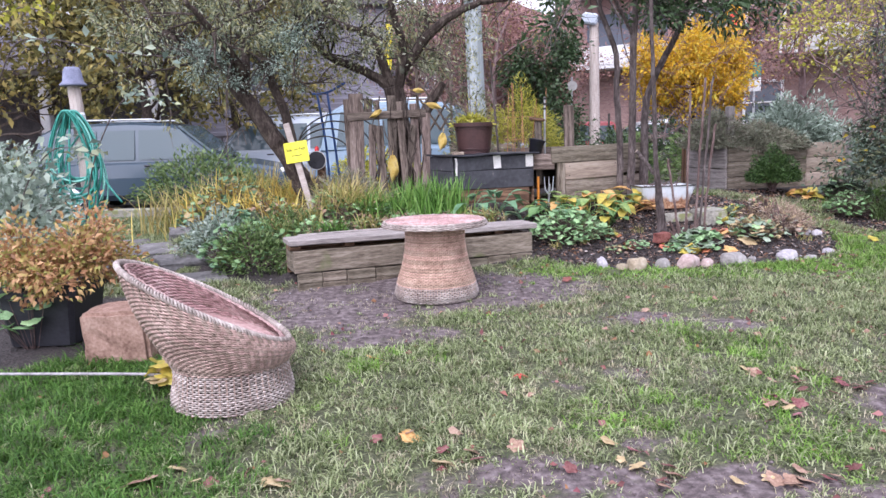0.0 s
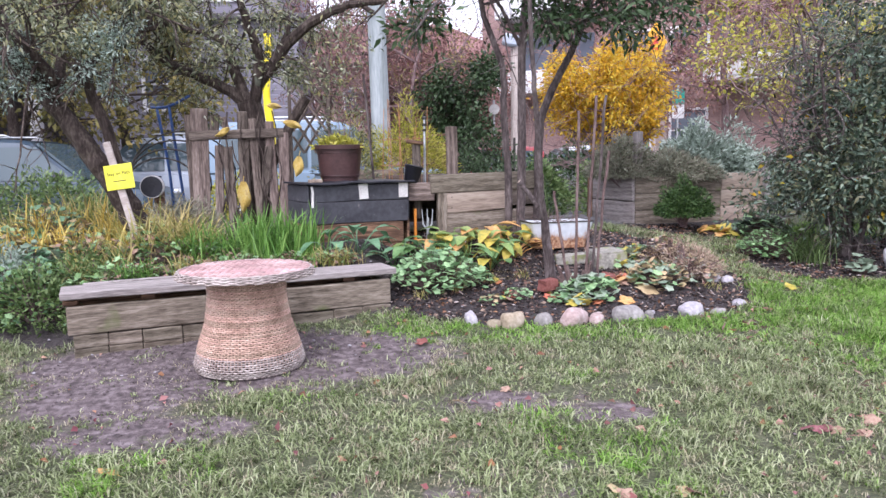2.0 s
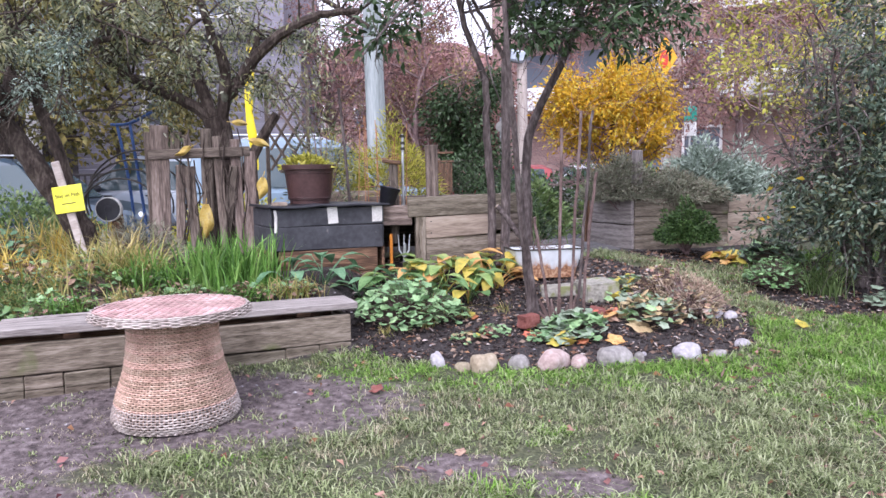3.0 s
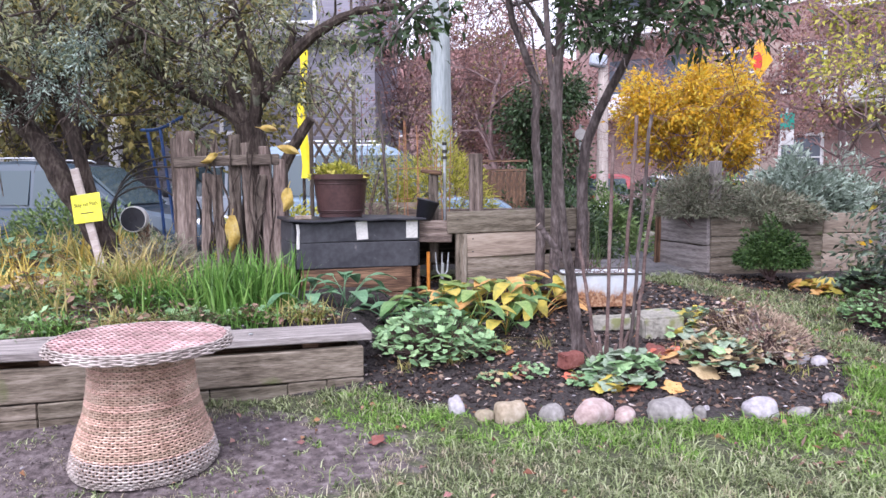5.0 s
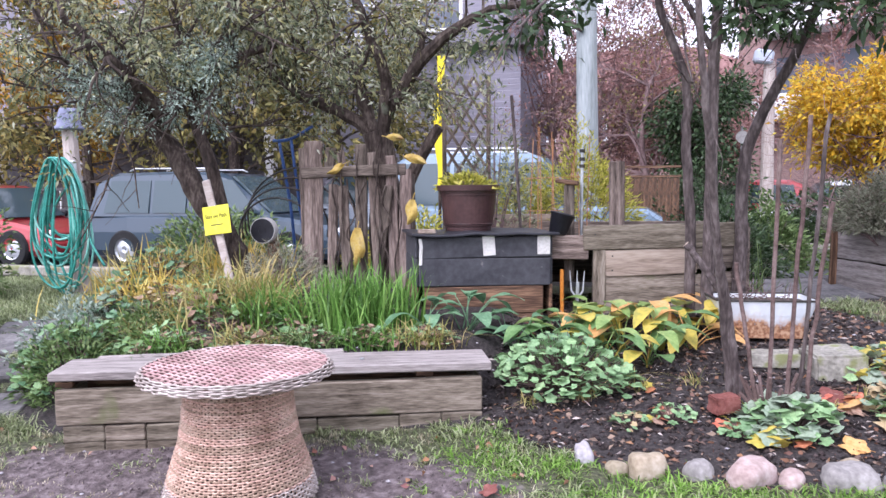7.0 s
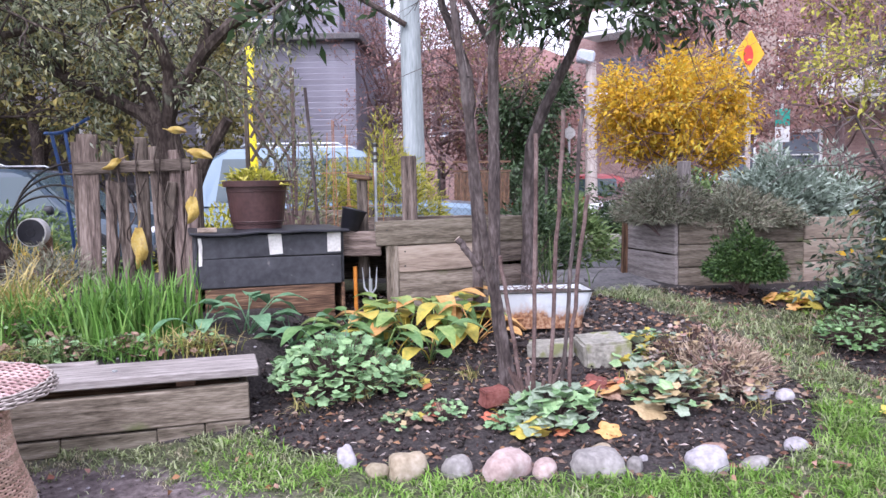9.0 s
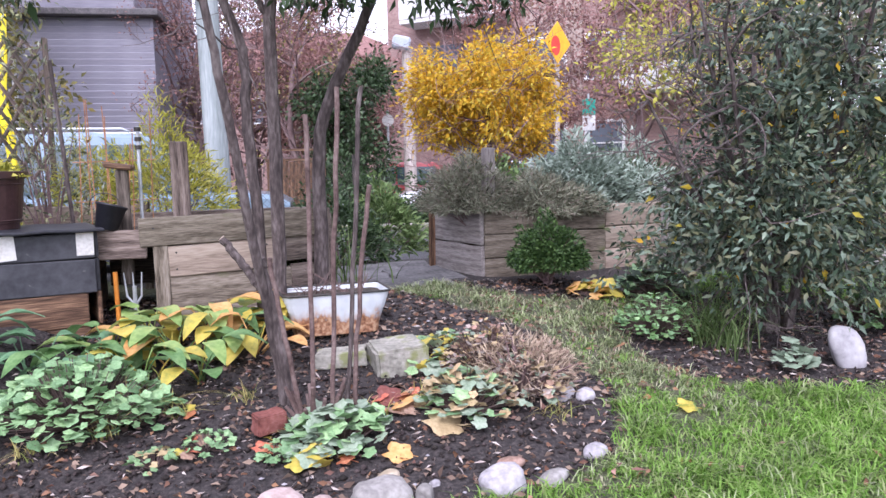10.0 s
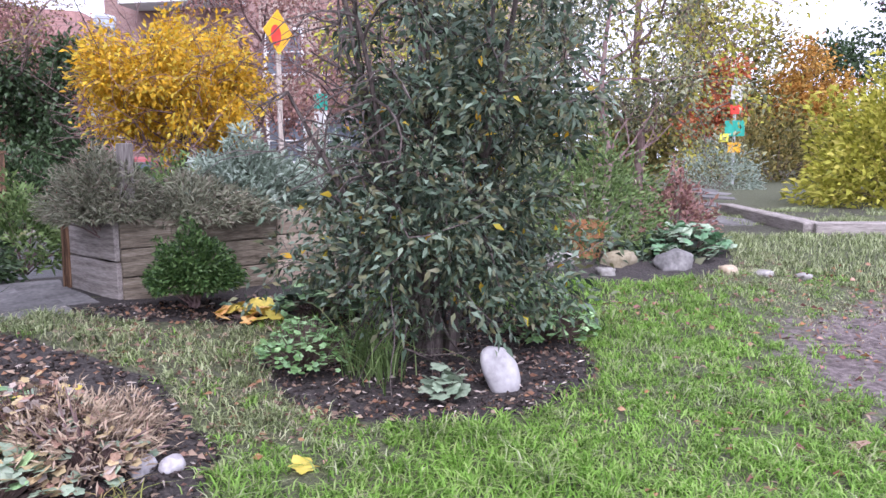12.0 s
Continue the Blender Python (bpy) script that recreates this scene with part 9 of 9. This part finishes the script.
    for i, z in enumerate(zz):
        tw, w = 0.25 * math.sin(z * 4), 0.052 * (1 + 0.12 * math.sin(z * 11))
        cx = -0.78 + 0.025 * math.sin(z * 5)
        for s in (-1, 1):
            for d in (-0.002, 0.002):
                vs.append((cx + s * w * math.cos(tw), 11.6 + s * w * math.sin(tw) + d, z))
    g = Geo()
    f = []
    for i in range(n - 1):
        a, b = i * 4, i * 4 + 4
        f += [(a, a + 2, b + 2, b), (a + 1, b + 1, b + 3, a + 3), (a, b, b + 1, a + 1), (a + 2, a + 3, b + 3, b + 2)]
    g.add(vs, f)
    obj("band", g, YELLOW_BAND, r, smooth=True)
    g = Geo()
    g.tube([(-0.80, 11.66, 0.2), (-0.79, 11.66, 3.05)], 0.02, 7)
    obj("pole", g, BARK, r)
    l = thing("garden_lattice", -0.1, 10.05, 0.5, "leaning wooden lattice panel behind the pot", "lattice")
    for fx in (-0.32, 0.12):
        plank("frame_post", l, (fx, 10.06, 0.4), (fx, 10.06, 2.46), 0.04, 0.03, WOOD_GREY, (0, -1, 0), cuts=0)
    for k in range(9):
        for s in (-1, 1):
            u = (k - 4) * 0.14
            z0, z1 = 1.9 - 0.55, 1.9 + 0.55
            xa, xb = u - s * 0.35, u + s * 0.35
            ts = [q for q in np.linspace(0, 1, 41) if abs(xa + (xb - xa) * q) < 0.2]
            if len(ts) < 6:
                continue
            a, b = ts[0], ts[-1]
            plank("lath", l, (-0.1 + xa + (xb - xa) * a, 10.05 + 0.012 * s, z0 + (z1 - z0) * a), (-0.1 + xa + (xb - xa) * b, 10.05 + 0.012 * s, z0 + (z1 - z0) * b), 0.03, 0.008, WOOD_GREY, (0, -1, 0), cuts=0, wobble=0)


poles()


def bare_tree(name, x, y, tall, spread, seed, wood, label, leaf=None, per=2, size=0.1, n=16, r=0.14):
    """A tree whose twigs show: trunk, limbs, and few or many leaves."""
    rng = np.random.default_rng(seed)
    z0 = ground_z(x, y)
    t = thing(name, x, y, z0, label, "tree")
    g = Geo()
    line = limb(g, [(x, y, z0), (x + 0.1, y, z0 + tall * 0.25), (x - 0.05, y, z0 + tall * 0.5), (x + 0.1, y, z0 + tall * 0.8)], r, r * 0.35, 14, 9, 0.01)
    obj("trunk", g, wood, t)
    tips = []
    for k in range(n):
        tw = Geo()
        a = rng.uniform(0, 2 * math.pi)
        d = np.array([math.cos(a), math.sin(a), rng.uniform(0.1, 0.9)])
        grow(rng, tw, line[rng.integers(4, 14)], d / np.linalg.norm(d), spread * rng.uniform(0.6, 1.0), r * 0.3, 3, tips, 0.6, 0.06, 3, 4)
        obj("branch", tw, wood, t)
    if leaf:
        b, w = scatter_leaves(rng, tips, per, size * 1.3)
        w[:, 2] -= 0.2
        obj("crown", leaf_mesh("crown", b, w, rng.uniform(0.7, 1.3, len(b)) * size, 0.5, rng=rng), leaf, t)


RUSSET = foliage("russet_leaves", [(0.18, 0.09, 0.085), (0.29, 0.155, 0.145), (0.38, 0.215, 0.195), (0.26, 0.155, 0.10)], 0.7, 0.3, 0.3)
BRONZE = foliage("brown_olive_leaves", [(0.07, 0.066, 0.022), (0.14, 0.13, 0.042), (0.235, 0.205, 0.066), (0.33, 0.255, 0.08)], 0.6, 0.35, 0.3)
ORANGE = foliage("orange_tree_leaves", [(0.30, 0.13, 0.03), (0.42, 0.20, 0.04), (0.52, 0.31, 0.07), (0.30, 0.20, 0.06)], 0.7, 0.3, 0.3)
AMBER = foliage("amber_leaves", [(0.40, 0.20, 0.03), (0.54, 0.30, 0.04), (0.62, 0.38, 0.06), (0.36, 0.26, 0.06)], 0.7, 0.3, 0.35)
CRIMSON = foliage("scarlet_leaves", [(0.40, 0.075, 0.035), (0.50, 0.14, 0.06), (0.56, 0.23, 0.10)], 0.7, 0.2, 0.3)
PLUM = foliage("purple_leaves", [(0.03, 0.012, 0.03), (0.05, 0.02, 0.045), (0.08, 0.03, 0.06)], 0.6, 0.3, 0.2)
bare_tree("bare_tree", 0.3, 27, 6.2, 2.4, 201, TWIG, "purplish twiggy tree with russet leaves across the street", RUSSET, 5, 0.11, 26)
bare_tree("bare_tree", 2.6, 29, 5.2, 2.2, 202, TWIG, "reddish twiggy tree with russet leaves across the street", RUSSET, 5, 0.12, 20)
bare_tree("russet_tree", 8.3, 24.8, 5.6, 2.0, 203, TWIG, "dark-limbed tree with russet leaves before the bricks", RUSSET, 4, 0.11, 16)
bare_tree("russet_tree", 11.0, 23.5, 6.2, 2.2, 204, TWIG, "dark-limbed tree with russet leaves", RUSSET, 4, 0.11, 16)
bare_tree("bare_tree", -0.9, 24.5, 6.0, 2.2, 220, TWIG, "bare purplish twiggy tree beside the house", RUSSET, 2, 0.08, 24)
bare_tree("bare_tree", 1.6, 22.8, 4.8, 1.8, 235, TWIG, "bare brownish twiggy tree behind the fence", BRONZE, 1, 0.08, 16)
bare_tree("russet_tree", 3.3, 25.5, 4.2, 1.4, 205, TWIG, "small russet tree before the brick wall", RUSSET, 5, 0.10, 14)
bare_tree("evergreen_tree", 3.3, 22.5, 3.6, 1.0, 238, BARK, "dark loose-crowned evergreen tree across the street", BAY, 4, 0.13, 16, 0.10)
bare_tree("yellow_tree", 9.6, 16.5, 4.6, 1.7, 206, TWIG, "thin tree with pale yellow leaves", LIME, 2, 0.10, 14)
bare_tree("yellow_tree", 7.8, 13.2, 3.8, 1.4, 207, TWIG, "slim tree with olive-yellow leaves", LIME, 1, 0.08, 14, 0.07)
bare_tree("grey_tree", 10.2, 13.6, 5.0, 1.8, 208, TWIG, "loose grey-green tree beyond the shrub", OLIVE, 3, 0.08, 16, 0.1)
bare_tree("grey_tree", 11.9, 13.9, 5.2, 1.8, 236, TWIG, "loose olive-green tree beyond the far bed", LIME, 2, 0.09, 18, 0.1)
bare_tree("grey_tree", 9.3, 11.6, 3.6, 1.2, 237, TWIG, "slim olive tree over the far bed", OLIVE, 4, 0.07, 16, 0.06)
bare_tree("bronze_tree", -6.5, 16.6, 6.5, 2.4, 209, BARK, "broad tree with brown-olive leaves at the street", BRONZE, 5, 0.15, 18)
bare_tree("bronze_tree", -5.4, 19.6, 6.0, 2.0, 210, BARK, "tree with brown-olive leaves before the house", BRONZE, 4, 0.14, 16)
bare_tree("bronze_tree", -10.5, 17.2, 6.5, 2.4, 211, BARK, "broad tree with brown-olive leaves", BRONZE, 5, 0.15, 16)
bare_tree("amber_tree", -13.2, 19.0, 7.0, 1.6, 212, BARK, "tree with amber leaves across the street", AMBER, 5, 0.16, 14)
bare_tree("orange_tree", 34.5, 28.0, 4.8, 1.4, 213, BARK, "orange-leaved tree far down the street", ORANGE, 4, 0.22, 14)
bare_tree("scarlet_tree", 30.5, 29.0, 6.3, 0.9, 214, BARK, "scarlet-leaved tree far down the street", CRIMSON, 4, 0.2, 12)
bare_tree("plum_tree", 23.5, 14.5, 8.5, 3.4, 215, BARK, "dark purple-leaved tree overhanging", PLUM, 3, 0.22, 16)
bare_tree("street_tree", 36, 34, 9.0, 3.0, 216, BARK, "tall tree far down the street", BRONZE, 4, 0.3, 12)
bare_tree("street_tree", 44, 30, 9.0, 3.0, 217, BARK, "tall dark tree far down the street", BAY, 4, 0.3, 12)
bare_tree("street_tree", 20, 34, 7.5, 3.0, 218, BARK, "tall half-bare tree beyond the shrubs", OLIVE, 3, 0.25, 14)
bare_tree("street_tree", 15, 28, 7.5, 2.6, 219, BARK, "tall half-bare tree beyond the shrubs", LIME, 2, 0.2, 14)
round_bush("lime_bush", 16.4, 12.0, 0.5, 1.9, 1.5, 2.6, LIME, "big yellow-green bush beyond the lawn", 9000, 0.14, 0.45, 221)
round_bush("lime_bush", 18.5, 13.0, 0.4, 2.2, 1.8, 2.2, LIME, "big yellow-green bush beyond the lawn", 5000, 0.18, 0.45, 222)
round_bush("blue_conifer", 19.5, 19.2, 0.4, 1.3, 1.2, 1.5, SILVER, "low blue-green conifer beside the far path", 3800, 0.13, 0.2, 223)
round_bush("far_hedge", 12.0, 16.5, 0.4, 2.2, 1.2, 1.4, MID, "mixed green hedge along the street", 5200, 0.14, 0.35, 224)
round_bush("far_hedge", 6.2, 20.3, 0.1, 2.4, 1.0, 1.5, BAY, "dark clipped hedge across the street", 6200, 0.14, 0.35, 225)
round_bush("far_hedge", 9.5, 21.5, 0.1, 2.6, 1.0, 1.6, BAY, "dark clipped hedge across the street", 6200, 0.14, 0.35, 226)
round_bush("far_hedge", 2.6, 20.5, 0.1, 1.6, 0.8, 1.5, BAY, "dark hedge beside the brown fence", 4200, 0.13, 0.35, 227)
round_bush("far_hedge", 28, 24, 0.3, 5, 3, 3.0, BRONZE, "brown hedge at the end of the street", 6200, 0.25, 0.4, 228)
round_bush("far_hedge", 44, 42, 0.3, 14, 4, 5.0, BRONZE, "brown woodland at the end of the street", 9000, 0.7, 0.4, 229)
round_bush("far_hedge", 15, 52, 0.3, 12, 4, 9.0, BRONZE, "brown woodland beyond the roofs", 9000, 0.7, 0.4, 230)
round_bush("russet_shrub", 8.9, 9.9, 0.45, 0.4, 0.35, 0.8, RUSSET, "russet-brown shrub at the far bed", 1600, 0.07, 0.45, 231)
round_bush("verge_shrub", -3.6, 11.4, 0.4, 1.1, 0.6, 0.75, MID, "low mixed green shrub at the verge", 3600, 0.08, 0.35, 232)
round_bush("verge_shrub", -0.9, 11.3, 0.4, 0.9, 0.5, 0.7, LIME, "low yellow-green shrub at the verge", 2600, 0.08, 0.35, 233)


def far_fence():
    t = thing("board_fence", 1.8, 20.9, 0.1, "brown close-boarded fence across the street", "fence")
    for k in range(8):
        plank("board", t, (1.2 + 0.155 * k, 20.0, 0.1), (1.2 + 0.155 * k, 20.0, 1.60 + 0.01 * (k % 3)), 0.15, 0.02, WOOD_DARK, (0, -1, 0), cuts=0)
    for z in (1.64, 1.85):
        plank("top_rail", t, (1.1, 20.0, z), (2.4, 20.0, z), 0.05, 0.06, WOOD_DARK, (0, -1, 0), cuts=0)
    e = thing("timber_edging", 12.6, 11.0, 0.4, "grey timber edging of a far raised bed", "edging")
    for a, b in (((12.3, 12.32), (10.42, 9.42)), ((10.42, 9.42), (11.0, 8.99)), ((11.0, 8.99), (12.4, 8.49))):
        za, zb = ground_z(*a) + 0.06, ground_z(*b) + 0.06
        plank("edging_timber", e, (*a, za), (*b, zb), 0.2, 0.16, WOOD_CAP, (0, 0, 1), bevel=0.015)
    c = thing("wire_fence", 2.2, 11.9, ground_z(2.2, 11.9), "rusty diamond-mesh wire fence at the pavement", "fence")
    for px in (1.35, 2.6):
        g = Geo()
        g.tube([(px, 11.9, ground_z(px, 11.9) - 0.05), (px, 11.9, 1.54)], 0.018, 8)
        obj("post", g, METAL_DARK, c)
    net, zl, zh = Geo(), 0.45, 1.50
    for k in range(-14, 32):
        for sgn in (-1, 1):
            xa = 1.35 + 0.08 * k if sgn > 0 else 2.6 - 0.08 * k
            a, b = (xa, zl), (xa + sgn * (zh - zl), zh)
            t0 = max(0.0, (1.35 - a[0]) / (b[0] - a[0]) if sgn > 0 else (2.6 - a[0]) / (b[0] - a[0]))
            t1 = min(1.0, (2.6 - a[0]) / (b[0] - a[0]) if sgn > 0 else (1.35 - a[0]) / (b[0] - a[0]))
            if t1 - t0 > 0.02:
                net.tube([(a[0] + (b[0] - a[0]) * q, 11.9 + 0.004 * sgn, zl + (zh - zl) * q) for q in (t0, t1)], 0.0017, 4, cap=False)
    obj("mesh", net, METAL_DARK, c, kind="stuff")
    p = thing("terracotta_pot", 7.25, 9.35, ground_z(7.25, 9.35), "old terracotta pot lying among shrubs", "flower pot")
    g = Geo()
    g.lathe([(0, 0), (0.14, 0.0), (0.19, 0.26), (0.21, 0.27), (0.21, 0.32), (0.18, 0.32), (0.16, 0.25), (0, 0.25)], (7.25, 9.35, ground_z(7.25, 9.35)), 28, cap=False)
    obj("pot", g, RUST, p)
    for x, y, a, b, r in ((18.5, 18.5, 1.4, 0.8, 40), (17.0, 16.8, 1.2, 0.8, 35), (15.6, 15.4, 1.2, 0.8, 45), (11.0, 11.0, 0.9, 0.6, 30), (12.2, 12.4, 1.0, 0.7, 40), (13.6, 13.8, 1.1, 0.7, 42)):
        slab(x, y, a, b, r)
    k = Geo()
    for x0, x1, y in ((-40, 8.6, 12.35), (-40, 60, 19.3)):
        k.box((x1 - x0, 0.16, 0.16), Matrix.Translation(((x0 + x1) / 2, y, 0.17)), 0.02)
    obj("kerb", k, CONCRETE, None, "concrete kerbs of the street", "kerb", kind="structure")


far_fence()
